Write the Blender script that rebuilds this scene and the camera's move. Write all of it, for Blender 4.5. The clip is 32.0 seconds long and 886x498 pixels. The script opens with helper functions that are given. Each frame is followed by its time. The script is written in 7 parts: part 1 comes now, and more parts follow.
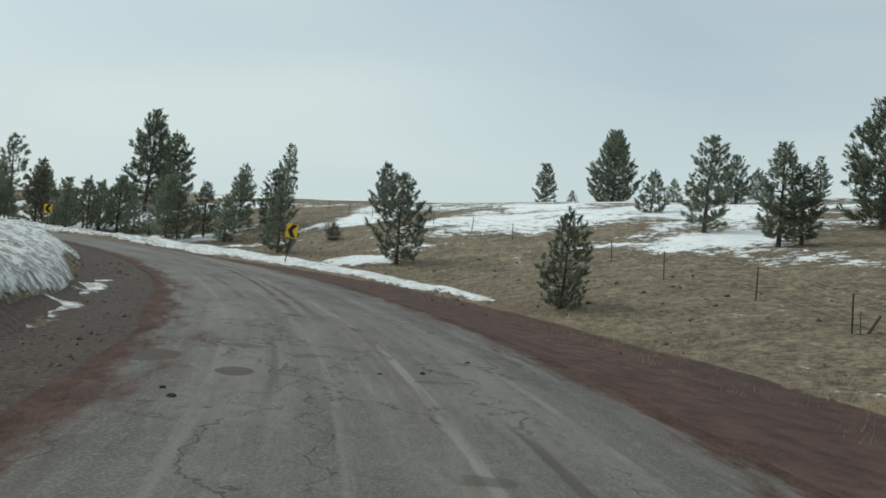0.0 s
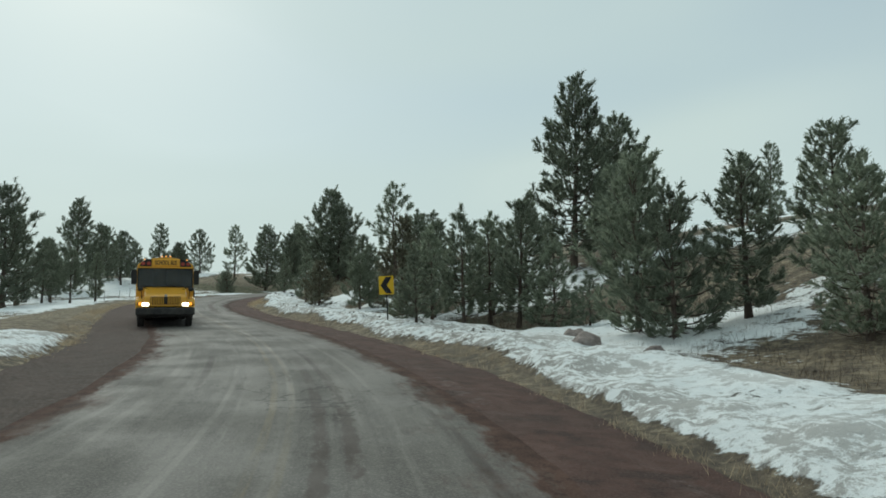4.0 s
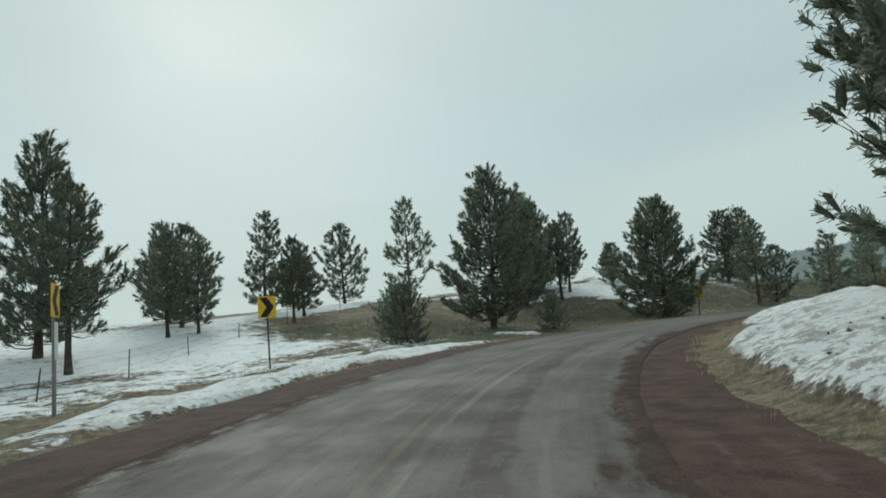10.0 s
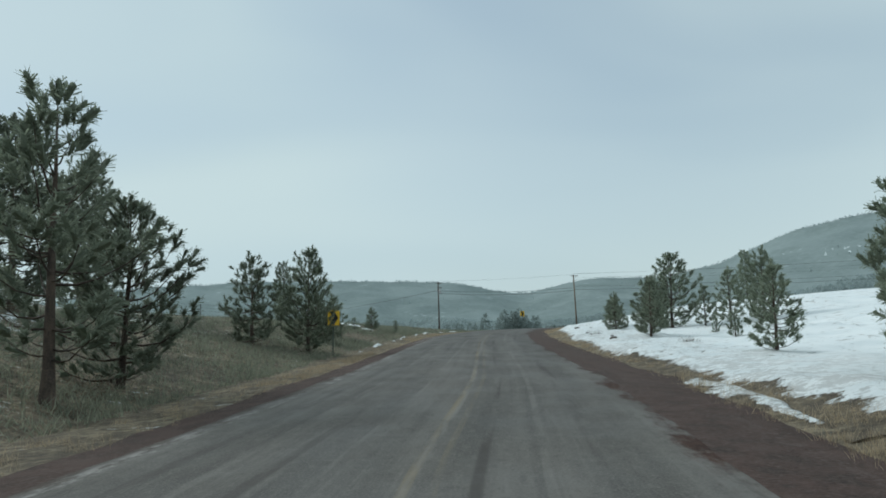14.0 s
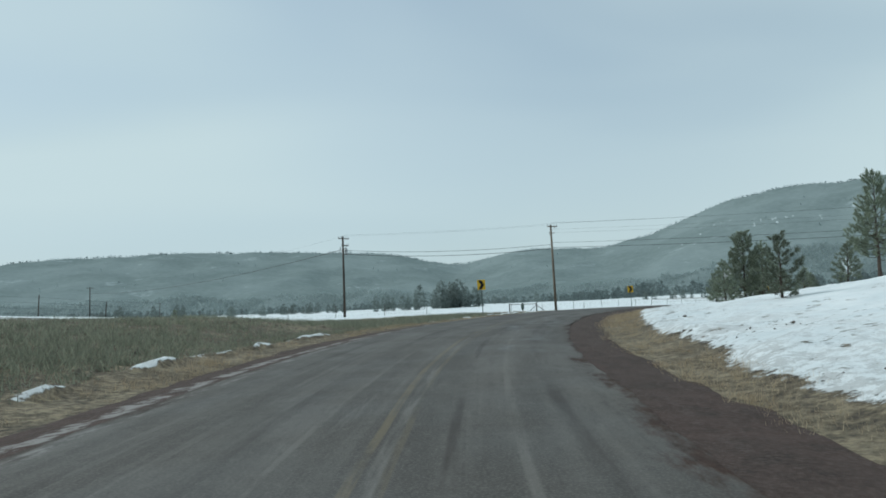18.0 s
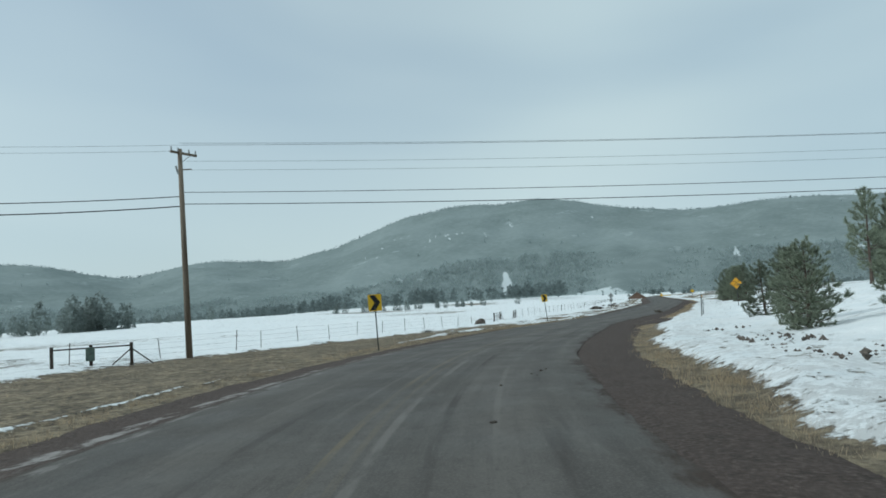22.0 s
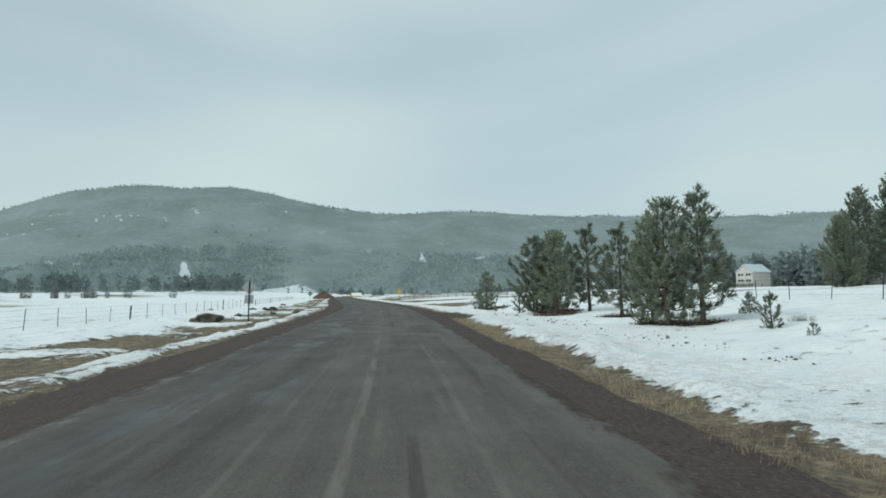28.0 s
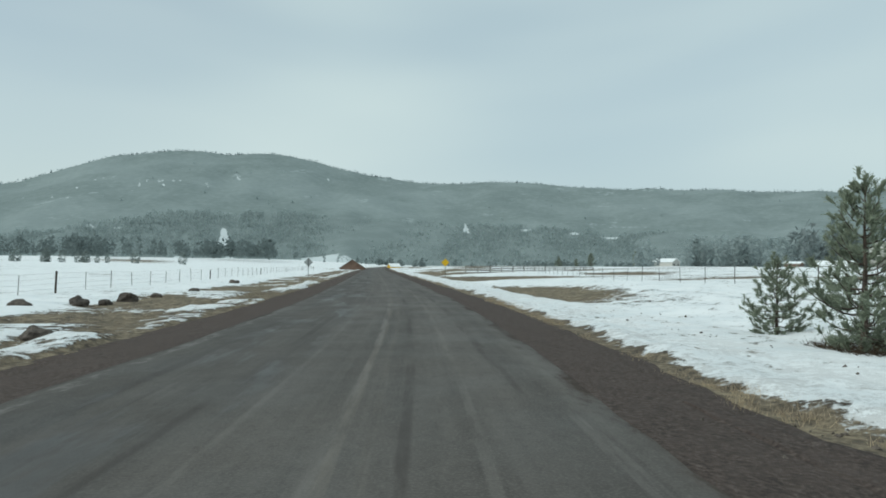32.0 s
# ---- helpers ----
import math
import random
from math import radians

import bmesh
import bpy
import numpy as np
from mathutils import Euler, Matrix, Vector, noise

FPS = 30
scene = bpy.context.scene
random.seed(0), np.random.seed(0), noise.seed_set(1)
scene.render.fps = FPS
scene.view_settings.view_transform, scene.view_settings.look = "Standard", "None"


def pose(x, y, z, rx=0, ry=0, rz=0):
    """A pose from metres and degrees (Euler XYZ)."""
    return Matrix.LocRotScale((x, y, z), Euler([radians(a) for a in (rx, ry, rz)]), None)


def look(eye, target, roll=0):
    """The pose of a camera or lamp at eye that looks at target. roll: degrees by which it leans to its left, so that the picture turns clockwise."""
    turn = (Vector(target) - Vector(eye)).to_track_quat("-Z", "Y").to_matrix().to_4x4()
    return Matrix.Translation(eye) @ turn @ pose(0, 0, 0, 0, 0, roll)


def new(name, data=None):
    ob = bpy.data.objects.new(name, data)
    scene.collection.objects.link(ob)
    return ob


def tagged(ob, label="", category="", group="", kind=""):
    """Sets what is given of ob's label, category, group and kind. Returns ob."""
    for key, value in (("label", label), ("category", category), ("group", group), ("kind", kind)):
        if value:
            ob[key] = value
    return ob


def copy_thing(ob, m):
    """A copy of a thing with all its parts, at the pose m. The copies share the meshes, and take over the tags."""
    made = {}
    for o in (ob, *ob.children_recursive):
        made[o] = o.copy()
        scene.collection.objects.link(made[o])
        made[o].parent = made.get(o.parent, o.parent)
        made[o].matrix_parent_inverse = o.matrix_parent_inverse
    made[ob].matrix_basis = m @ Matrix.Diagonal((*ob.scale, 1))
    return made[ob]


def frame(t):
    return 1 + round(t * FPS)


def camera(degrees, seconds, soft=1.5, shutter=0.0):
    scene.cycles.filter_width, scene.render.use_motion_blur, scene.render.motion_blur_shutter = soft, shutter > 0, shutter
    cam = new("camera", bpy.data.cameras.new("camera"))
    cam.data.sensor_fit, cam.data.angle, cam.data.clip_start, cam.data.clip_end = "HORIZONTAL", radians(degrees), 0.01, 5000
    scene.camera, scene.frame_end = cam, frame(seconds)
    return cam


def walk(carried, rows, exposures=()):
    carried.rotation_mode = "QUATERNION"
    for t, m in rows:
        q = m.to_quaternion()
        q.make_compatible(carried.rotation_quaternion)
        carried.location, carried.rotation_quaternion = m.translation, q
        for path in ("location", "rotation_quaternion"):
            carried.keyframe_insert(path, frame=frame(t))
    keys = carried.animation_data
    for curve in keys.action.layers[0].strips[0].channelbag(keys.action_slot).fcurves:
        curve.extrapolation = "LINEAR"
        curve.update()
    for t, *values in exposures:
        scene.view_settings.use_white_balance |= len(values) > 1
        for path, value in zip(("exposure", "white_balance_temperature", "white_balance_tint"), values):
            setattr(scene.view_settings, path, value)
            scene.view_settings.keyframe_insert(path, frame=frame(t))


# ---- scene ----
cam = camera(64.2, 32.0, soft=1.7)
PATH = [
    (0, 0.01, 0.00, 1.51, 92.04, -5.25, -0.20),
    (0.5, -0.58, 5.18, 1.72, 91.95, -4.81, 6.50),
    (1, -1.75, 10.32, 1.88, 92.04, -4.00, 12.25),
    (1.5, -3.36, 15.27, 2.06, 92.27, -2.90, 16.86),
    (2, -5.23, 20.08, 2.28, 92.55, -1.93, 20.81),
    (2.5, -7.41, 24.78, 2.53, 93.04, -1.29, 24.33),
    (4.5, -19.72, 41.93, 3.24, 94.88, 0.79, 35.79),
    (5, -23.47, 45.67, 3.26, 94.82, 1.27, 37.23),
    (5.5, -26.95, 49.23, 3.37, 94.49, 1.46, 38.94),
    (6, -30.81, 52.60, 3.48, 94.20, 1.79, 41.36),
    (6.5, -35.10, 55.96, 3.63, 94.05, 2.18, 44.31),
    (7, -39.52, 59.03, 3.83, 94.16, 2.38, 47.19),
    (7.5, -44.06, 61.84, 4.00, 94.53, 2.40, 49.54),
    (8, -48.78, 64.85, 4.14, 95.24, 2.21, 51.27),
    (8.5, -53.68, 67.94, 4.29, 96.06, 2.11, 51.91),
    (9, -58.28, 70.94, 4.53, 96.67, 2.21, 51.43),
    (9.5, -62.65, 74.29, 4.81, 97.06, 2.79, 49.44),
    (10, -66.67, 77.94, 5.14, 97.25, 4.00, 45.94),
    (10.5, -70.55, 82.37, 5.41, 97.26, 5.89, 40.51),
    (11, -74.01, 86.86, 5.70, 96.98, 7.59, 32.95),
    (11.5, -76.59, 91.30, 6.02, 96.59, 8.39, 25.44),
    (12, -78.57, 95.97, 6.28, 96.61, 7.96, 18.71),
    (12.5, -80.14, 101.23, 6.53, 96.95, 6.51, 12.12),
    (13, -81.06, 107.03, 6.74, 97.35, 4.58, 6.19),
    (13.5, -81.31, 113.00, 6.92, 97.45, 2.88, 1.84),
    (15.5, -78.76, 135.11, 7.61, 96.33, 0.53, -6.21),
    (16, -78.14, 141.84, 7.78, 96.12, 0.74, -6.33),
    (16.5, -77.54, 148.50, 7.98, 95.76, 1.29, -6.02),
    (17, -76.97, 154.94, 8.22, 95.30, 1.75, -5.79),
    (17.5, -76.58, 161.12, 8.47, 94.87, 1.87, -5.97),
    (18, -76.11, 167.03, 8.70, 94.79, 2.14, -6.65),
    (18.5, -75.40, 172.99, 8.89, 94.96, 2.36, -7.94),
    (19, -74.41, 179.02, 9.06, 95.21, 3.00, -10.01),
    (19.5, -73.12, 185.14, 9.25, 95.37, 3.52, -12.95),
    (20, -71.41, 191.19, 9.46, 95.30, 4.02, -16.57),
    (20.5, -69.20, 197.07, 9.58, 95.12, 4.09, -20.50),
    (21, -66.54, 203.31, 9.66, 94.93, 3.89, -24.50),
    (21.5, -63.52, 209.18, 9.66, 94.79, 3.67, -28.29),
    (22, -60.17, 214.78, 9.68, 94.67, 3.51, -31.79),
    (22.5, -56.32, 220.38, 9.77, 94.52, 3.42, -35.15),
    (23, -52.04, 226.31, 9.82, 94.19, 3.26, -38.49),
    (23.5, -46.84, 232.00, 9.77, 93.71, 3.38, -41.39),
    (24, -41.43, 237.28, 9.69, 93.10, 3.61, -44.00),
    (24.5, -35.77, 242.36, 9.62, 92.44, 3.65, -46.44),
    (25, -30.29, 247.31, 9.57, 92.06, 3.34, -48.97),
    (25.5, -24.48, 251.87, 9.51, 91.89, 2.86, -51.55),
    (27.5, -4.11, 266.90, 9.24, 93.32, 0.96, -56.76),
    (28, 1.24, 270.90, 9.24, 93.60, 0.66, -56.59),
    (28.5, 6.58, 274.86, 9.26, 93.58, 0.71, -56.24),
    (29, 11.92, 278.97, 9.27, 93.39, 0.96, -55.89),
    (29.5, 17.45, 283.30, 9.32, 93.13, 0.86, -55.41),
    (30, 22.92, 287.47, 9.34, 92.77, 0.55, -54.76),
    (30.5, 28.43, 291.64, 9.36, 92.50, -0.20, -54.00),
    (31, 33.92, 295.96, 9.35, 92.17, -0.88, -53.59),
    (31.5, 39.44, 300.20, 9.33, 91.71, -0.92, -53.31),
    (32, 44.93, 304.55, 9.32, 91.35, -0.66, -53.19),
]
EXPOSURES = [(0.0, 0.18, 6360, 4), (2.5, 0.12, 6320, 1), (4.5, 0.05, 6280, -2), (9.0, -0.05, 6280, -2), (12.0, 0.12, 6330, 0), (13.5, 0.10, 5950, 1), (21.0, 0.08, 5830, 1), (25.0, 0.12, 6020, 1), (32.0, 0.14, 6120, 1)]
walk(cam, [(t, pose(*p)) for t, *p in PATH], EXPOSURES)

# ---- sky and sun: thin overcast with a brighter veil ----
SUN_ELEV, SUN_AZ = 38.0, -62.0        # azimuth clockwise from +y
world = bpy.data.worlds.new("sky")
scene.world = world
world.use_nodes = True
wn, wl = world.node_tree.nodes, world.node_tree.links
wn.clear()
w_out, w_bg = wn.new("ShaderNodeOutputWorld"), wn.new("ShaderNodeBackground")
sky = wn.new("ShaderNodeTexSky")
sky.sky_type, sky.sun_disc = "NISHITA", False
sky.sun_elevation, sky.sun_rotation = radians(SUN_ELEV), radians(SUN_AZ)
sky.air_density, sky.dust_density, sky.ozone_density = 1.0, 2.0, 1.0
w_tc, w_map = wn.new("ShaderNodeTexCoord"), wn.new("ShaderNodeMapping")
w_map.inputs["Scale"].default_value = (1.0, 1.0, 3.2)
cloud = wn.new("ShaderNodeTexNoise")
cloud.inputs["Scale"].default_value, cloud.inputs["Detail"].default_value = 1.0, 2.5
cloud.inputs["Roughness"].default_value, cloud.inputs["Distortion"].default_value = 0.5, 0.4
cover = wn.new("ShaderNodeMapRange")
cover.inputs["From Min"].default_value, cover.inputs["From Max"].default_value = 0.36, 0.60
cover.inputs["To Min"].default_value, cover.inputs["To Max"].default_value = 0.80, 0.97
grey = wn.new("ShaderNodeValToRGB")
grey.color_ramp.elements[0].position, grey.color_ramp.elements[0].color = 0.35, (5.0, 5.75, 6.0, 1)
grey.color_ramp.elements[1].position, grey.color_ramp.elements[1].color = 0.65, (5.9, 6.5, 6.45, 1)
w_mix = wn.new("ShaderNodeMix")
w_mix.data_type = "RGBA"
wl.new(w_tc.outputs["Generated"], w_map.inputs["Vector"])
wl.new(w_map.outputs["Vector"], cloud.inputs["Vector"])
wl.new(cloud.outputs["Fac"], cover.inputs["Value"])
wl.new(cloud.outputs["Fac"], grey.inputs["Fac"])
# thinner cloud to the north-north-east, where the blue shows through
thin_dot, thin_map, thin_sub = wn.new("ShaderNodeVectorMath"), wn.new("ShaderNodeMapRange"), wn.new("ShaderNodeMath")
thin_dot.operation = "DOT_PRODUCT"
thin_dot.inputs[1].default_value = (math.sin(radians(16)) * math.cos(radians(24)), math.cos(radians(16)) * math.cos(radians(24)), math.sin(radians(24)))
wl.new(w_tc.outputs["Generated"], thin_dot.inputs[0])
wl.new(thin_dot.outputs["Value"], thin_map.inputs["Value"])
thin_map.interpolation_type = "SMOOTHSTEP"
for k, v in zip(("From Min", "From Max", "To Min", "To Max"), (0.87, 0.995, 0.0, 0.27)):
    thin_map.inputs[k].default_value = v
thin_sub.operation, thin_sub.use_clamp = "SUBTRACT", True
wl.new(cover.outputs["Result"], thin_sub.inputs[0])
wl.new(thin_map.outputs["Result"], thin_sub.inputs[1])
wl.new(thin_sub.outputs["Value"], w_mix.inputs[0])
wl.new(sky.outputs["Color"], w_mix.inputs[6])
wl.new(grey.outputs["Color"], w_mix.inputs[7])
wl.new(w_mix.outputs[2], w_bg.inputs["Color"])
w_bg.inputs["Strength"].default_value = 0.1
wl.new(w_bg.outputs["Background"], w_out.inputs["Surface"])
sun = new("sun", bpy.data.lights.new("sun", "SUN"))
sun.data.energy, sun.data.angle, sun.data.color = 1.5, radians(25), (1.0, 0.96, 0.9)
sun.matrix_world = look((0, 0, 60), (math.sin(radians(SUN_AZ)) * -50, math.cos(radians(SUN_AZ)) * -50, 60 - 50 * math.tan(radians(SUN_ELEV))))

# ---- materials ----
def material(name, build, rough=0.8, metal=0.0, spec=0.3):
    m = bpy.data.materials.new(name)
    m.use_nodes = True
    n, l = m.node_tree.nodes, m.node_tree.links
    b = n["Principled BSDF"]
    b.inputs["Roughness"].default_value, b.inputs["Metallic"].default_value = rough, metal
    b.inputs["Specular IOR Level"].default_value = spec
    if isinstance(build, tuple):
        b.inputs["Base Color"].default_value = (*build, 1)
    else:
        build(n, l, b)
    return m


def tex(n, l, scale, detail=4.0, coord="Object", stretch=None, rough=0.55):
    tc, t = n.new("ShaderNodeTexCoord"), n.new("ShaderNodeTexNoise")
    t.inputs["Scale"].default_value, t.inputs["Detail"].default_value, t.inputs["Roughness"].default_value = scale, detail, rough
    src = tc.outputs[coord]
    if stretch:
        mp = n.new("ShaderNodeMapping")
        mp.inputs["Scale"].default_value = stretch
        l.new(src, mp.inputs["Vector"])
        src = mp.outputs["Vector"]
    l.new(src, t.inputs["Vector"])
    return t.outputs["Fac"]


def ramp(n, l, fac, stops):
    r = n.new("ShaderNodeValToRGB")
    e = r.color_ramp.elements
    while len(e) < len(stops):
        e.new(0.5)
    for k, (p, c) in zip(e, stops):
        k.position, k.color = p, (*c, 1) if len(c) == 3 else c
    l.new(fac, r.inputs["Fac"])
    return r.outputs["Color"]


def mixc(n, l, fac, a, b, mode="MIX"):
    m = n.new("ShaderNodeMix")
    m.data_type, m.blend_type = "RGBA", mode
    for sock, v in ((m.inputs[0], fac), (m.inputs[6], a), (m.inputs[7], b)):
        if isinstance(v, (int, float)):
            sock.default_value = v
        elif isinstance(v, tuple):
            sock.default_value = (*v, 1)
        else:
            l.new(v, sock)
    return m.outputs[2]


def calc(n, l, op, a, b=0.0, c=0.0):
    m = n.new("ShaderNodeMath")
    m.operation = op
    for sock, v in zip(m.inputs, (a, b, c)):
        if isinstance(v, (int, float)):
            sock.default_value = v
        else:
            l.new(v, sock)
    return m.outputs[0]


def step(n, l, v, lo, hi, a=0.0, b=1.0):
    m = n.new("ShaderNodeMapRange")
    m.interpolation_type = "SMOOTHSTEP"
    l.new(v, m.inputs["Value"])
    for k, x in zip(("From Min", "From Max", "To Min", "To Max"), (lo, hi, a, b)):
        m.inputs[k].default_value = x
    return m.outputs["Result"]


def bump(n, l, b, height, strength=0.4, dist=0.02):
    bp = n.new("ShaderNodeBump")
    bp.inputs["Strength"].default_value, bp.inputs["Distance"].default_value = strength, dist
    l.new(height, bp.inputs["Height"])
    l.new(bp.outputs["Normal"], b.inputs["Normal"])


def attr(n, name):
    a = n.new("ShaderNodeAttribute")
    a.attribute_name = name
    return a


def mottled(c1, c2, scale=6.0, fine=40.0, bumps=0.3, dist=0.01, random_hue=0.0, stretch=None):
    def build(n, l, b):
        big, small = tex(n, l, scale, stretch=stretch), tex(n, l, fine, 3)
        col = ramp(n, l, calc(n, l, "ADD", calc(n, l, "MULTIPLY", big, 0.65), calc(n, l, "MULTIPLY", small, 0.35)), [(0.38, c1), (0.62, c2)])
        if random_hue:
            oi = n.new("ShaderNodeObjectInfo")
            hsv = n.new("ShaderNodeHueSaturation")
            l.new(step(n, l, oi.outputs["Random"], 0, 1, 1 - random_hue, 1 + random_hue), hsv.inputs["Value"])
            l.new(col, hsv.inputs["Color"])
            col = hsv.outputs["Color"]
        l.new(col, b.inputs["Base Color"])
        if bumps:
            bump(n, l, b, small, bumps, dist)
    return build


def asphalt(n, l, b):
    """Old grey asphalt in road coordinates: wheel tracks, dust, cracks, pale patches, worn yellow line, red cinder dust."""
    uv = attr(n, "lane")
    sep = n.new("ShaderNodeSeparateXYZ")
    l.new(uv.outputs["Vector"], sep.inputs[0])
    d, s = sep.outputs[0], sep.outputs[1]
    def noise2(kd, ks, detail=4, seed=0.0, rough=0.55):
        cb = n.new("ShaderNodeCombineXYZ")
        l.new(calc(n, l, "MULTIPLY", d, kd), cb.inputs[0])
        l.new(calc(n, l, "MULTIPLY", s, ks), cb.inputs[1])
        cb.inputs[2].default_value = seed
        t = n.new("ShaderNodeTexNoise")
        t.inputs["Scale"].default_value, t.inputs["Detail"].default_value, t.inputs["Roughness"].default_value = 1.0, detail, rough
        l.new(cb.outputs[0], t.inputs["Vector"])
        return t.outputs["Fac"]
    grain, blot, streak = noise2(60, 60, 2), noise2(0.8, 0.08, 5, 3), noise2(3.4, 0.03, 5, 7, 0.62)
    col = ramp(n, l, blot, [(0.40, (0.096, 0.088, 0.080)), (0.62, (0.158, 0.146, 0.133))])
    col = mixc(n, l, step(n, l, streak, 0.52, 0.64, 0, 0.24), col, (0.225, 0.21, 0.19))
    col = mixc(n, l, step(n, l, streak, 0.47, 0.36, 0, 0.34), col, (0.060, 0.054, 0.050))
    # darker, moist wheel tracks about 0.85 m either side of each lane's middle
    wob = calc(n, l, "MULTIPLY", calc(n, l, "SUBTRACT", noise2(0.02, 0.03, 2, 11), 0.5), 1.2)
    dd = calc(n, l, "ADD", d, wob)
    for c in (0.85, 2.45, -0.9, -2.5):
        w = step(n, l, calc(n, l, "ABSOLUTE", calc(n, l, "SUBTRACT", dd, c)), 0.5, 0.1, 0, 0.45)
        col = mixc(n, l, calc(n, l, "MULTIPLY", w, step(n, l, noise2(0.9, 0.25, 4, 21), 0.35, 0.6)), col, (0.075, 0.070, 0.066))
    # ragged wear at arm's length and coarse aggregate
    rough_wear = noise2(3.2, 0.45, 6, 27, 0.7)
    col = mixc(n, l, step(n, l, rough_wear, 0.52, 0.68, 0, 0.30), col, (0.215, 0.20, 0.18))
    col = mixc(n, l, step(n, l, rough_wear, 0.46, 0.33, 0, 0.40), col, (0.055, 0.050, 0.046))
    hand = noise2(7.5, 5.0, 5, 28, 0.7)
    col = mixc(n, l, step(n, l, hand, 0.53, 0.64, 0, 0.38), col, (0.062, 0.056, 0.051))
    col = mixc(n, l, step(n, l, hand, 0.46, 0.36, 0, 0.30), col, (0.22, 0.205, 0.185))
    col = mixc(n, l, step(n, l, noise2(34, 34, 3, 29), 0.46, 0.64, 0, 0.38), col, (0.25, 0.23, 0.21))
    # pale ridges of dust left between wheel tracks
    drift = calc(n, l, "MULTIPLY", calc(n, l, "SUBTRACT", noise2(0.01, 0.022, 2, 33), 0.5), 0.8)
    dr = calc(n, l, "ADD", d, drift)
    for c, wd, am in ((0.42, 0.09, 0.65), (1.72, 0.07, 0.38), (-0.55, 0.06, 0.35), (-1.75, 0.09, 0.3)):
        ridge = step(n, l, calc(n, l, "ABSOLUTE", calc(n, l, "SUBTRACT", dr, c)), wd, wd * 0.4, 0, am)
        col = mixc(n, l, calc(n, l, "MULTIPLY", ridge, step(n, l, noise2(3.0, 0.30, 5, 35, 0.65), 0.40, 0.60)), col, (0.275, 0.257, 0.235))
    for c, wd, am in ((1.05, 0.09, 0.75), (2.35, 0.13, 0.7), (-1.15, 0.11, 0.6), (-2.4, 0.12, 0.5)):
        rut = step(n, l, calc(n, l, "ABSOLUTE", calc(n, l, "SUBTRACT", dr, c)), wd, wd * 0.4, 0, am)
        col = mixc(n, l, calc(n, l, "MULTIPLY", rut, step(n, l, noise2(2.0, 0.16, 5, 37, 0.6), 0.46, 0.60)), col, (0.060, 0.050, 0.045))
    # salt and cinder dust, pale ragged patches
    pale = step(n, l, noise2(2.0, 0.14, 5, 31, 0.65), 0.60, 0.70, 0, 0.5)
    col = mixc(n, l, pale, col, (0.23, 0.215, 0.20))
    # cracks
    vor = n.new("ShaderNodeTexVoronoi")
    vor.feature = "DISTANCE_TO_EDGE"
    cb = n.new("ShaderNodeCombineXYZ")
    l.new(calc(n, l, "ADD", calc(n, l, "MULTIPLY", d, 0.75), calc(n, l, "MULTIPLY", noise2(1.5, 1.5, 4, 41), 1.1)), cb.inputs[0])
    l.new(calc(n, l, "ADD", calc(n, l, "MULTIPLY", s, 0.32), calc(n, l, "MULTIPLY", noise2(1.5, 1.5, 4, 51), 1.1)), cb.inputs[1])
    vor.inputs["Scale"].default_value = 1.0
    l.new(cb.outputs[0], vor.inputs["Vector"])
    crack = calc(n, l, "MULTIPLY", step(n, l, vor.outputs["Distance"], 0.016, 0.004), step(n, l, calc(n, l, "ADD", noise2(0.35, 0.16, 3, 61), calc(n, l, "MULTIPLY", step(n, l, s, 34, 22, 0, 0.22), step(n, l, calc(n, l, "ABSOLUTE", calc(n, l, "ADD", d, 1.2)), 1.9, 1.0))), 0.52, 0.62))
    # sunken dark patches in the older stretch
    sunk = calc(n, l, "MULTIPLY", step(n, l, noise2(0.55, 0.75, 3, 66), 0.64, 0.67, 0, 0.6), step(n, l, s, 40, 25))
    col = mixc(n, l, sunk, col, (0.055, 0.047, 0.040))
    edge_wob = calc(n, l, "MULTIPLY", calc(n, l, "SUBTRACT", noise2(3.0, 3.0, 4, 67, 0.65), 0.5), 0.9)
    for ps, pd, rs, rd in ((8.95, -2.62, 0.42, 0.38), (8.15, -1.6, 0.26, 0.21)):
        q = calc(n, l, "ADD", calc(n, l, "POWER", calc(n, l, "ABSOLUTE", calc(n, l, "DIVIDE", calc(n, l, "SUBTRACT", s, ps), rs)), 2.0), calc(n, l, "POWER", calc(n, l, "ABSOLUTE", calc(n, l, "DIVIDE", calc(n, l, "SUBTRACT", d, pd), rd)), 2.0))
        hole = step(n, l, calc(n, l, "ADD", q, edge_wob), 1.1, 0.85, 0, 0.85)
        col = mixc(n, l, hole, col, (0.058, 0.046, 0.038))
    rut_mid = calc(n, l, "SUBTRACT", calc(n, l, "ADD", d, calc(n, l, "MULTIPLY", edge_wob, 0.25)), step(n, l, s, 15, 40, -0.3, 1.0))
    rut = calc(n, l, "MULTIPLY", step(n, l, calc(n, l, "ABSOLUTE", calc(n, l, "SUBTRACT", calc(n, l, "ABSOLUTE", rut_mid), 0.17)), 0.12, 0.05, 0, 0.8), calc(n, l, "MULTIPLY", step(n, l, s, 12, 17), step(n, l, s, 64, 48)))
    col = mixc(n, l, calc(n, l, "MULTIPLY", rut, step(n, l, noise2(2.0, 0.6, 5, 68, 0.7), 0.37, 0.50)), col, (0.060, 0.044, 0.038))
    crack = calc(n, l, "MULTIPLY", crack, step(n, l, s, 110, 35, 0.12, 1.0))
    col = mixc(n, l, calc(n, l, "MULTIPLY", crack, 0.65), col, (0.034, 0.030, 0.028))
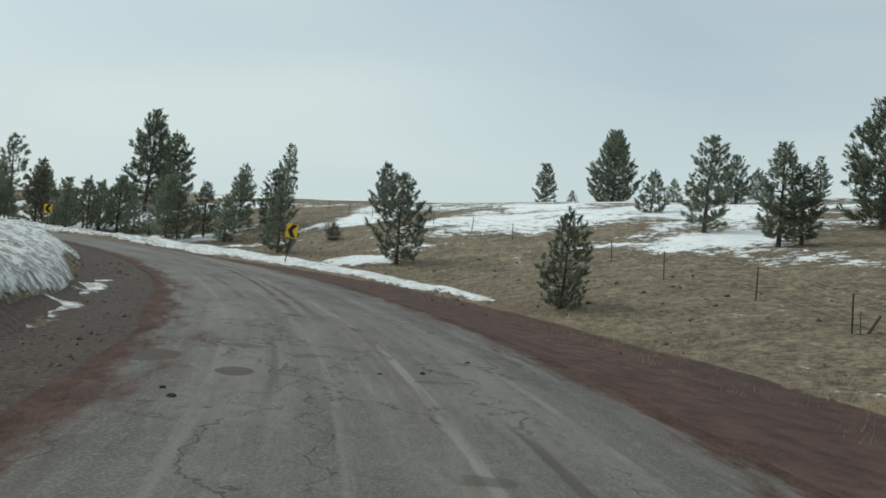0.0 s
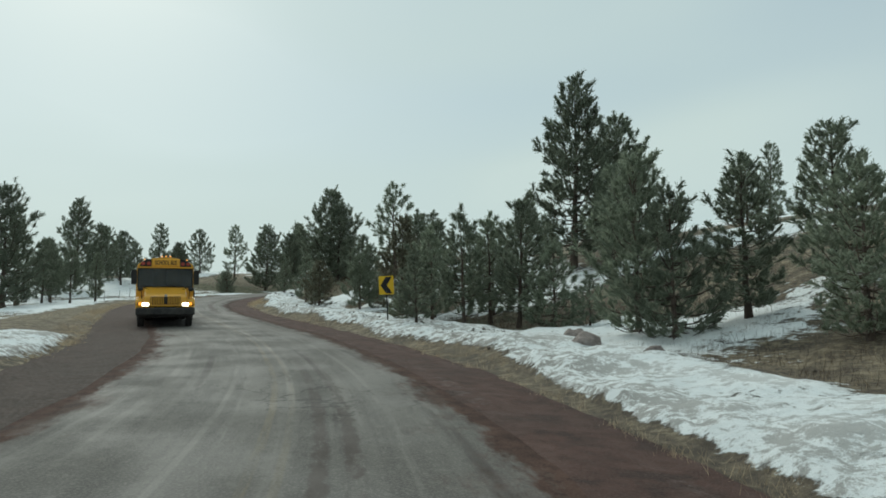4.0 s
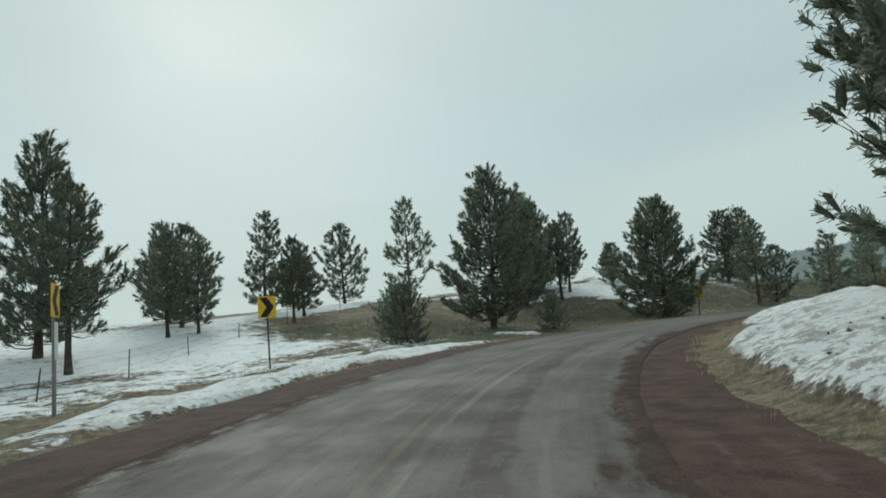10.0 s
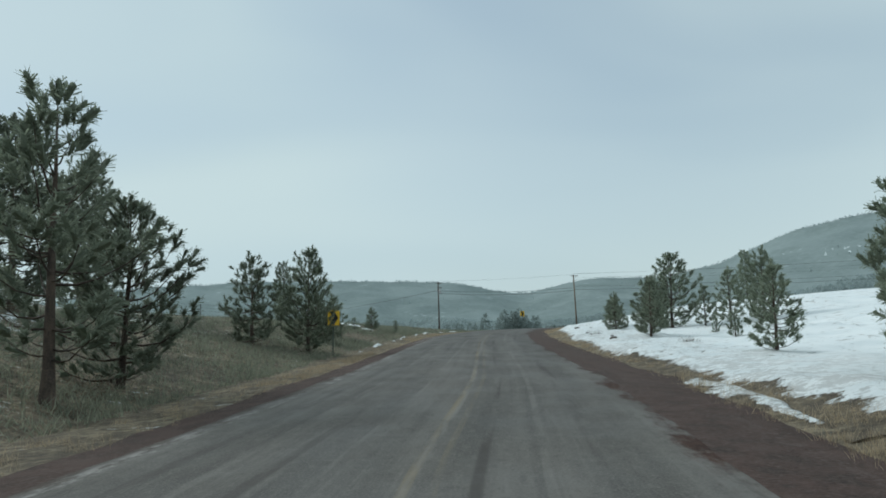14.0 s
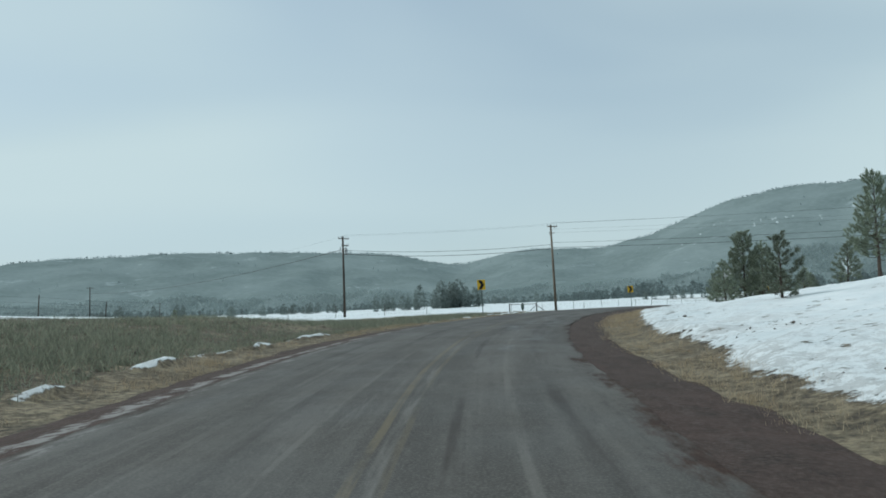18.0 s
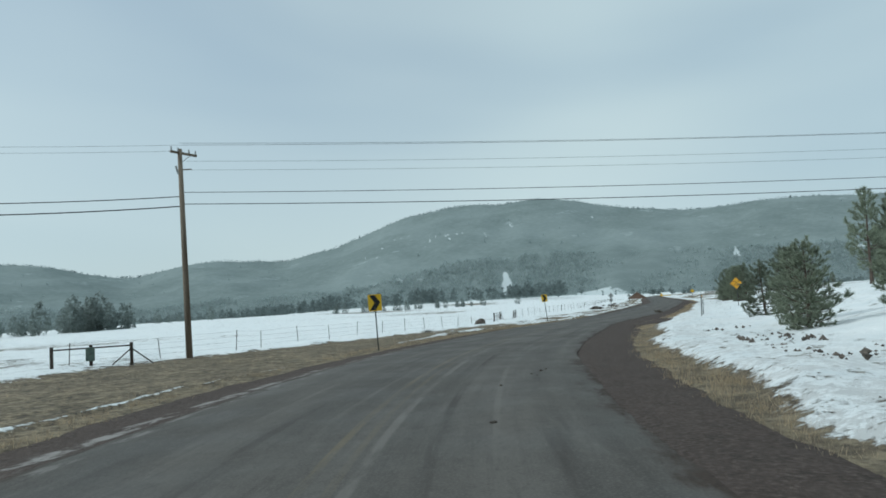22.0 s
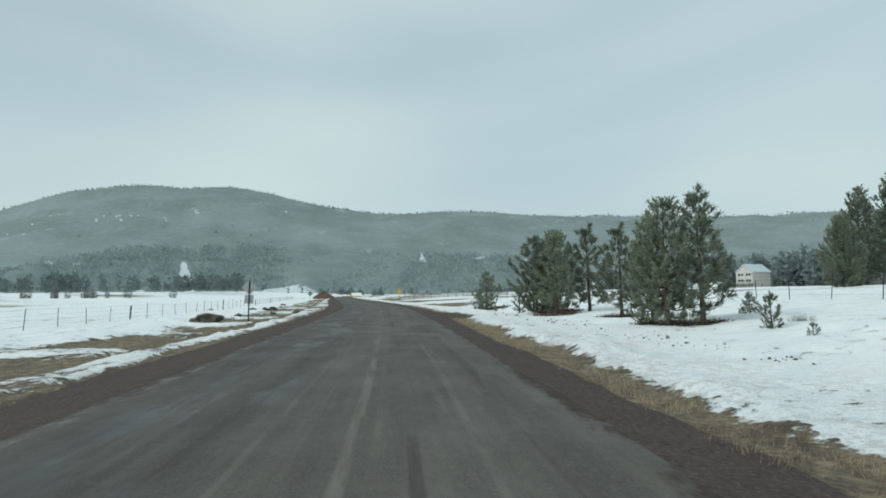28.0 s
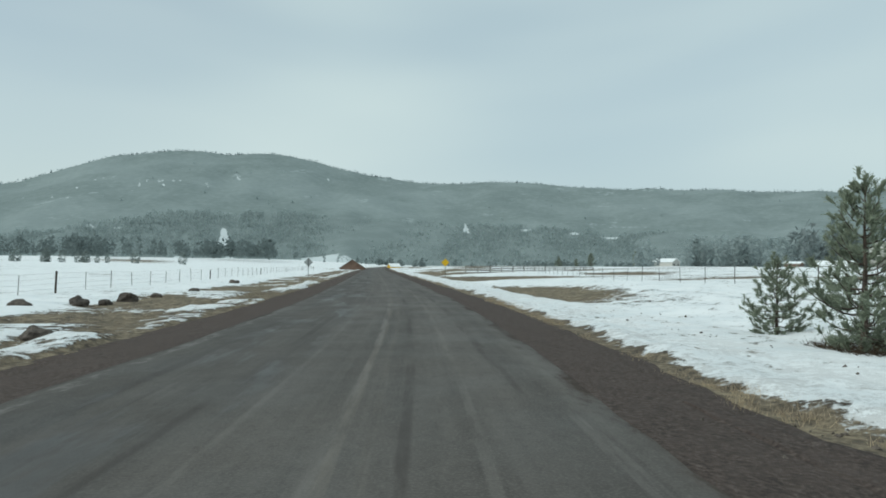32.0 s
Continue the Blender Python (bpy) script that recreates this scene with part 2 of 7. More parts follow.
    # worn double yellow line
    mid_line = calc(n, l, "SUBTRACT", calc(n, l, "SUBTRACT", d, step(n, l, s, 110, 190, 0.20, 0.35)), step(n, l, s, 225, 275, 0.0, -0.45))
    mid_line = calc(n, l, "SUBTRACT", mid_line, step(n, l, s, 310, 350, 0.0, 0.60))
    mid_line = calc(n, l, "ADD", mid_line, calc(n, l, "MULTIPLY", calc(n, l, "SUBTRACT", noise2(0.02, 0.09, 3, 72), 0.5), 0.22))
    lines = calc(n, l, "MAXIMUM", step(n, l, calc(n, l, "ABSOLUTE", mid_line), 0.07, 0.035), step(n, l, calc(n, l, "ABSOLUTE", calc(n, l, "SUBTRACT", mid_line, 0.27)), 0.06, 0.03, 0, 0.5))
    worn = calc(n, l, "MULTIPLY", lines, step(n, l, noise2(4, 0.30, 5, 71, 0.7), 0.38, 0.62, 0.06, 0.80))
    worn = calc(n, l, "MULTIPLY", worn, calc(n, l, "MULTIPLY", step(n, l, s, 60, 150, 0.45, 0.75), step(n, l, s, 240, 330, 1.0, 0.62)))
    col = mixc(n, l, worn, col, mixc(n, l, step(n, l, s, 290, 350), (0.265, 0.212, 0.130), (0.285, 0.255, 0.215)))
    # rusty wheel track through the bend
    track = step(n, l, calc(n, l, "ABSOLUTE", calc(n, l, "SUBTRACT", calc(n, l, "ADD", d, calc(n, l, "MULTIPLY", calc(n, l, "SUBTRACT", noise2(0.6, 0.5, 4, 73, 0.65), 0.5), 0.7)), step(n, l, s, 96, 125, 1.62, 1.2))), 0.26, 0.13, 0, 0.85)
    track = calc(n, l, "MULTIPLY", track, calc(n, l, "MULTIPLY", step(n, l, s, 84, 94), step(n, l, s, 134, 122)))
    col = mixc(n, l, calc(n, l, "MULTIPLY", track, step(n, l, noise2(4, 2.2, 5, 74, 0.7), 0.36, 0.5)), col, (0.066, 0.043, 0.037))
    # salt-bleached rim along the left edge
    rim = n.new("ShaderNodeAttribute")
    rim.attribute_name = "edge"
    salt = calc(n, l, "MULTIPLY", step(n, l, calc(n, l, "ABSOLUTE", calc(n, l, "SUBTRACT", rim.outputs["Fac"], 0.93)), 0.065, 0.02), calc(n, l, "MULTIPLY", step(n, l, d, -1.0, -2.0), step(n, l, noise2(2.5, 1.1, 6, 77, 0.75), 0.48, 0.62, 0, 0.8)))
    salt = calc(n, l, "MULTIPLY", salt, step(n, l, s, 82, 100))
    # red cinder dust drifting in from the edges
    half = n.new("ShaderNodeAttribute")
    half.attribute_name = "edge"
    red = calc(n, l, "ADD", half.outputs["Fac"], calc(n, l, "MULTIPLY", calc(n, l, "SUBTRACT", noise2(1.2, 0.35, 5, 81, 0.65), 0.5), 1.15))
    dust = ramp(n, l, noise2(1.8, 1.4, 5, 83, 0.65), [(0.35, (0.052, 0.031, 0.026)), (0.65, (0.105, 0.062, 0.050))])
    dust = mixc(n, l, step(n, l, s, 195, 260, 0, 0.8), dust, (0.080, 0.064, 0.055))
    rim_in = calc(n, l, "ADD", half.outputs["Fac"], calc(n, l, "MULTIPLY", calc(n, l, "SUBTRACT", noise2(2.5, 0.9, 5, 87, 0.7), 0.5), 0.45))
    lay = calc(n, l, "MAXIMUM", step(n, l, red, 0.74, 0.98, 0, 0.9), step(n, l, rim_in, 0.80, 0.93))
    late = step(n, l, calc(n, l, "ADD", half.outputs["Fac"], calc(n, l, "MULTIPLY", calc(n, l, "SUBTRACT", noise2(1.4, 0.45, 6, 86, 0.72), 0.5), 0.65)), 0.90, 1.04)
    keep = step(n, l, s, 128, 158)
    lay = calc(n, l, "ADD", calc(n, l, "MULTIPLY", lay, calc(n, l, "SUBTRACT", 1.0, keep)), calc(n, l, "MULTIPLY", late, keep))
    sided = step(n, l, calc(n, l, "MULTIPLY", step(n, l, d, 0.5, -0.5), step(n, l, s, 120, 150)), 0.0, 1.0, 1.0, 0.45)
    dust = mixc(n, l, step(n, l, hand, 0.50, 0.62, 0, 0.5), dust, (0.034, 0.023, 0.020))
    dust = mixc(n, l, step(n, l, noise2(38, 38, 3, 89), 0.54, 0.68, 0, 0.5), dust, (0.17, 0.12, 0.10))
    col = mixc(n, l, calc(n, l, "MULTIPLY", lay, sided), col, dust)
    col = mixc(n, l, salt, col, (0.36, 0.34, 0.325))
    # fresher, darker mat through and past the bend
    col = mixc(n, l, calc(n, l, "MULTIPLY", step(n, l, s, 84, 104, 0, 0.28), step(n, l, s, 152, 130)), col, (0.060, 0.054, 0.049))
    col = mixc(n, l, step(n, l, s, 120, 260, 0, 0.36), col, (0.055, 0.050, 0.046))
    # damp, faintly shining stretches in the oncoming lane
    wet = calc(n, l, "MULTIPLY", step(n, l, noise2(1.1, 0.16, 5, 95, 0.65), 0.50, 0.60), calc(n, l, "MULTIPLY", step(n, l, calc(n, l, "ABSOLUTE", calc(n, l, "ADD", d, 1.6)), 1.2, 0.6), step(n, l, s, 318, 345)))
    wet = calc(n, l, "MAXIMUM", wet, calc(n, l, "MULTIPLY", step(n, l, noise2(1.0, 0.4, 5, 96, 0.65), 0.52, 0.60), calc(n, l, "MULTIPLY", step(n, l, calc(n, l, "ABSOLUTE", calc(n, l, "SUBTRACT", d, 2.0)), 1.2, 0.5), calc(n, l, "MULTIPLY", step(n, l, s, 214, 222), step(n, l, s, 246, 236)))))
    col = mixc(n, l, calc(n, l, "MULTIPLY", wet, 0.5), col, (0.045, 0.041, 0.038))
    # asphalt kept paler at the start: windscreen veil put into its colour
    col = mixc(n, l, step(n, l, s, 25, 70, 0.35, 1.0), col, (0.84, 0.83, 0.82), "MULTIPLY")
    # oncoming lane darkened on the last stretch: vignette put into its colour
    col = mixc(n, l, calc(n, l, "MULTIPLY", step(n, l, s, 300, 345, 0, 0.8), step(n, l, d, -0.4, -1.6)), col, (0.80, 0.80, 0.80), "MULTIPLY")
    l.new(col, b.inputs["Base Color"])
    dry = calc(n, l, "MAXIMUM", step(n, l, noise2(0.7, 0.5, 4, 91), 0.35, 0.65, 0.70, 0.9), calc(n, l, "MULTIPLY", lay, 0.97))
    l.new(calc(n, l, "SUBTRACT", dry, calc(n, l, "MULTIPLY", wet, 0.20)), b.inputs["Roughness"])
    l.new(calc(n, l, "ADD", step(n, l, lay, 0.2, 0.9, 0.3, 0.1), calc(n, l, "MULTIPLY", wet, 0.25)), b.inputs["Specular IOR Level"])
    bump(n, l, b, calc(n, l, "SUBTRACT", grain, calc(n, l, "MULTIPLY", crack, 3)), 0.35, 0.01)


def cinder(n, l, b):
    uv = attr(n, "lane")
    big, mid, fine = tex(n, l, 0.25, 5), tex(n, l, 2.2, 5), tex(n, l, 38, 3)
    col = ramp(n, l, mid, [(0.36, (0.046, 0.026, 0.022)), (0.50, (0.082, 0.041, 0.033)), (0.66, (0.120, 0.068, 0.056))])
    col = mixc(n, l, step(n, l, big, 0.48, 0.62, 0, 0.35), col, (0.056, 0.036, 0.030))
    mp = n.new("ShaderNodeMapping")
    mp.inputs["Scale"].default_value = (2.2, 0.12, 1)
    l.new(uv.outputs["Vector"], mp.inputs["Vector"])
    t = n.new("ShaderNodeTexNoise")
    t.inputs["Scale"].default_value, t.inputs["Detail"].default_value = 1.0, 5.0
    l.new(mp.outputs["Vector"], t.inputs["Vector"])
    col = mixc(n, l, calc(n, l, "MULTIPLY", step(n, l, t.outputs["Fac"], 0.56, 0.66, 0, 0.5), step(n, l, tex(n, l, 3.5, 5, rough=0.7), 0.48, 0.60)), col, (0.18, 0.14, 0.125))
    col = mixc(n, l, step(n, l, tex(n, l, 9.0, 5, rough=0.7), 0.50, 0.64, 0.0, 0.36), col, (0.030, 0.021, 0.018))
    col = mixc(n, l, step(n, l, tex(n, l, 1.1, 6, rough=0.72), 0.44, 0.60, 0.0, 0.3), col, (0.046, 0.029, 0.025))
    col = mixc(n, l, step(n, l, fine, 0.52, 0.68, 0.0, 0.42), col, (0.17, 0.115, 0.097))
    sep = n.new("ShaderNodeSeparateXYZ")
    l.new(uv.outputs["Vector"], sep.inputs[0])
    old = calc(n, l, "MULTIPLY", step(n, l, sep.outputs[0], -2.0, -3.0), step(n, l, sep.outputs[1], 130, 40, 0.25, 0.8))
    old = calc(n, l, "MAXIMUM", old, calc(n, l, "ADD", step(n, l, sep.outputs[1], 118, 160, 0, 0.45), step(n, l, sep.outputs[1], 195, 260, 0, 0.38)))
    pebble = tex(n, l, 14.0, 6, rough=0.75)
    gravel = ramp(n, l, pebble, [(0.38, (0.030, 0.023, 0.020)), (0.52, (0.070, 0.053, 0.045)), (0.66, (0.155, 0.126, 0.108))])
    gravel = mixc(n, l, step(n, l, mid, 0.42, 0.62, 0, 0.35), gravel, (0.080, 0.066, 0.058))
    col = mixc(n, l, old, col, gravel)
    # dried salt along the left edge of the road
    crust_mid = calc(n, l, "ABSOLUTE", calc(n, l, "ADD", calc(n, l, "ADD", sep.outputs[0], 3.95), calc(n, l, "MULTIPLY", calc(n, l, "SUBTRACT", mid, 0.5), 0.8)))
    crust = calc(n, l, "MULTIPLY", step(n, l, crust_mid, 0.34, 0.12), calc(n, l, "MULTIPLY", step(n, l, sep.outputs[1], 192, 206), step(n, l, sep.outputs[1], 300, 262)))
    col = mixc(n, l, calc(n, l, "MULTIPLY", crust, step(n, l, tex(n, l, 1.7, 5, rough=0.7), 0.44, 0.56, 0, 0.75)), col, (0.36, 0.34, 0.325))
    l.new(col, b.inputs["Base Color"])
    bump(n, l, b, calc(n, l, "ADD", calc(n, l, "ADD", fine, pebble), calc(n, l, "MULTIPLY", mid, 0.3)), 0.8, 0.03)


def groundcover(n, l, b):
    """Snow over dry grass and soil, by the 'snow' weight with a ragged edge."""
    w = attr(n, "snow").outputs["Fac"]
    dirt = attr(n, "dirty").outputs["Fac"]
    far = attr(n, "lush").outputs["Fac"]
    big, mid, fine, vfine = tex(n, l, 0.06, 4), tex(n, l, 0.7, 6, rough=0.65), tex(n, l, 6.0, 5, rough=0.65), tex(n, l, 45, 3)
    soil = ramp(n, l, calc(n, l, "ADD", calc(n, l, "MULTIPLY", fine, 0.6), calc(n, l, "MULTIPLY", mid, 0.4)), [(0.40, (0.058, 0.047, 0.037)), (0.50, (0.168, 0.135, 0.095)), (0.60, (0.350, 0.285, 0.192))])
    soil = mixc(n, l, step(n, l, big, 0.42, 0.60, 0.0, 0.5), soil, (0.110, 0.088, 0.068))
    soil = mixc(n, l, calc(n, l, "MULTIPLY", calc(n, l, "MULTIPLY", far, step(n, l, fine, 0.35, 0.6)), 0.55), soil, (0.25, 0.205, 0.125))
    tussock = tex(n, l, 2.3, 4, rough=0.7)
    soil = mixc(n, l, step(n, l, tussock, 0.52, 0.62, 0, 0.6), soil, (0.075, 0.060, 0.045))
    soil = mixc(n, l, step(n, l, tussock, 0.46, 0.36, 0, 0.5), soil, (0.36, 0.30, 0.205))
    white = ramp(n, l, mid, [(0.3, (0.70, 0.735, 0.75)), (0.6, (0.83, 0.845, 0.85))])
    clods = tex(n, l, 3.6, 7, rough=0.8)
    grime = calc(n, l, "MULTIPLY", calc(n, l, "MINIMUM", 1.0, calc(n, l, "MULTIPLY", dirt, 1.25)), step(n, l, calc(n, l, "ADD", calc(n, l, "MULTIPLY", mid, 0.35), calc(n, l, "MULTIPLY", clods, 0.65)), 0.475, 0.54))
    white = mixc(n, l, calc(n, l, "MULTIPLY", grime, 0.78), white, (0.17, 0.145, 0.12))
    rag = calc(n, l, "ADD", w, calc(n, l, "ADD", calc(n, l, "MULTIPLY", calc(n, l, "SUBTRACT", mid, 0.5), 0.75), calc(n, l, "MULTIPLY", calc(n, l, "SUBTRACT", fine, 0.5), 0.5)))
    tuss = calc(n, l, "MULTIPLY", calc(n, l, "SUBTRACT", tex(n, l, 1.9, 5, rough=0.7), 0.5), calc(n, l, "MULTIPLY", calc(n, l, "MULTIPLY", w, calc(n, l, "SUBTRACT", 1.05, w)), 3.6))
    rag = calc(n, l, "ADD", rag, tuss)
    m = step(n, l, rag, 0.46, 0.56)
    # litter, stalks and thawed holes in the snow
    litter = calc(n, l, "MULTIPLY", step(n, l, tex(n, l, 2.2, 6, rough=0.76), 0.585, 0.635), step(n, l, tex(n, l, 0.22, 3), 0.40, 0.56, 0.0, 0.9))
    m = calc(n, l, "MULTIPLY", m, calc(n, l, "SUBTRACT", 1.0, litter))
    l.new(mixc(n, l, m, soil, white), b.inputs["Base Color"])
    b.inputs["Roughness"].default_value = 0.9
    hh = calc(n, l, "ADD", calc(n, l, "MULTIPLY", m, 0.9), calc(n, l, "ADD", calc(n, l, "MULTIPLY", fine, 0.7), calc(n, l, "MULTIPLY", vfine, calc(n, l, "SUBTRACT", 0.5, calc(n, l, "MULTIPLY", m, 0.4)))))
    bump(n, l, b, calc(n, l, "ADD", hh, calc(n, l, "ADD", calc(n, l, "MULTIPLY", mid, 0.3), calc(n, l, "MULTIPLY", clods, calc(n, l, "ADD", 0.35, dirt)))), 0.85, 0.09)


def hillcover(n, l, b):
    """Far wooded slopes under thin snow, colours paled for haze: conifers, open snow clearings."""
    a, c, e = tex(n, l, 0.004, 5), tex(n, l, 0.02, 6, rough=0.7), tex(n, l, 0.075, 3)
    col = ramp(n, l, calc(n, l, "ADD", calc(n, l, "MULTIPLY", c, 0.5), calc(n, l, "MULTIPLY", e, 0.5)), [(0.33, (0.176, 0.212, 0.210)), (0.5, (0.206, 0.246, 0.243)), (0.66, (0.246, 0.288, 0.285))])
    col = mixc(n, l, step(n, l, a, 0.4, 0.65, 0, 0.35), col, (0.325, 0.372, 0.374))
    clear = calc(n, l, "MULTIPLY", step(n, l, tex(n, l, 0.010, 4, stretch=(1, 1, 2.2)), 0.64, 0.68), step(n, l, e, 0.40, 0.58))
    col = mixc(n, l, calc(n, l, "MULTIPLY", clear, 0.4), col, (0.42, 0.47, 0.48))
    # lower band: denser forest, coloured darker as less hazed than the slopes above
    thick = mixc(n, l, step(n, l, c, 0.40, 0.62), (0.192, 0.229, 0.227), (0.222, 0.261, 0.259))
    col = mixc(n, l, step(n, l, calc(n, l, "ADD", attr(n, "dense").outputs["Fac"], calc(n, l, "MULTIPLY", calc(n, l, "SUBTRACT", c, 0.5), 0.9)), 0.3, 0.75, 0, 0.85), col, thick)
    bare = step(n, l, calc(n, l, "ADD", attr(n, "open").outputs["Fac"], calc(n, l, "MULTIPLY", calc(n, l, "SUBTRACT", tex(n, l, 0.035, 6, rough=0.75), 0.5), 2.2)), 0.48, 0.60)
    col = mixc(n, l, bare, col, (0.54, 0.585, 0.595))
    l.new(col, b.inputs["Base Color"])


def needles(base, dark, browned=0.0):
    def build(n, l, b):
        oi, gm = n.new("ShaderNodeObjectInfo"), n.new("ShaderNodeNewGeometry")
        col = ramp(n, l, gm.outputs["Random Per Island"], [(0.0, dark), (0.75, base), (1.0, tuple(min(1, x * 1.18) for x in base))])
        col = mixc(n, l, step(n, l, tex(n, l, 0.9, 3), 0.45, 0.7, 0, 0.35), col, tuple(x * 0.8 for x in dark))
        hsv = n.new("ShaderNodeHueSaturation")
        l.new(step(n, l, oi.outputs["Random"], 0, 1, 0.8, 1.25), hsv.inputs["Value"])
        l.new(col, hsv.inputs["Color"])
        l.new(hsv.outputs["Color"], b.inputs["Base Color"])
        thin, blend, out = n.new("ShaderNodeBsdfTranslucent"), n.new("ShaderNodeMixShader"), n["Material Output"]
        l.new(hsv.outputs["Color"], thin.inputs["Color"])
        blend.inputs[0].default_value = 0.5
        l.new(b.outputs[0], blend.inputs[1])
        l.new(thin.outputs[0], blend.inputs[2])
        l.new(blend.outputs[0], out.inputs["Surface"])
    return build


M = {
    "asphalt": material("weathered_asphalt", asphalt),
    "cinder": material("red_cinder", cinder, 0.95),
    "ground": material("snow_and_dry_grass", groundcover, 0.9),
    "hill": material("haze_paled_wooded_hill", hillcover, 1.0, spec=0.0),
    "needle": material("pine_needles", needles((0.240, 0.268, 0.200), (0.175, 0.200, 0.146)), 0.6),
    "needle_brown": material("browned_needles", needles((0.185, 0.172, 0.120), (0.105, 0.106, 0.078)), 0.7),
    # needle colour for far copses, made paler and bluer to stand for haze
    "needle_hazed": material("haze_paled_needles", needles((0.205, 0.238, 0.226), (0.150, 0.178, 0.168)), 0.8),
    "bark": material("pine_bark", mottled((0.055, 0.044, 0.038), (0.13, 0.096, 0.075), 5, 30, 0.8, 0.03, 0.25, (1, 1, 0.3)), 0.9),
    "straw": material("dry_grass", needles((0.50, 0.400, 0.272), (0.25, 0.190, 0.128)), 0.8),
    "sage": material("grey_green_sage", needles((0.240, 0.250, 0.190), (0.125, 0.132, 0.100)), 0.9),
    "brush": material("brown_brush", needles((0.12, 0.088, 0.058), (0.05, 0.038, 0.028)), 0.9),
    "yellow": material("yellow_sheeting", mottled((0.70, 0.42, 0.012), (0.80, 0.50, 0.02), 3, 25, 0.05), 0.45, spec=0.4),
    "amber": material("weathered_orange_sheeting", mottled((0.62, 0.30, 0.02), (0.70, 0.37, 0.03), 3, 25, 0.05), 0.5),
    "black": material("black_sheeting", (0.012, 0.012, 0.014), 0.5),
    "white": material("white_sheeting", mottled((0.66, 0.67, 0.66), (0.78, 0.79, 0.78), 4, 30, 0.05), 0.5),
    "alu": material("dull_aluminium", mottled((0.36, 0.37, 0.37), (0.46, 0.47, 0.47), 3, 30, 0.1), 0.45, 0.6),
    "post": material("galvanised_post", mottled((0.045, 0.048, 0.045), (0.10, 0.105, 0.10), 4, 40, 0.2), 0.6, 0.5),
    "green_post": material("green_painted_post", mottled((0.06, 0.085, 0.07), (0.12, 0.15, 0.125), 4, 40, 0.2), 0.6, 0.2),
    "pole": material("weathered_pole_wood", mottled((0.10, 0.078, 0.058), (0.24, 0.195, 0.15), 3, 30, 0.6, 0.02, 0.2, (1, 1, 0.08)), 0.9),
    "pole_dark": material("creosoted_pole_wood", mottled((0.03, 0.024, 0.02), (0.075, 0.058, 0.045), 3, 30, 0.6, 0.02, 0.2, (1, 1, 0.08)), 0.9),
    "wire": material("dark_wire", (0.02, 0.02, 0.022), 0.5, 0.3),
    "steel": material("rusty_fence_steel", mottled((0.05, 0.042, 0.038), (0.12, 0.095, 0.08), 8, 50, 0.3), 0.7, 0.4),
    "ceramic": material("grey_ceramic", (0.30, 0.31, 0.31), 0.3),
    "rock": material("basalt_rock", mottled((0.05, 0.042, 0.036), (0.16, 0.135, 0.115), 2.5, 18, 0.8, 0.06, 0.2), 0.95),
    "rock_pale": material("pale_rock", mottled((0.22, 0.18, 0.165), (0.36, 0.31, 0.29), 2.5, 18, 0.8, 0.05, 0.1), 0.95),
}
M |= {
    "bus_yellow": material("school_bus_yellow", mottled((0.62, 0.30, 0.018), (0.70, 0.36, 0.03), 1.2, 14, 0.03), 0.35, spec=0.5),
    "bus_black": material("black_rubber_and_trim", mottled((0.012, 0.012, 0.013), (0.03, 0.029, 0.028), 4, 40, 0.1), 0.6),
    "road_grime": material("grimy_black_paint", mottled((0.02, 0.02, 0.021), (0.06, 0.056, 0.052), 3, 20, 0.1), 0.7),
    "tyre": material("tyre_rubber", mottled((0.015, 0.015, 0.015), (0.045, 0.042, 0.04), 6, 40, 0.3), 0.85),
    "rim": material("dusty_dark_rim", mottled((0.05, 0.05, 0.05), (0.12, 0.115, 0.11), 6, 40, 0.1), 0.5, 0.5),
    "bus_white": material("white_bus_roof", mottled((0.62, 0.64, 0.65), (0.75, 0.77, 0.78), 2, 18, 0.03), 0.4),
    "chrome": material("worn_chrome", (0.55, 0.55, 0.54), 0.25, 1.0),
    "lamp_red": material("red_lens", (0.30, 0.045, 0.03), 0.25, spec=0.5),
    "stop_red": material("red_sheeting", (0.34, 0.03, 0.03), 0.45),
    "roof_brown": material("brown_sheet_roof", mottled((0.16, 0.10, 0.075), (0.24, 0.16, 0.12), 1, 9, 0.1), 0.8),
    "siding": material("pale_siding", mottled((0.42, 0.41, 0.38), (0.55, 0.54, 0.50), 1, 9, 0.1), 0.8),
    "snow": material("plain_snow", mottled((0.74, 0.77, 0.78), (0.84, 0.855, 0.86), 0.6, 9, 0.3, 0.03), 0.9),
    "board": material("grey_weathered_board", mottled((0.20, 0.19, 0.175), (0.34, 0.32, 0.30), 1, 9, 0.2, 0.01, 0.2), 0.9),
    "roof_blue": material("pale_frosted_roof", mottled((0.42, 0.50, 0.54), (0.58, 0.65, 0.68), 1, 9, 0.1), 0.7),
    # haze is put into these needle colours: ridge palest, then slope, then valley
    "ridge_hazed": material("haze_paled_ridge_conifers", needles((0.37, 0.425, 0.428), (0.30, 0.35, 0.352)), 1.0, spec=0.0),
    "slope_hazed": material("haze_paled_slope_conifers", needles((0.315, 0.360, 0.358), (0.290, 0.334, 0.332)), 1.0, spec=0.0),
    "far_hazed": material("haze_paled_far_conifers", needles((0.232, 0.275, 0.271), (0.192, 0.232, 0.230)), 1.0, spec=0.0),
}


def glow(name, colour, strength):
    def build(n, l, b):
        b.inputs["Base Color"].default_value = (*colour, 1)
        b.inputs["Emission Color"].default_value, b.inputs["Emission Strength"].default_value = (*colour, 1), strength
    return material(name, build, 0.2)


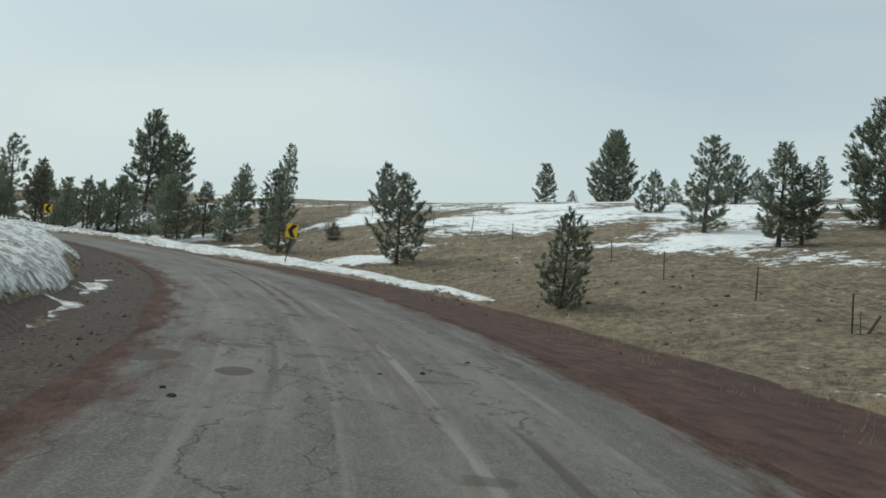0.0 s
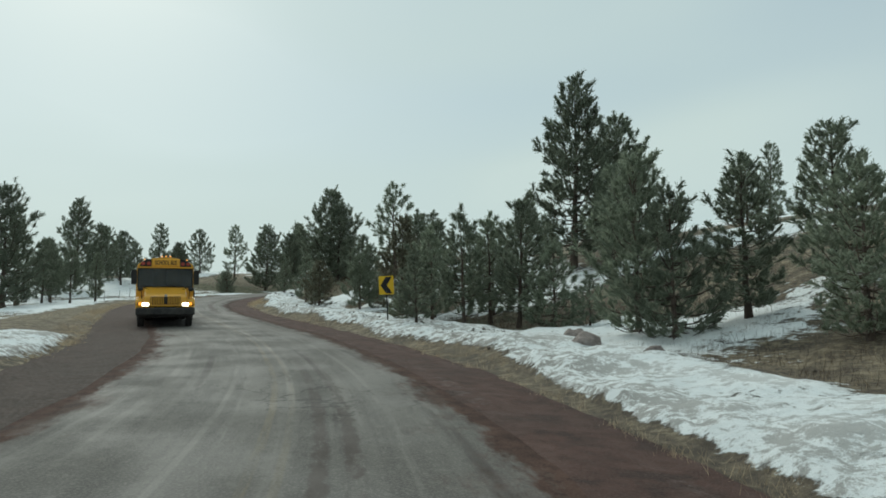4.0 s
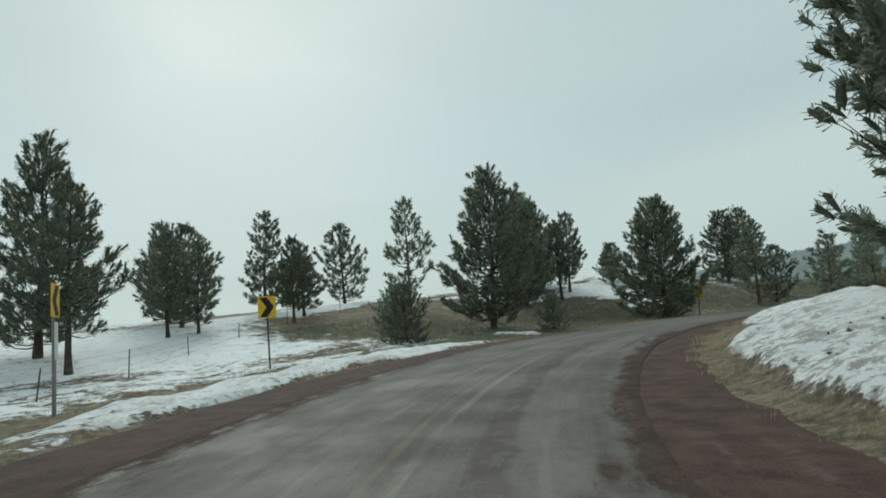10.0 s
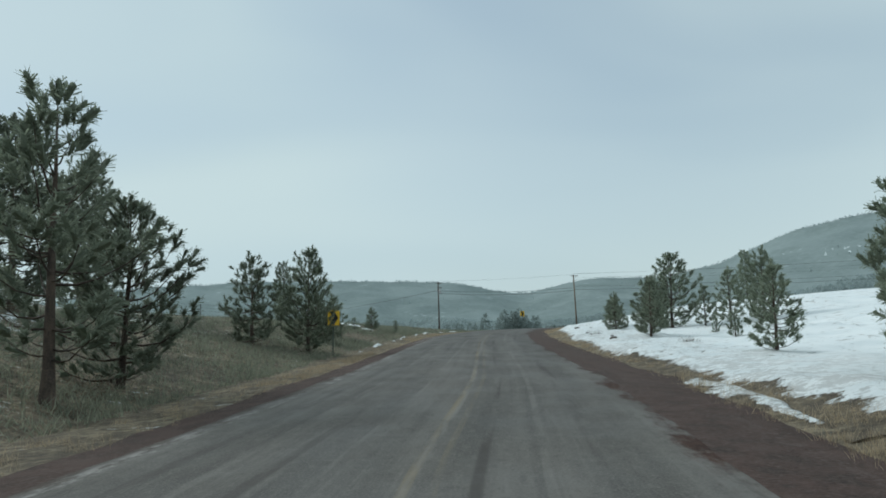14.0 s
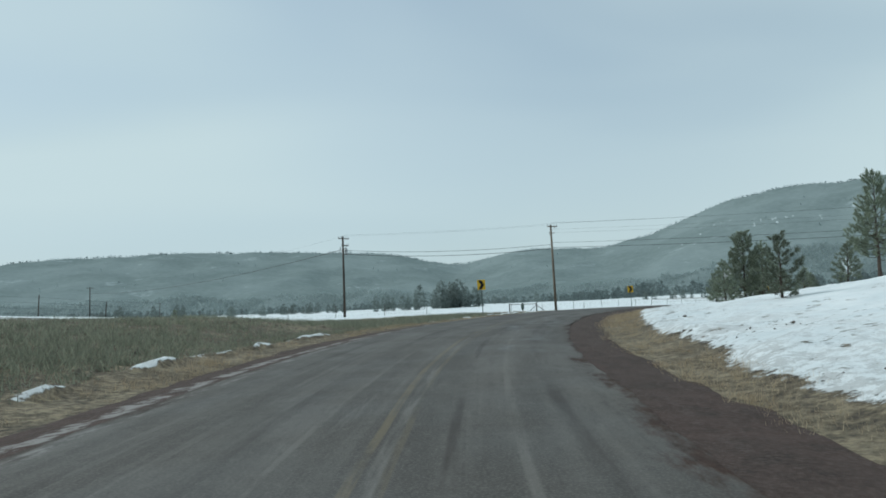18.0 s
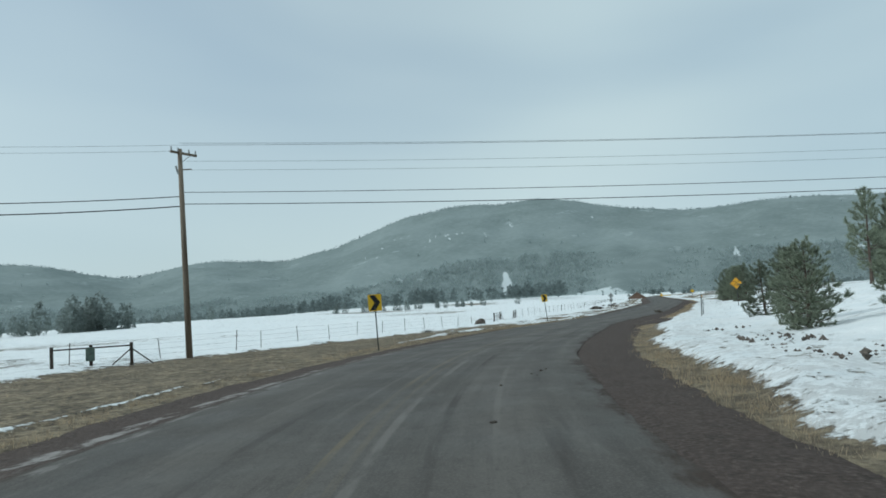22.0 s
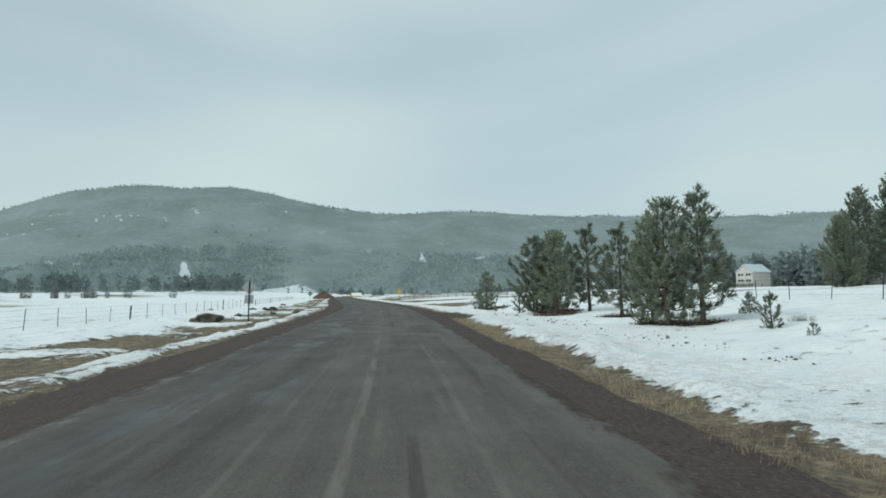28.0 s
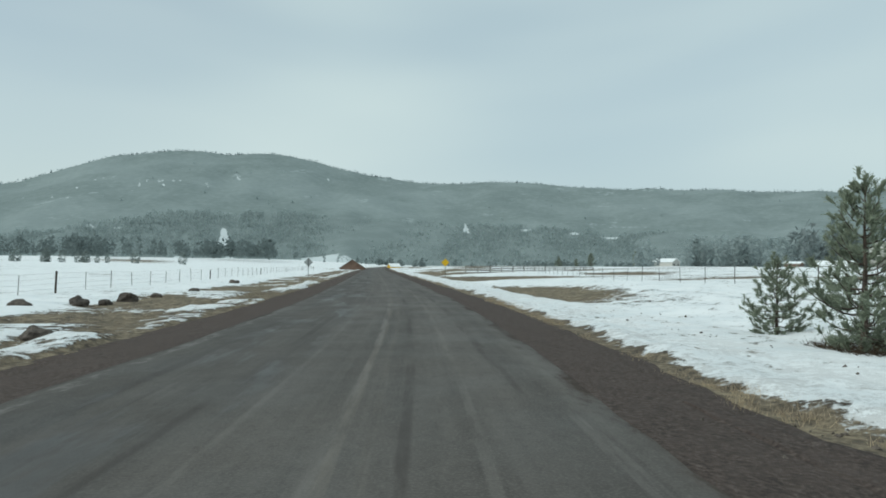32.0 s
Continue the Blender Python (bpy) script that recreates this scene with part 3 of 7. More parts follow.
def glassy(n, l, b):
    b.inputs["Base Color"].default_value = (0.10, 0.125, 0.13, 1)
    b.inputs["Transmission Weight"].default_value, b.inputs["IOR"].default_value = 0.75, 1.45


M |= {"headlight": glow("lit_headlight", (1.0, 0.98, 0.9), 6.0), "amber_lamp": glow("lit_amber_lamp", (1.0, 0.36, 0.04), 1.2), "glass": material("tinted_glass", glassy, 0.06, spec=0.5)}

# ---- the plan: road centre line and the lie of the land beside it ----
CENTRE_A = [(-2.6, -55.6, -1.28), (-0.3, -41.8, -0.98), (1.0, -27.9, -0.68), (1.4, -13.9, -0.38), (0.8, 0.1, -0.08), (-1.9, 12.9, 0.40), (-7.4, 24.8, 0.91), (-15.3, 35.1, 1.37), (-23.8, 44.8, 1.69), (-33.6, 53.1, 2.00), (-44.3, 60.2, 2.38), (-55.3, 67.2, 2.81), (-65.9, 75.2, 3.41), (-74.6, 85.2, 4.07), (-80.5, 97.3, 4.75), (-82.7, 110.5, 5.24), (-81.7, 123.7, 5.66), (-80.2, 136.5, 6.07), (-79.1, 149.5, 6.46), (-77.9, 162.4, 6.91)]
CENTRE_B = [(-76.2, 175.4, 7.36), (-73.4, 188.2, 7.73), (-69.0, 200.6, 7.98), (-63.2, 212.4, 8.10), (-56.1, 223.5, 8.16), (-47.6, 233.6, 8.14), (-38.0, 242.5, 8.06), (-28.0, 251.0, 7.95), (-17.4, 258.7, 7.82), (-6.9, 266.3, 7.71), (3.6, 273.9, 7.68), (13.9, 281.8, 7.71), (24.2, 289.8, 7.74), (34.5, 297.8, 7.75), (59.7, 318.1, 7.74), (82.2, 338.0, 7.74), (126.5, 378.4, 7.74), (215.2, 459.3, 7.74), (365.3, 591.4, 7.74), (597.2, 781.7, 7.74)]
CENTRE = CENTRE_A + CENTRE_B


def spline(pts, n=7):
    p = np.array(pts)
    p = np.vstack([2 * p[0] - p[1], p, 2 * p[-1] - p[-2]])
    out = []
    for i in range(1, len(p) - 2):
        for u in np.arange(0, 1, 1 / n):
            a, b, c, e = p[i - 1:i + 3]
            out.append(0.5 * (2 * b + (c - a) * u + (2 * a - 5 * b + 4 * c - e) * u * u + (3 * b - a - 3 * c + e) * u ** 3))
    out.append(p[-2])
    return np.array(out)


LINE = spline(CENTRE)
LINE_S = np.r_[0, np.cumsum(np.hypot(*np.diff(LINE[:, :2], axis=0).T))]
LINE_S -= LINE_S[np.hypot(LINE[:, 0] - 0.8, LINE[:, 1]).argmin()]
S0, S1 = LINE_S[0], LINE_S[-1]
TAN = np.gradient(LINE[:, :2], axis=0)
TAN /= np.linalg.norm(TAN, axis=1)[:, None]
RIGHT = np.stack([TAN[:, 1], -TAN[:, 0]], 1)


def half_width(s):
    return np.interp(s, [0, 20, 60, 110, 150, 200, 400], [3.15, 3.15, 3.0, 3.0, 3.55, 3.5, 3.4])


STATIONS = []


def station(s, left, right):
    """Height of the land over the road, by distance from its middle."""
    STATIONS.append((s, np.array(left, float).reshape(-1, 2).T, np.array(right, float).reshape(-1, 2).T))


station(-60, [5, -.1, 8, .8, 12, 1.2, 40, 1], [5, -.1, 8, -.1, 14, .7, 30, 4, 70, 12, 150, 20])
station(10, [4.5, -.05, 5.4, .5, 6.5, .85, 9, 1.25, 15, 1, 40, 0, 100, -1], [5, -.12, 8, -.2, 12, .7, 30, 4, 70, 12, 150, 20])
station(40, [4.5, -.05, 5.4, .4, 6.5, .6, 9, .8, 15, .2, 40, -1], [5, -.12, 7, 0, 10, .5, 20, 3, 40, 7.5, 70, 12, 150, 20])
station(75, [5, -.1, 7, .1, 9, .1, 14, -.5, 30, -1.2, 80, -2], [4.7, -.05, 6, .35, 7.5, .35, 9, .06, 12, .2, 16, 1.2, 18, 2.5, 25, 4.5, 40, 7, 70, 10])
station(100, [5, -.1, 8, -.2, 14, -.6, 30, -1.2, 80, -1.5], [4.6, 0, 6, .45, 7.5, .5, 9, .3, 12, .7, 16, 2.4, 25, 4.6, 40, 6.5, 70, 8.5])
station(125, [5, -.1, 9, -.15, 13, -.3, 25, -.6, 40, .8, 60, 2.2], [4.6, 0, 6.5, .55, 9, 1.05, 16, 2.9, 40, 5.5, 70, 7])
station(145, [5, -.1, 9, 0, 14, .5, 25, 1.8, 40, 3.2, 60, 4], [5, 0, 7, .4, 10, .7, 16, 1.3, 40, 3, 70, 4])
station(170, [5, -.1, 7, -.2, 9, .4, 15, 2.2, 25, 4.3, 60, 5.5], [5, -.1, 7, .1, 12, .15, 16, .5, 25, 1.5, 60, 3])
station(190, [5, -.2, 7, -.2, 10, .4, 16, 1.8, 25, 2.8, 60, 3.2], [5, -.1, 7, .1, 12, .15, 20, 1.1, 60, 3.2])
station(215, [5, -.2, 8, .15, 14, 1.2, 20, 1.75, 60, 1.6], [5, -.1, 6.5, .12, 10, .6, 13, 1.1, 20, 2.0, 50, 3.5])
station(230, [5, -.2, 8, -.1, 14, .75, 20, 1.0, 60, .8], [5, -.1, 6.5, .1, 10, .5, 20, 1.8, 50, 3.5])
station(245, [5, -.2, 10, -.2, 20, 0, 60, 0], [5, -.1, 6.5, 0, 10, .05, 13, .5, 20, 1.4, 50, 3.5])
station(300, [5, -.2, 8, -.2, 20, -.3, 60, -.3], [5, -.15, 8, -.08, 11, .08, 15, .7, 20, 1.4, 40, 3.8, 80, 6])
station(340, [5, -.2, 8, -.3, 18, -.4, 60, -.4], [5, -.2, 8, -.2, 11, -.1, 17, 1, 40, 3, 80, 5.5])
station(375, [5, -.2, 8, -.4, 18, -.4, 60, -.4], [5, -.2, 10, -.15, 15, .1, 40, 1.8, 80, 3])
station(415, [5, -.2, 8, -.3, 18, -.4, 60, -.1, 150, 1.2, 260, 2.8], [5, -.15, 8, -.3, 11, -.36, 14.7, .05, 21, .55, 60, 1.4, 160, 2.3])
station(470, [5, -.2, 8, -.3, 18, -.4, 60, -.1, 150, 1.2, 260, 2.8], [5, -.15, 10, -.3, 20, .1, 60, 1.0, 110, 1.9, 190, 2.4])
ST_S = np.array([a for a, _, _ in STATIONS])


def rise(s, d):
    """Height over the road of the land d to the right of the road's middle, at s along it."""
    s, d = np.broadcast_arrays(np.asarray(s, float), np.asarray(d, float))
    a = np.abs(d)
    rows = np.stack([np.where(d < 0, np.interp(a, np.r_[0, 3.2, lf[0]], np.r_[0, 0, lf[1]]), np.interp(a, np.r_[0, 3.2, rt[0]], np.r_[0, 0, rt[1]])) for _, lf, rt in STATIONS])
    k = np.clip(np.searchsorted(ST_S, s) - 1, 0, len(ST_S) - 2)
    u = np.clip((s - ST_S[k]) / (ST_S[k + 1] - ST_S[k]), 0, 1)
    u = u * u * (3 - 2 * u)
    lo, hi = np.take_along_axis(rows, k[None], 0)[0], np.take_along_axis(rows, k[None] + 1, 0)[0]
    return lo * (1 - u) + hi * u


def on_road(s, d):
    s = np.asarray(s, float)
    out = [np.interp(s, LINE_S, LINE[:, i]) for i in range(3)]
    r = np.stack([np.interp(s, LINE_S, RIGHT[:, i]) for i in range(2)], -1)
    r /= np.linalg.norm(r, axis=-1, keepdims=True)
    return np.stack([out[0] + r[..., 0] * d, out[1] + r[..., 1] * d, out[2] + 0 * d], -1)


def station_of(x, y):
    """Nearest place along the road and distance to its right, blended height of the land."""
    q = np.stack([np.ravel(x), np.ravel(y)], 1).astype(float)
    S, D, Z = np.zeros(len(q)), np.zeros(len(q)), np.zeros(len(q))
    for i in range(0, len(q), 4000):
        c = q[i:i + 4000]
        v = c[:, None, :] - LINE[None, :, :2]
        r2 = (v ** 2).sum(-1)
        k = r2.argmin(1)
        j = np.arange(len(c))
        vk = v[j, k]
        s = LINE_S[k] + (vk * TAN[k]).sum(1)
        d = (vk * RIGHT[k]).sum(1)
        d = np.sign(d + 1e-9) * np.maximum(np.abs(d), np.sqrt(r2[j, k]) * np.where(np.abs(s - LINE_S[k]) > 8, 1, 0))
        S[i:i + 4000], D[i:i + 4000] = s, d
        near = np.interp(s, LINE_S, LINE[:, 2]) + rise(s, d)
        m2 = r2[j, k][:, None]
        sub = slice(None, None, 4)
        w = np.exp(-(r2[:, sub] - m2) / (0.22 * m2 + 6))
        sd = np.sign((v[:, sub] * RIGHT[None, sub]).sum(-1)) * np.sqrt(r2[:, sub])
        zz = LINE[None, sub, 2] + rise(np.broadcast_to(LINE_S[None, sub], sd.shape), sd)
        soft = (w * zz).sum(1) / np.maximum(w.sum(1), 1e-9)
        f = np.clip((np.abs(d) - 10) / 14, 0, 1)
        Z[i:i + 4000] = near * (1 - f) + soft * f
    return S, D, Z


def land(x, y):
    return float(station_of([x], [y])[2][0])


def wave(x, y, k, seed):
    """Cheap smooth noise in -1..1, made of rotated sines."""
    rng = np.random.RandomState(seed)
    out = 0
    for i in range(6):
        a, ph, kk = rng.uniform(0, 6.28), rng.uniform(0, 6.28), k * rng.uniform(0.6, 1.8)
        out = out + np.sin(x * np.cos(a) * kk + y * np.sin(a) * kk + ph + 1.3 * np.sin(x * np.sin(a) * kk * 0.7 - y * np.cos(a) * kk * 0.6 + ph * 2))
    return out / 3.2


def snow_weight(s, d, x, y):
    """0 bare, 1 deep snow, by the plan; 0.5 is the edge."""
    n1, n2 = wave(x, y, 0.09, 5), wave(x, y, 0.45, 9)
    n = 0.6 * n1 + 0.4 * n2
    a = np.abs(d)
    up = lambda e0, e1, v: np.clip((v - e0) / (e1 - e0), 0, 1)
    # right of the road
    solid = up(5.3, 6.6, a + 0.35 * n2)
    hillside = np.clip(0.42 + 0.62 * (0.75 * n + 0.45 * wave(x * 0.5, y * 1.3, 0.6, 15)) * up(6, 14, a) - 0.25 * (1 - up(20, 30, a)), 0, 1)
    strip = np.where((s > 22) & (s < 62), up(0.0, 0.5, a + 0.3 * n2 - np.interp(s, [22, 30, 44], [7.2, 6.6, 5.0])) * (1 - up(0.0, 1.6, a + 0.9 * n1 - np.interp(s, [22, 30, 44], [7.7, 7.6, 7.0]))) * 0.95, 0)
    for px, py, ra, rb in ((3.5, 50.5, 7.5, 7.0), (-7.5, 58.5, 4.0, 4.5), (12.6, 35.5, 2.6, 7.5), (14.2, 27.5, 2.2, 3.2), (-4.3, 38.0, 2.0, 1.6), (-13.5, 49.8, 3.0, 1.6), (20.0, 52.0, 7.0, 2.5)):
        q = ((x - px) / ra) ** 2 + ((y - py) / rb) ** 2
        hillside = np.maximum(hillside, np.clip(0.80 - 0.42 * q + 0.24 * wave(x, y, 0.8, 16) + 0.22 * wave(x, y, 2.3, 18), 0, 0.70))
    early = np.maximum(hillside, strip)
    bank = up(4.9, 5.8, a + 0.3 * n2) * np.clip(1.05 + 0.25 * n2 - up(8.5, 11, a) * (0.72 - 0.65 * wave(x, y, 0.3, 14)), 0, 1)
    for px, py, ra, rb in ((-25.2, 60.6, 2.4, 3.2), (-45.0, 75.6, 3.0, 4.4), (-48.6, 82.6, 3.2, 1.6), (-55.4, 79.2, 2.6, 2.0), (-64.0, 92.5, 2.2, 2.6), (-37.5, 68.0, 2.0, 3.0)):
        q = ((x - px) / ra) ** 2 + ((y - py) / rb) ** 2
        bank = np.maximum(bank, np.clip(0.95 - 0.45 * q + 0.22 * wave(x, y, 1.2, 29), 0, 1))
    mound = up(0, 0.7, a + 0.4 * n2 - np.interp(s, [112, 124, 142, 150], [5.6, 4.7, 4.9, 5.4])) * np.clip(1.1 - up(7.8, 9.0, a + 0.8 * n1) * (0.85 - 0.3 * n), 0, 1)
    t1, t2, t3 = up(52, 60, s), up(96, 106, s), up(136, 152, s)
    r = early * (1 - t1) + bank * t1
    r = r * (1 - t2) + mound * t2
    late = up(405, 425, s) * up(8, 10, a)
    solid = solid * (1 - late * np.clip(0.35 + 0.75 * wave(x * 0.7, y * 0.7, 0.22, 53), 0, 0.75) * (1 - up(45, 70, a)))
    r = r * (1 - t3) + solid * t3
    r = r * (1 - up(296, 303, s) * (1 - up(306, 315, s)) * (1 - up(6.3, 7.2, a + 0.4 * n2)) * 0.9)
    r = r * (1 - up(382, 387, s) * (1 - up(396, 401, s)) * (1 - up(6.9, 7.7, a + 0.4 * n2)) * 0.9)
    # left of the road
    inner = np.where(s < 40, up(4.5, 5.1, a + 0.4 * n2), up(4.8, 5.8, a + 0.4 * n2))
    lbank = inner * np.clip(1.1 - 0.5 * up(10, 16, a) * (1 - n), 0, 1)
    field = up(8.2, 9.6, a + 0.9 * n1) * np.clip(0.72 + 0.55 * n, 0, 1)
    brown = np.clip(0.30 + 0.5 * n * up(10, 18, a), 0, 1)
    strip2 = up(6.4, 6.65, a + 0.25 * n2) * (1 - up(6.7, 7.0, a + 0.25 * n2)) * np.clip(0.42 + 0.5 * n1, 0, 1) * (s > 205)
    rim_in = np.interp(s, [225, 300, 345, 372], [16.0, 13.4, 11.6, 11.0])
    plain = np.maximum(np.clip(up(0, np.interp(s, [225, 300], [3.5, 1.8]), a + np.interp(s, [225, 300], [2.0, 1.1]) * n1 - rim_in) * (0.84 + 0.33 * n), 0, 1), strip2)
    near_strip = up(0, 0.35, a + 0.35 * n2 - np.interp(s, [300, 350], [6.9, 5.6])) * (1 - up(0, 0.6, a + 0.7 * n1 + 0.3 * n2 - np.interp(s, [300, 350], [7.9, 7.3]))) * np.clip(0.60 + 0.5 * n1 + 0.25 * wave(x, y, 0.9, 57), 0, 0.64) * up(280, 296, s)
    plain = np.maximum(plain, near_strip)
    mixed = np.maximum(plain, np.clip(0.30 + 0.55 * wave(x, y, 0.40, 3), 0, 0.62) * up(7.4, 8.4, a))
    u1, u2, u3, u4 = up(66, 76, s), up(134, 146, s), up(205, 222, s), up(290, 315, s)
    strip3 = up(5.3, 5.8, a + 0.3 * n2) * (1 - up(7.2, 8.4, a + 0.8 * n1)) * up(112, 122, s) * (1 - up(131, 141, s))
    field = np.maximum(field, strip3)
    brown = np.maximum(brown, np.clip(0.38 + 0.7 * wave(x * 1.4, y * 0.5, 0.3, 19), 0, 1) * up(17, 20, a) * (1 - up(172, 185, s)))
    lw = lbank * (1 - u1) + field * u1
    lw = lw * (1 - u2) + brown * u2
    lw = lw * (1 - u3) + plain * u3
    lw = lw * (1 - u4) + mixed * u4
    # scraps on the brown bank and a thin melting rim beside its grass
    for px, py, ra, rb in ((-87.7, 183.4, 1.1, 0.8), (-86.1, 180.3, 0.5, 0.4), (-97.6, 128.4, 2.2, 2.6), (-94.0, 125.8, 1.2, 2.0), (-108.2, 122.4, 4.0, 2.2), (-108.6, 129.4, 5.0, 2.0), (-90.0, 105.6, 1.4, 1.0)):
        q = ((x - px) / ra) ** 2 + ((y - py) / rb) ** 2
        lw = np.maximum(lw, np.clip(1.1 - 0.55 * q + 0.2 * wave(x, y, 1.6, 31), 0, 1))
    rim = np.clip(1 - np.abs(a - np.interp(s, [205, 222], [6.05, 6.5]) - 0.15 * n2) / 0.24, 0, 1) * up(186, 192, s) * (1 - up(229, 234, s)) * np.clip(0.62 + 0.7 * wave(x, y, 1.3, 23), 0, 0.8)
    lw = np.maximum(lw, rim)
    return np.where(d > 0, r, lw)


def dirt_weight(s, d):
    a = np.abs(d)
    near = np.clip(1 - (a - 5) / 6, 0, 1)
    k = np.where(d > 0, np.interp(s, [0, 50, 60, 110, 140, 180, 260], [.4, .7, 1.0, .85, .6, .5, .4]), np.interp(s, [0, 30, 75, 130, 200], [1, .9, .8, .4, .3]))
    return near * k


def mesh_from(name, verts, faces, mat, smooth=True, attrs=None):
    me = bpy.data.meshes.new(name)
    me.from_pydata([tuple(v) for v in np.asarray(verts).tolist()], [], [tuple(f) for f in np.asarray(faces).tolist()] if len(faces) else [])
    me.materials.append(M[mat])
    if smooth:
        me.polygons.foreach_set("use_smooth", np.ones(len(me.polygons), bool))
    for k, v in (attrs or {}).items():
        v = np.asarray(v, np.float32)
        kind = "FLOAT_VECTOR" if v.ndim == 2 else "FLOAT"
        at = me.attributes.new(k, kind, "POINT")
        at.data.foreach_set("vector" if v.ndim == 2 else "value", v.ravel())
    me.update()
    return me


def grid_faces(nr, nc):
    i = (np.arange(nr - 1)[:, None] * nc + np.arange(nc - 1)[None]).ravel()
    return np.stack([i, i + 1, i + nc + 1, i + nc], 1)


def strip(name, mat, s, dcols, lift, label, category, attrs=True, bumps=0.0, thick_snow=False, flip=False):
    """A ribbon along the road: dcols(s) gives its columns' distances from the middle."""
    dd = np.stack([np.broadcast_to(c, s.shape) for c in dcols(s)], 1)
    ss = np.broadcast_to(s[:, None], dd.shape)
    v = on_road(ss, dd)
    v[..., 2] += rise(ss, dd) + lift(ss, dd)
    x, y = v[..., 0], v[..., 1]
    at = {"lane": np.stack([dd.ravel(), ss.ravel(), 0 * dd.ravel()], 1)}
    at["edge"] = (np.abs(dd) / half_width(ss)).ravel()
    if thick_snow:
        w = snow_weight(ss, dd, x, y)
        c = np.clip((w - 0.35) / 0.4, 0, 1)
        dirty = dirt_weight(ss, dd)
        v[..., 2] += 0.16 * c * (1 + 0.5 * wave(x, y, 1.1, 2)) + (0.03 + 0.03 * dirty * c) * wave(x, y, 2.6, 8) * np.clip((np.abs(dd) - 4.6) / 1.2, 0, 1) + (0.025 * wave(x, y, 5.2, 4) + 0.03 * wave(x, y, 9.5, 41) + 0.03 * np.random.RandomState(5).uniform(-1, 1, x.shape)) * c * np.clip(dirty + 0.25, 0, 1)
        v[:, 0 if flip else -1, 2] -= 0.5
        at["snow"], at["dirty"], at["lush"] = w.ravel(), dirty.ravel(), np.clip(wave(x, y, 0.05, 6) * 0.5 + 0.5, 0, 1).ravel()
    elif bumps:
        v[..., 2] += bumps * wave(x, y, 3.0, 12) * (1 - np.clip(1 - (np.abs(dd) - half_width(ss)) / 0.3, 0, 1))
    f = grid_faces(*dd.shape)
    ob = new(name, mesh_from(name, v.reshape(-1, 3), f, mat, attrs=at))
    return tagged(ob, label, category, kind="structure")


def shoulder(s, side):
    """Width of the cinder shoulder beyond the asphalt."""
    if side > 0:
        return np.interp(s, [-20, 8, 20, 28, 44, 110, 124, 140, 152, 180, 205, 222, 245, 275, 310, 340, 370, 395, 430], [4.2, 4.2, 3.9, 3.2, 1.5, 1.4, 0.85, 0.9, 1.4, 1.5, 1.3, 0.9, 1.1, 1.5, 1.5, 1.0, 1.1, 1.8, 1.8])
    return np.interp(s, [-20, 8, 36, 60, 90, 110, 132, 146, 200, 225, 260, 420], [1.6, 1.5, 1.5, 2.0, 2.0, 2.3, 2.0, 0.75, 0.85, 1.6, 1.9, 2.0])


S_FINE = np.r_[np.arange(S0 + 1, -12, 2.0), np.arange(-12, 45, 0.4), np.arange(45, 130, 0.25), np.arange(130, 430, 0.4), np.arange(430, 520, 1.5), np.arange(520, S1 - 1, 8.0)]
S_ROAD = np.r_[np.arange(S0 + 1, 430, 0.5), np.arange(430, S1 - 1, 6.0)]
ragged = lambda s, seed, amp: amp * wave(s, s * 0.3, 0.55, seed) + amp * 0.5 * wave(s, s * 0.2, 2.1, seed + 1)
strip("road", "asphalt", S_ROAD, lambda s: [u * (half_width(s) + ragged(s, 17 if u > 0 else 27, 0.07) * (abs(u) > 0.99)) for u in (-1, -.85, -.6, -.35, -.1, .1, .35, .6, .85, 1)],
      lambda s, d: 0.045 - 0.024 * np.clip(np.abs(d) / half_width(s), 0, 1) ** 4, "old cracked grey asphalt two-lane road with worn yellow centre line", "road")
for mid_s, wide in ((305.4, 2.2), (391.5, 2.9)):
    turn_out = lambda s, c=mid_s, w=wide: w * np.clip(1 - ((s - c) / 9.8) ** 2, 0, 1) ** 1.3 * (1 + 0.10 * wave(s, s * 0.4, 1.7, 63))
    strip("turnout", "cinder", np.arange(mid_s - 9.8, mid_s + 9.8, 0.4), lambda s, f=turn_out: [half_width(s) + 1.1 + f(s) * u for u in (0, .15, .3, .45, .6, .75, .9, 1)],
          lambda s, d, f=turn_out: np.where((d > half_width(s) + 1.1 + 0.95 * f(s)) | (d < half_width(s) + 1.15), -0.08, 0.035), "dark rutted gravel turnout beside the road", "turnout", bumps=0.02)
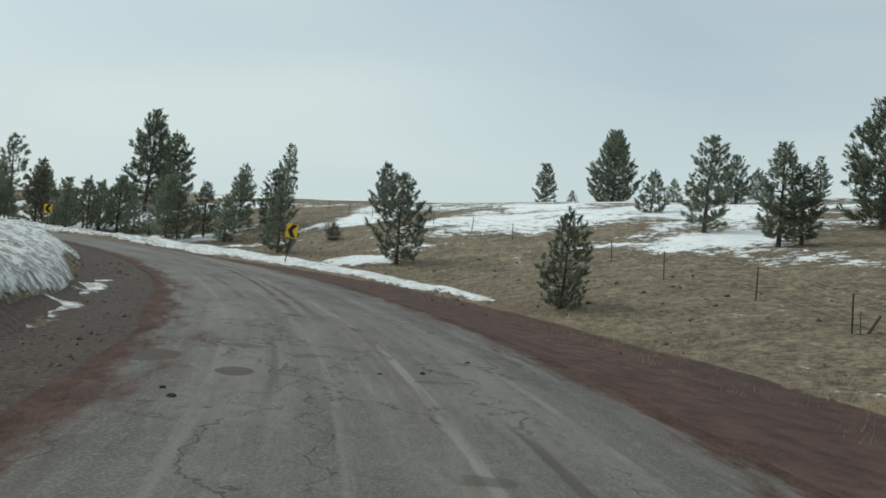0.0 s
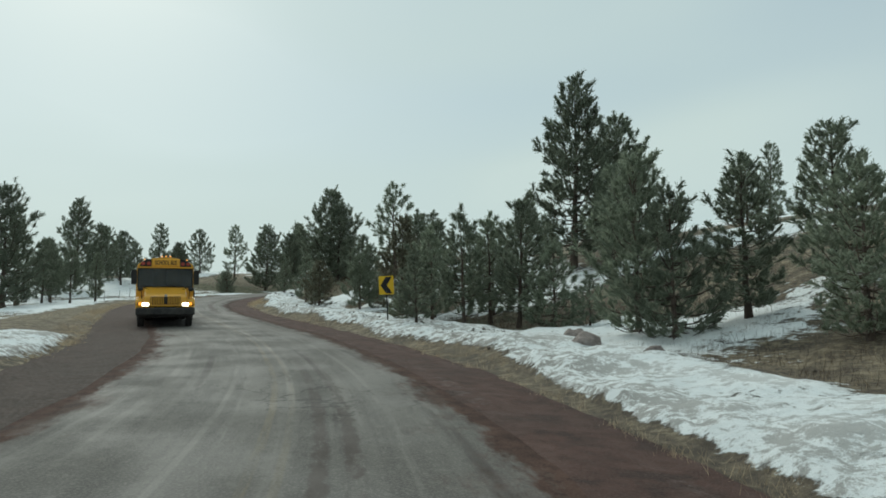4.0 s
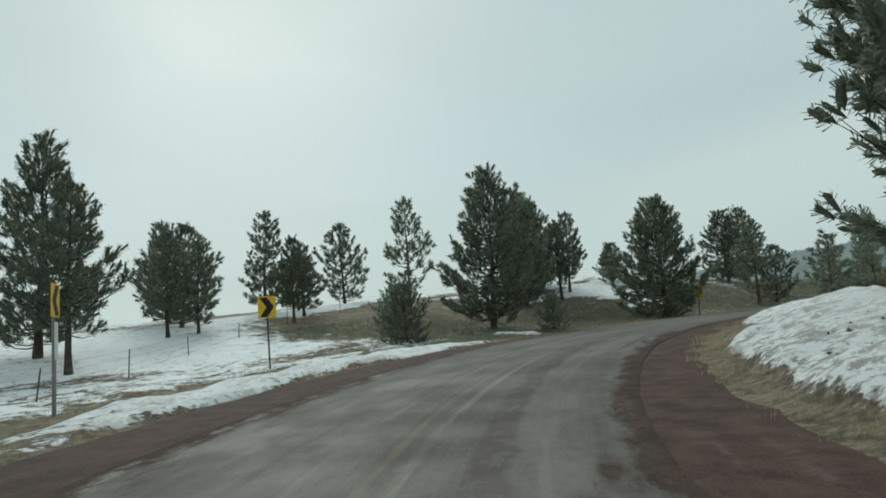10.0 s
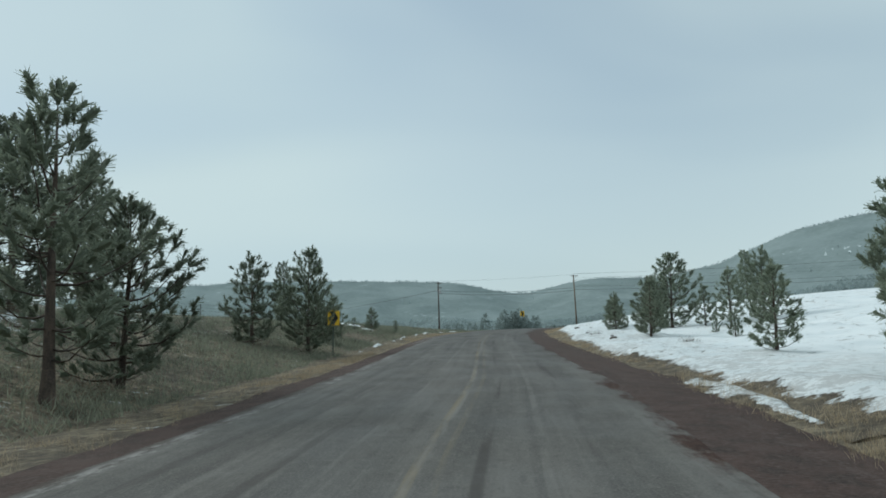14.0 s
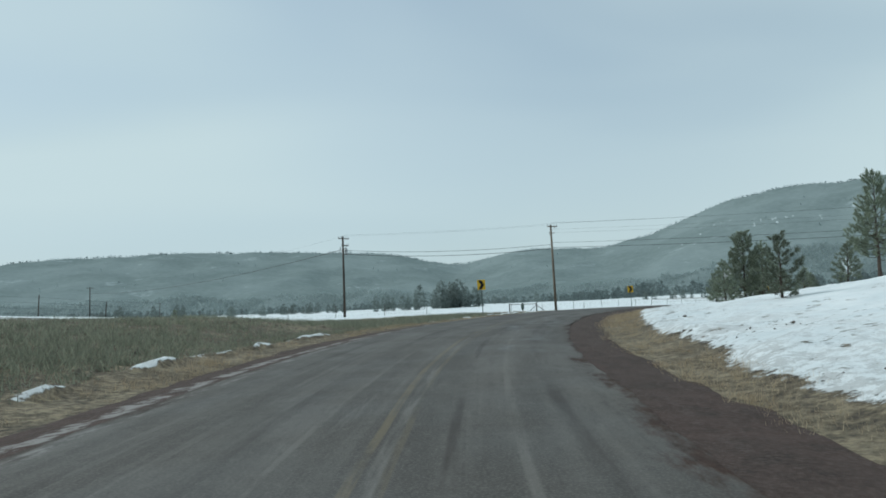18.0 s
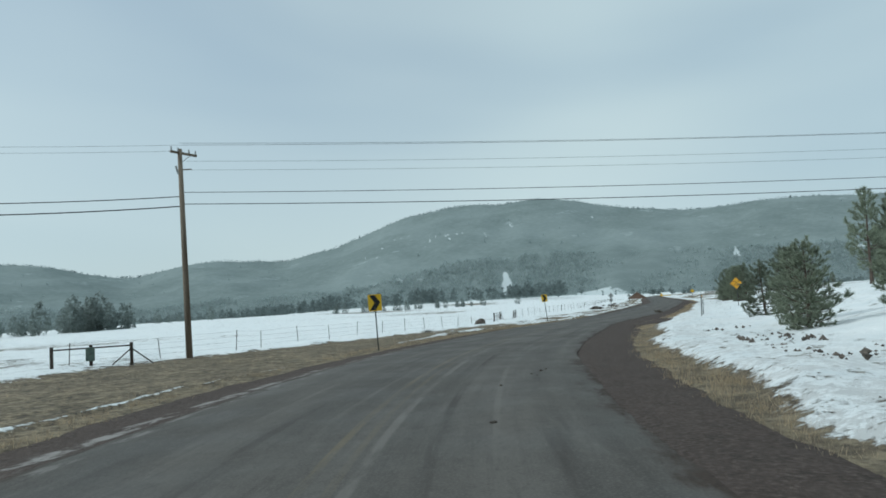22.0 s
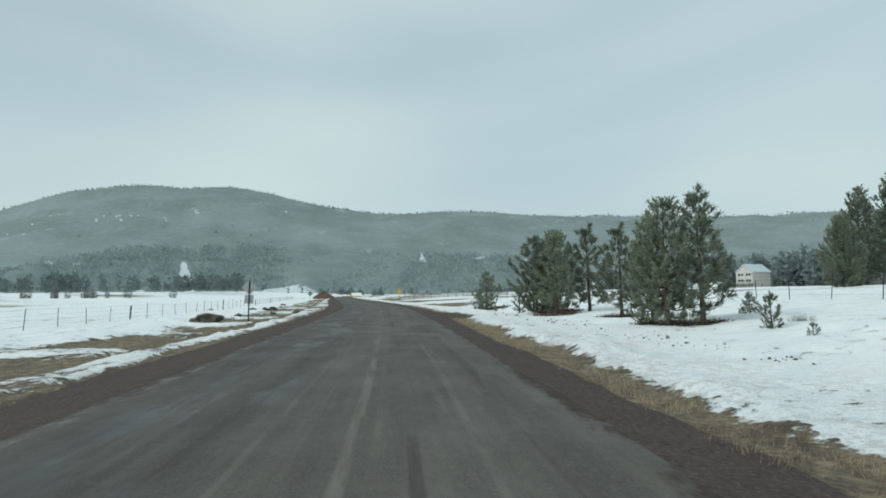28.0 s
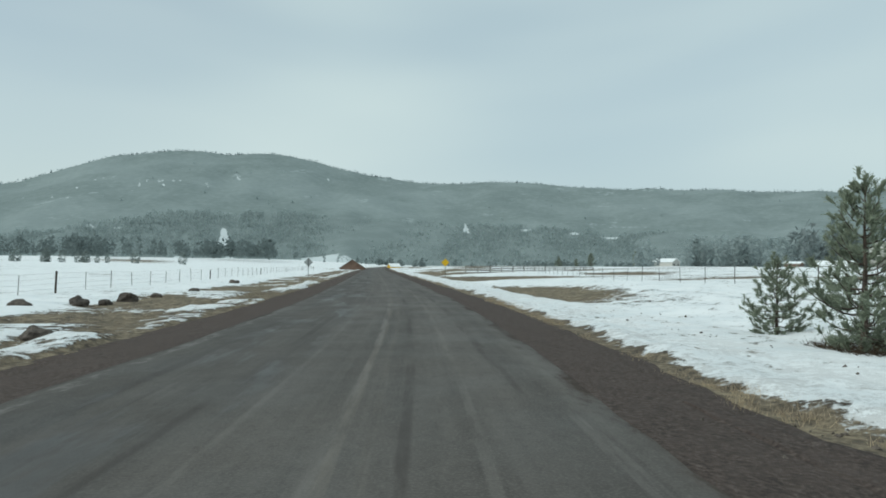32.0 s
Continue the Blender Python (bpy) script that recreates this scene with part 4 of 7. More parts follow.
for side, nm in ((1, "right"), (-1, "left")):
    cols = (lambda s, k=side: [k * (half_width(s) - 0.35), k * (half_width(s) - 0.02)] + [k * (half_width(s) + f * (shoulder(s, k) + 0.15)) for f in (0.16, 0.32, 0.5, 0.75)] + [k * (half_width(s) + shoulder(s, k) + 0.15 + ragged(s, 37, 0.14)), k * (half_width(s) + shoulder(s, k) + 1.0)])
    colz = cols if side > 0 else (lambda s, c=cols: c(s)[::-1])
    strip("shoulder_" + nm, "cinder", S_FINE[::2], colz, lambda s, d: np.where(np.abs(d) < half_width(s) - 0.2, -0.06, np.where(np.abs(d) > half_width(s) + shoulder(s, 1 if d.mean() > 0 else -1) + 0.7, -0.25, 0.012)),
          "red-brown volcanic cinder shoulder, damp and rutted", "road shoulder", bumps=0.018)
    far_cols = np.r_[np.arange(0.0, 3.2, 0.2), np.arange(3.2, 6.4, 0.4), np.arange(6.4, 12.1, 0.7)]
    vcol = (lambda s, k=side: [k * (half_width(s) + shoulder(s, k) - 0.05 + u * (12.0 - shoulder(s, k)) / 10.3) for u in far_cols])
    vcolz = vcol if side > 0 else (lambda s, c=vcol: c(s)[::-1])
    strip("verge_" + nm, "ground", S_FINE, vcolz, lambda s, d: np.where(np.abs(d) < half_width(s) + shoulder(s, 1 if d.mean() > 0 else -1) + 0.03, -0.10, 0.0),
          "roadside verge of dry grass and lumpy old snow", "ground", thick_snow=True, flip=side < 0)


def valley_floor(x, y):
    """Height of the far fields, swelling to the north-east."""
    az = np.degrees(np.arctan2(np.asarray(x) + 20, np.asarray(y) - 240))
    return 8.2 + 7.5 * np.interp(az, [8, 24, 40, 50], [0, 1, 1, 0]) * np.clip((np.hypot(np.asarray(x) + 20, np.asarray(y) - 220) - 300) / 350, 0, 1)


def ground_sheet():
    def axis(lo, hi, stepm, reach):
        mid = np.arange(lo, hi, stepm)
        g, out, x = stepm, [], 0.0
        while x < reach:
            g *= 1.22
            x += g
            out.append(x)
        o = np.array(out)
        return np.r_[(lo - o)[::-1], mid, hi - stepm + o]
    xs, ys = axis(-190, 150, 2.6, 4300), axis(-60, 400, 2.6, 4300)
    X, Y = np.meshgrid(xs, ys)
    s, d, z = station_of(X, Y)
    s, d, z = (v.reshape(X.shape) for v in (s, d, z))
    far = np.clip((np.hypot(X + 20, Y - 220) - 450) / 600, 0, 1)
    z = z * (1 - far) + valley_floor(X, Y) * far
    w = snow_weight(s, d, X, Y)
    w = np.where((np.abs(d) > 60) & (s > 200), np.clip(0.74 + 0.25 * wave(X, Y, 0.03, 44), 0, 1), w)
    z += 0.10 * np.clip((w - 0.35) / 0.4, 0, 1) + 0.10 * wave(X, Y, 0.5, 21) * np.clip((np.abs(d) - 12) / 10, 0, 1) + 0.35 * wave(X, Y, 0.06, 22) * np.clip((np.abs(d) - 20) / 30, 0, 1)
    hw = half_width(s)
    z -= 0.9 * np.clip((hw + 11.6 - np.abs(d)) / 1.5, 0, 1) * ((s > S0 - 2) & (s < S1 + 2))
    at = {"snow": w.ravel(), "dirty": 0.25 * dirt_weight(s, d).ravel(), "lush": np.clip(wave(X, Y, 0.05, 6) * 0.5 + 0.5, 0, 1).ravel()}
    ob = new("ground", mesh_from("ground", np.stack([X, Y, z], -1).reshape(-1, 3), grid_faces(*X.shape), "ground", attrs=at))
    tagged(ob, "rolling rangeland of dry brown grass partly under old snow", "ground", kind="structure")


ground_sheet()


# ---- far wooded hills round the valley ----
SKYLINE = [(-60, 1), (-45, 1), (-34, 2.5), (-26, 4.4), (-15, 5.0), (-4, 4.9), (1.5, 4.7), (5.6, 3.6), (8, 3.6), (12.4, 4.7), (19, 4.3), (24, 5.7), (29, 7.6), (34, 8.3), (36.3, 8.0),
           (40.8, 8.4), (45, 7.25), (52, 6.25), (58.5, 6.6), (64, 6.0), (70, 5.95), (77, 5.5), (90, 5.3), (110, 5), (140, 4)]
HILL_C = (-20.0, 240.0)


def skyline_height(az, r):
    a, e = np.array(SKYLINE).T
    soft = sum(np.interp(np.asarray(az) + o, a, e) * k for o, k in ((-2.0, 1), (-1.0, 2), (0, 3), (1.0, 2), (2.0, 1))) / 9
    return 9 + r * np.tan(np.radians(soft + 0.05 * wave(np.asarray(az) * 1.0, 0 * np.asarray(az), 1.3, 77)))


# open snow on the slopes: azimuths and shares of the way up, narrowing uphill
OPEN = [(35.95, 37.1, 0.10, 0.27), (36.5, 37.4, 0.02, 0.10), (54.3, 54.8, 0.36, 0.45), (58.3, 60.2, 0.385, 0.405), (27.2, 28.1, 0.305, 0.33), (29.0, 29.7, 0.285, 0.305), (32.9, 34.0, 0.05, 0.09), (30.2, 31.4, 0.05, 0.08),
        (40.2, 47.8, 0.0, 0.085), (45.5, 56.0, 0.0, 0.04), (62.0, 64.0, 0.365, 0.38), (64.6, 66.5, 0.355, 0.37), (24.5, 25.3, 0.05, 0.09)]
# thin snowy gaps between the trees near the brow
FLECK = random.Random(8)
for a0, a1, u0, u1, k in ((27.4, 28.4, 0.72, 0.77, 3), (29.8, 35.4, 0.57, 0.68, 16), (37.0, 38.4, 0.66, 0.76, 5), (43.0, 44.6, 0.79, 0.83, 3), (22.5, 26.5, 0.55, 0.7, 4)):
    for i in range(k):
        fa, fu = FLECK.uniform(a0, a1), FLECK.uniform(u0, u1)
        OPEN.append((fa, fa + FLECK.uniform(0.14, 0.26), fu, fu + FLECK.uniform(0.02, 0.045)))


def openness(az, u):
    """Over 0.5 where the forest stands open under snow."""
    w = np.zeros_like(np.asarray(az, float))
    for a0, a1, u0, u1 in OPEN:
        t = (u - u0) / (u1 - u0)
        half = (a1 - a0) / 2 * (1.08 - 0.72 * np.clip(t, 0, 1))
        lean = (a0 + a1) / 2 - 0.10 * (a1 - a0) * np.clip(t, 0, 1)
        # gaps near the brow are weakened so they look hazier
        w = np.maximum(w, np.clip(1.5 - np.abs(az - lean) / half, 0, 1) * np.clip(1 - (np.abs(t - 0.5) - 0.5) * 6, 0, 1) * (0.66 if u0 > 0.5 else 1.0))
    return w


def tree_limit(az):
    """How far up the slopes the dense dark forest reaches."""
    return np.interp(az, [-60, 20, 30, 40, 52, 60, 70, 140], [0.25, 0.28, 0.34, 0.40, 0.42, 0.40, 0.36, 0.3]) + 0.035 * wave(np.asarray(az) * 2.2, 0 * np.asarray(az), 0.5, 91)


def hill_ring(name, r_foot, r_top, factor, az0, az1, seed, label):
    az = np.arange(az0, az1, 0.16)
    u = np.linspace(0, 1, 64) ** 1.5
    A, U = np.meshgrid(az, u)
    top = skyline_height(A, r_top) * factor
    prof = U ** 1.15
    Rr = r_foot + (r_top - r_foot) * U
    z = 2 + (top - 2) * prof * (1 + 0.10 * (1 - U) * wave(A * 40, U * 300, 0.01, seed)) + 5 * wave(A * 40, Rr, 0.02, seed + 1) * (U > 0.05) * (U < 0.999)
    z = np.where(U > 0.999, top + 2.0 * wave(A * 60, A, 0.02, seed + 2), z)
    x, y = HILL_C[0] + Rr * np.sin(np.radians(A)), HILL_C[1] + Rr * np.cos(np.radians(A))
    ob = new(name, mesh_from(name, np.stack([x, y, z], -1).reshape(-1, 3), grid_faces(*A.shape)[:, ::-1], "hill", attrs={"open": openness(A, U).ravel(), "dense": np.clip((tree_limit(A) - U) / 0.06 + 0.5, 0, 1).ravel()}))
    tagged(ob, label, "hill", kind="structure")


hill_ring("far_hill", 1350, 2500, 1.0, -62, 140, 61, "long ridge of snow-dusted conifer forest, its colours paled for haze")


# ---- helpers for things ----
def thing(name, m, label, category, group=""):
    ob = new(name)
    ob.empty_display_size = 0.3
    ob.matrix_world = m
    return tagged(ob, label, category, group)


def part(name, bm, mat, parent, label="", smooth=False, at=None):
    """Links a bmesh (or mesh) as one mesh object under a thing or part."""
    if isinstance(bm, bmesh.types.BMesh):
        me = bpy.data.meshes.new(name)
        bm.to_mesh(me)
        bm.free()
        me.materials.append(M[mat])
        if smooth:
            me.polygons.foreach_set("use_smooth", np.ones(len(me.polygons), bool))
    else:
        me = bm
    ob = new(name, me)
    ob.parent = parent
    if at is not None:
        ob.matrix_basis = at
    if label:
        tagged(ob, label)
    return ob


def box(x0, y0, z0, x1, y1, z1, bevel=0.0, bm=None, segs=1):
    own = bmesh.new()
    bmesh.ops.create_cube(own, size=1.0, matrix=Matrix.Translation(((x0 + x1) / 2, (y0 + y1) / 2, (z0 + z1) / 2)) @ Matrix.Diagonal((x1 - x0, y1 - y0, z1 - z0, 1)))
    if bevel:
        bmesh.ops.bevel(own, geom=own.edges[:], offset=bevel, segments=segs, affect="EDGES", profile=0.5)
    return join(bm, own)


def join(bm, own, m=None):
    if m is not None:
        own.transform(m)
    if bm is None:
        return own
    me = bpy.data.meshes.new("tmp")
    own.to_mesh(me)
    own.free()
    bm.from_mesh(me)
    bpy.data.meshes.remove(me)
    return bm


def rod(a, b, r0, r1=None, sides=8, bm=None, caps=True):
    a, b = Vector(a), Vector(b)
    own = bmesh.new()
    bmesh.ops.create_cone(own, cap_ends=caps, segments=sides, radius1=r0, radius2=r0 if r1 is None else r1, depth=(b - a).length,
                          matrix=Matrix.Translation((a + b) / 2) @ (b - a).to_track_quat("Z", "Y").to_matrix().to_4x4())
    return join(bm, own)


def prism(outline, y0, y1, bm=None, bevel=0.0):
    """Extrudes an x-z outline from y0 to y1."""
    own = bmesh.new()
    f = own.faces.new([own.verts.new((x, y0, z)) for x, z in outline])
    r = bmesh.ops.extrude_face_region(own, geom=[f])
    bmesh.ops.translate(own, verts=[v for v in r["geom"] if isinstance(v, bmesh.types.BMVert)], vec=(0, y1 - y0, 0))
    bmesh.ops.recalc_face_normals(own, faces=own.faces[:])
    if bevel:
        bmesh.ops.bevel(own, geom=own.edges[:], offset=bevel, segments=1, affect="EDGES")
    return join(bm, own)


def words(text, size, mat, parent, at, name="lettering", label=""):
    cu = bpy.data.curves.new(name, "FONT")
    cu.body, cu.size, cu.align_x, cu.align_y, cu.extrude, cu.offset = text, size, "CENTER", "CENTER", 0.002, size * 0.018
    tmp = new("tmp_text", cu)
    me = bpy.data.meshes.new_from_object(tmp)
    bpy.data.objects.remove(tmp)
    me.materials.clear()
    me.materials.append(M[mat])
    return part(name, me, mat, parent, label or "black capital lettering", at=at)


def grounded(x, y, yaw=0.0, sink=0.02, lean=(0, 0)):
    return pose(x, y, land(x, y) - sink, lean[0], lean[1], yaw)


def tri_mesh(name, verts, mat):
    """A mesh of loose triangles from an (n, 3, 3) array."""
    v = np.asarray(verts, np.float32).reshape(-1, 3)
    n = len(v)
    me = bpy.data.meshes.new(name)
    me.vertices.add(n)
    me.vertices.foreach_set("co", v.ravel())
    me.loops.add(n)
    me.loops.foreach_set("vertex_index", np.arange(n, dtype=np.int32))
    me.polygons.add(n // 3)
    me.polygons.foreach_set("loop_start", np.arange(0, n, 3, dtype=np.int32))
    me.materials.append(M[mat])
    me.update()
    return me


def unit(v):
    return v / np.maximum(np.linalg.norm(v, axis=-1, keepdims=True), 1e-9)


def blades(base, direction, length, width, rng):
    """Slim triangles from base along direction, one an entry."""
    side = unit(np.cross(direction, rng.normal(size=direction.shape)))
    tip = base + direction * length[:, None]
    return np.stack([base + side * width[:, None] / 2, base - side * width[:, None] / 2, tip], 1)


# ---- pines ----
def tube(path, radii, sides):
    """Verts and quads of a tapering tube along a path."""
    path = np.asarray(path, float)
    t = unit(np.gradient(path, axis=0))
    ref = np.where(np.abs(t[:, 2:3]) > 0.9, np.array([[1.0, 0, 0]]), np.array([[0, 0, 1.0]]))
    u = unit(np.cross(t, ref))
    w = np.cross(t, u)
    a = np.arange(sides) * 2 * np.pi / sides
    ring = path[:, None] + np.asarray(radii)[:, None, None] * (np.cos(a)[None, :, None] * u[:, None] + np.sin(a)[None, :, None] * w[:, None])
    v = ring.reshape(-1, 3)
    i = np.arange(len(path) - 1)[:, None] * sides + np.arange(sides)[None]
    j = np.arange(len(path) - 1)[:, None] * sides + (np.arange(sides)[None] + 1) % sides
    return v, np.stack([i, j, j + sides, i + sides], -1).reshape(-1, 4)


def pine_parts(seed, H, clear, radius, whorl, per, tufts, shape, lift, needle_mat, per_tuft=15, nlen=0.17, tip_bias=1.7):
    """Trunk, limbs and needles of a pine of height H whose crown starts at 'clear'."""
    rng = np.random.RandomState(seed)
    zs = np.linspace(0, H, 9)
    wob = np.cumsum(rng.normal(0, H * 0.004, (9, 2)), 0)
    trunk_path = np.c_[wob, zs]
    r0 = 0.016 * H + 0.02
    tv, tf = tube(trunk_path, np.interp(zs / H, [0, 0.04, 0.5, 1], [r0 * 1.35, r0, r0 * 0.55, 0.008]), 8)
    lv, lf, n0 = [], [], 0
    P, D = [], []
    lobe = rng.uniform(0, 6.28, 2)
    z = clear
    while z < H * 0.985:
        u = (z - clear) / (H - clear)
        L0 = radius * shape(u)
        k = max(3, int(round(per * (1 - 0.35 * u) + rng.uniform(-0.7, 0.7))))
        a0 = rng.uniform(0, 6.28)
        for i in range(k):
            az = a0 + i * 6.283 / k + rng.normal(0, 0.25)
            L = L0 * rng.uniform(0.72, 1.10) * (1 + 0.15 * math.sin(2 * az + lobe[0] + 1.1 * z) + 0.12 * math.sin(3 * az + lobe[1] - 1.9 * z))
            if L < 0.05:
                continue
            el = lift(u) + rng.normal(0, 0.10)
            zz = z + rng.uniform(-0.4, 0.4) * whorl
            c = np.array([np.interp(zz, zs, trunk_path[:, 0]), np.interp(zz, zs, trunk_path[:, 1]), zz])
            m = np.linspace(0, 1, 5)
            bend = 0.28 + 0.25 * u
            h = np.array([np.cos(az), np.sin(az), 0])
            path = c + L * (m[:, None] * np.cos(el) * h + np.c_[0 * m, 0 * m, m * np.sin(el) + bend * m ** 2.2 - 0.10 * np.sin(m * 3.1)]) + rng.normal(0, 0.02 * L, (5, 3)) * m[:, None]
            v, f = tube(path, np.linspace(0.012 + 0.016 * L, 0.006, 5), 3)
            lv.append(v)
            lf.append(f + n0)
            n0 += len(v)
            nt = max(2, int(L * tufts * 0.62 * rng.uniform(0.75, 1.25)))
            w = 0.14 + 0.86 * rng.power(tip_bias, nt)[:, None]
            w[0] = 1.0
            p = np.stack([np.interp(w[:, 0], m, path[:, q]) for q in range(3)], 1)
            side = unit(np.cross(h, [0, 0, 1.0]))
            spread = (L * 0.24 * (1.15 - w) + 0.13 * min(1.3, H / 5)) * rng.choice([-1, 1], (nt, 1)) * rng.uniform(0.1, 1.2, (nt, 1))
            p += spread * side + np.c_[0 * w, 0 * w, np.abs(spread) * 0.22 + rng.uniform(-0.05, 0.16, (nt, 1)) * min(1.3, H / 5)]
            dirs = unit(0.55 * h + np.array([0, 0, 0.62 + 0.65 * u]) + 0.55 * np.sign(spread) * side * (np.abs(spread) > 0.05) + rng.normal(0, 0.28, (nt, 3)))
            P.append(p)
            D.append(dirs)
        z += whorl * rng.uniform(0.8, 1.2) * (1 - 0.35 * u)
    P.append(trunk_path[-1:] + np.array([[0, 0, -0.05 * q] for q in range(4)]))
    D.append(unit(np.array([[0, 0, 1.0], [0.3, 0, 1], [-0.2, 0.25, 1], [-0.1, -0.3, 1]])))
    P, D = np.concatenate(P), np.concatenate(D)
    n = len(P)
    # each tuft: needles along a short shoot, pointing forward and outward
    tl = rng.uniform(0.20, 0.36, n) * np.clip(H / 5, 0.6, 1.25)
    per_tuft = int(per_tuft * 1.75)
    rep = lambda q: np.repeat(q, per_tuft, 0)
    along = rng.uniform(0, 1, (n * per_tuft, 1))
    axis = rep(D)
    out = unit(rng.normal(size=axis.shape))
    out = unit(out - (out * axis).sum(1, keepdims=True) * axis)
    ndir = unit(axis * (0.18 + 0.95 * along) + out * (1.05 - 0.25 * along))
    nl = nlen * 0.9 * rng.uniform(0.8, 1.2, n * per_tuft) * np.clip(H / 4, 0.5, 1.1)
    root = rep(P) + axis * along * rep(tl)[:, None] * 0.85
    fan = (np.arange(n * per_tuft) % 2)[:, None]          # every other bundle widens outward, as a brush does
    tris = blades(root + fan * ndir * nl[:, None], ndir * (1 - 2 * fan), nl, nl * 0.135, rng)
    # the packed heart of each brush: a ragged, round-ended spindle
    e1 = unit(np.cross(D, rng.normal(size=D.shape)))
    e2 = np.cross(D, e1)
    rad = nlen * 0.27 * np.clip(H / 4, 0.5, 1.1) * rng.uniform(0.7, 1.2, n)
    ring = lambda at, f: [P + D * (tl * at * rng.uniform(0.9, 1.1, n))[:, None] + (e1 * math.cos(q * 1.5708) + e2 * math.sin(q * 1.5708)) * (rad * f * rng.uniform(0.6, 1.3, n))[:, None] for q in range(4)]
    r1, r2, lo, hi = ring(0.35, 0.9), ring(0.95, 1.0), P - D * 0.03, P + D * (tl + nlen * 0.2)[:, None]
    heart = [np.stack(f, 1) for q in range(4) for f in ((r1[q], r1[(q + 1) % 4], lo), (r1[q], r1[(q + 1) % 4], r2[q]), (r2[q], r2[(q + 1) % 4], r1[(q + 1) % 4]), (r2[q], r2[(q + 1) % 4], hi))]
    tris = np.concatenate([tris, *heart])
    trunk = mesh_from("trunk", tv, tf, "bark")
    limbs = mesh_from("limbs", np.concatenate(lv), np.concatenate(lf), "bark")
    crown = tri_mesh("crown", tris, needle_mat)
    return trunk, limbs, crown


full = lambda u: (1 - u) ** 0.85 * min(1.0, 0.55 + u * 2.2) + 0.05
egg = lambda u: min(1.0, 0.6 + 1.6 * u) * (1 - u ** 1.6) ** 0.85 * (1 - 0.15 * u) + 0.03
broad = lambda u: min(1.0, 0.75 + 1.2 * u) * (1 - u ** 2.0) ** 0.75 + 0.03
taper = lambda u: min(1.0, 0.78 + 1.2 * u) * (1 - u ** 1.35) ** 0.9 + 0.03
slim = lambda u: (1 - u) ** 0.7 * min(1.0, 0.5 + u * 1.8) + 0.05
up_tips = lambda u: 0.02 + 0.75 * u
flat = lambda u: -0.12 + 0.70 * u
PINES = {
    "f": [("young ponderosa pine with a full dark green crown", 4.2, pine_parts(101, 4.2, 0.30, 1.60, 0.33, 6, 14, full, up_tips, "needle", 17, 0.165)),
          ("young ponderosa pine with a full dark green crown", 4.6, pine_parts(102, 4.6, 0.40, 1.71, 0.38, 6, 13, egg, up_tips, "needle", 17, 0.165)),
          ("young ponderosa pine with a full dark green crown", 3.8, pine_parts(103, 3.8, 0.25, 1.50, 0.33, 6, 14, full, flat, "needle", 17, 0.165))],
    "w": [("mature ponderosa pine with a broad dense dark crown", 8.5, pine_parts(111, 8.5, 0.7, 2.67, 0.46, 6, 13, egg, flat, "needle", 16, 0.20)),
          ("mature ponderosa pine with a broad dense dark crown", 9.0, pine_parts(112, 9.0, 0.8, 2.82, 0.47, 6, 13, full, up_tips, "needle", 16, 0.20)),
          ("mature ponderosa pine with a broad dense dark crown", 8.0, pine_parts(113, 8.0, 0.5, 2.69, 0.45, 6, 12.5, egg, up_tips, "needle", 16, 0.20))],
    "t": [("tall narrow ponderosa pine with tiered branches", 9.0, pine_parts(121, 9.0, 1.2, 1.70, 0.48, 6, 13, slim, flat, "needle", 16, 0.20)),
          ("tall narrow ponderosa pine with tiered branches", 8.2, pine_parts(122, 8.2, 1.0, 1.84, 0.52, 6, 12.5, egg, flat, "needle", 16, 0.20))],
    "s": [("open-crowned young pine with upswept bushy branch tips", 5.0, pine_parts(131, 5.0, 0.8, 1.32, 0.50, 5, 11, egg, up_tips, "needle", 19, 0.21, 2.6)),
          ("open-crowned young pine with upswept bushy branch tips", 6.0, pine_parts(132, 6.0, 1.1, 1.58, 0.56, 5, 10, egg, up_tips, "needle", 19, 0.21, 2.6))],
    "h": [("ponderosa pine with a rounded crown over a bare lower trunk", 6.4, pine_parts(181, 6.4, 1.3, 1.85, 0.44, 6, 13, egg, up_tips, "needle", 17, 0.185)),
          ("ponderosa pine with a rounded crown over a bare lower trunk", 7.2, pine_parts(182, 7.2, 1.7, 2.0, 0.47, 6, 13, full, flat, "needle", 17, 0.185)),
          ("ponderosa pine with a rounded crown over a bare lower trunk", 5.6, pine_parts(183, 5.6, 1.0, 1.65, 0.42, 6, 13, egg, flat, "needle", 17, 0.185))],
    "g": [("big ponderosa pine with spreading limbs over a bare lower trunk", 7.9, pine_parts(191, 7.9, 0.7, 3.2, 0.44, 7, 14, full, flat, "needle", 18, 0.19))],
    "c": [("broad bushy ponderosa pine with limbs down to the ground", 7.9, pine_parts(171, 7.9, 0.35, 3.0, 0.40, 7, 17, taper, up_tips, "needle", 20, 0.185))],
    "n": [("young pine with partly browned needles", 4.6, pine_parts(141, 4.6, 0.4, 1.49, 0.40, 6, 11, full, up_tips, "needle_brown", 15, 0.19))],
    "b": [("low bushy young pine", 2.2, pine_parts(151, 2.2, 0.1, 1.05, 0.24, 7, 24, broad, up_tips, "needle", 15, 0.17))],
    "l": [("small pine sapling with one bottle-brush leader", 1.2, pine_parts(161, 1.2, 0.12, 0.36, 0.2, 4, 18, egg, up_tips, "needle", 22, 0.18))],
}
PROTO = {}
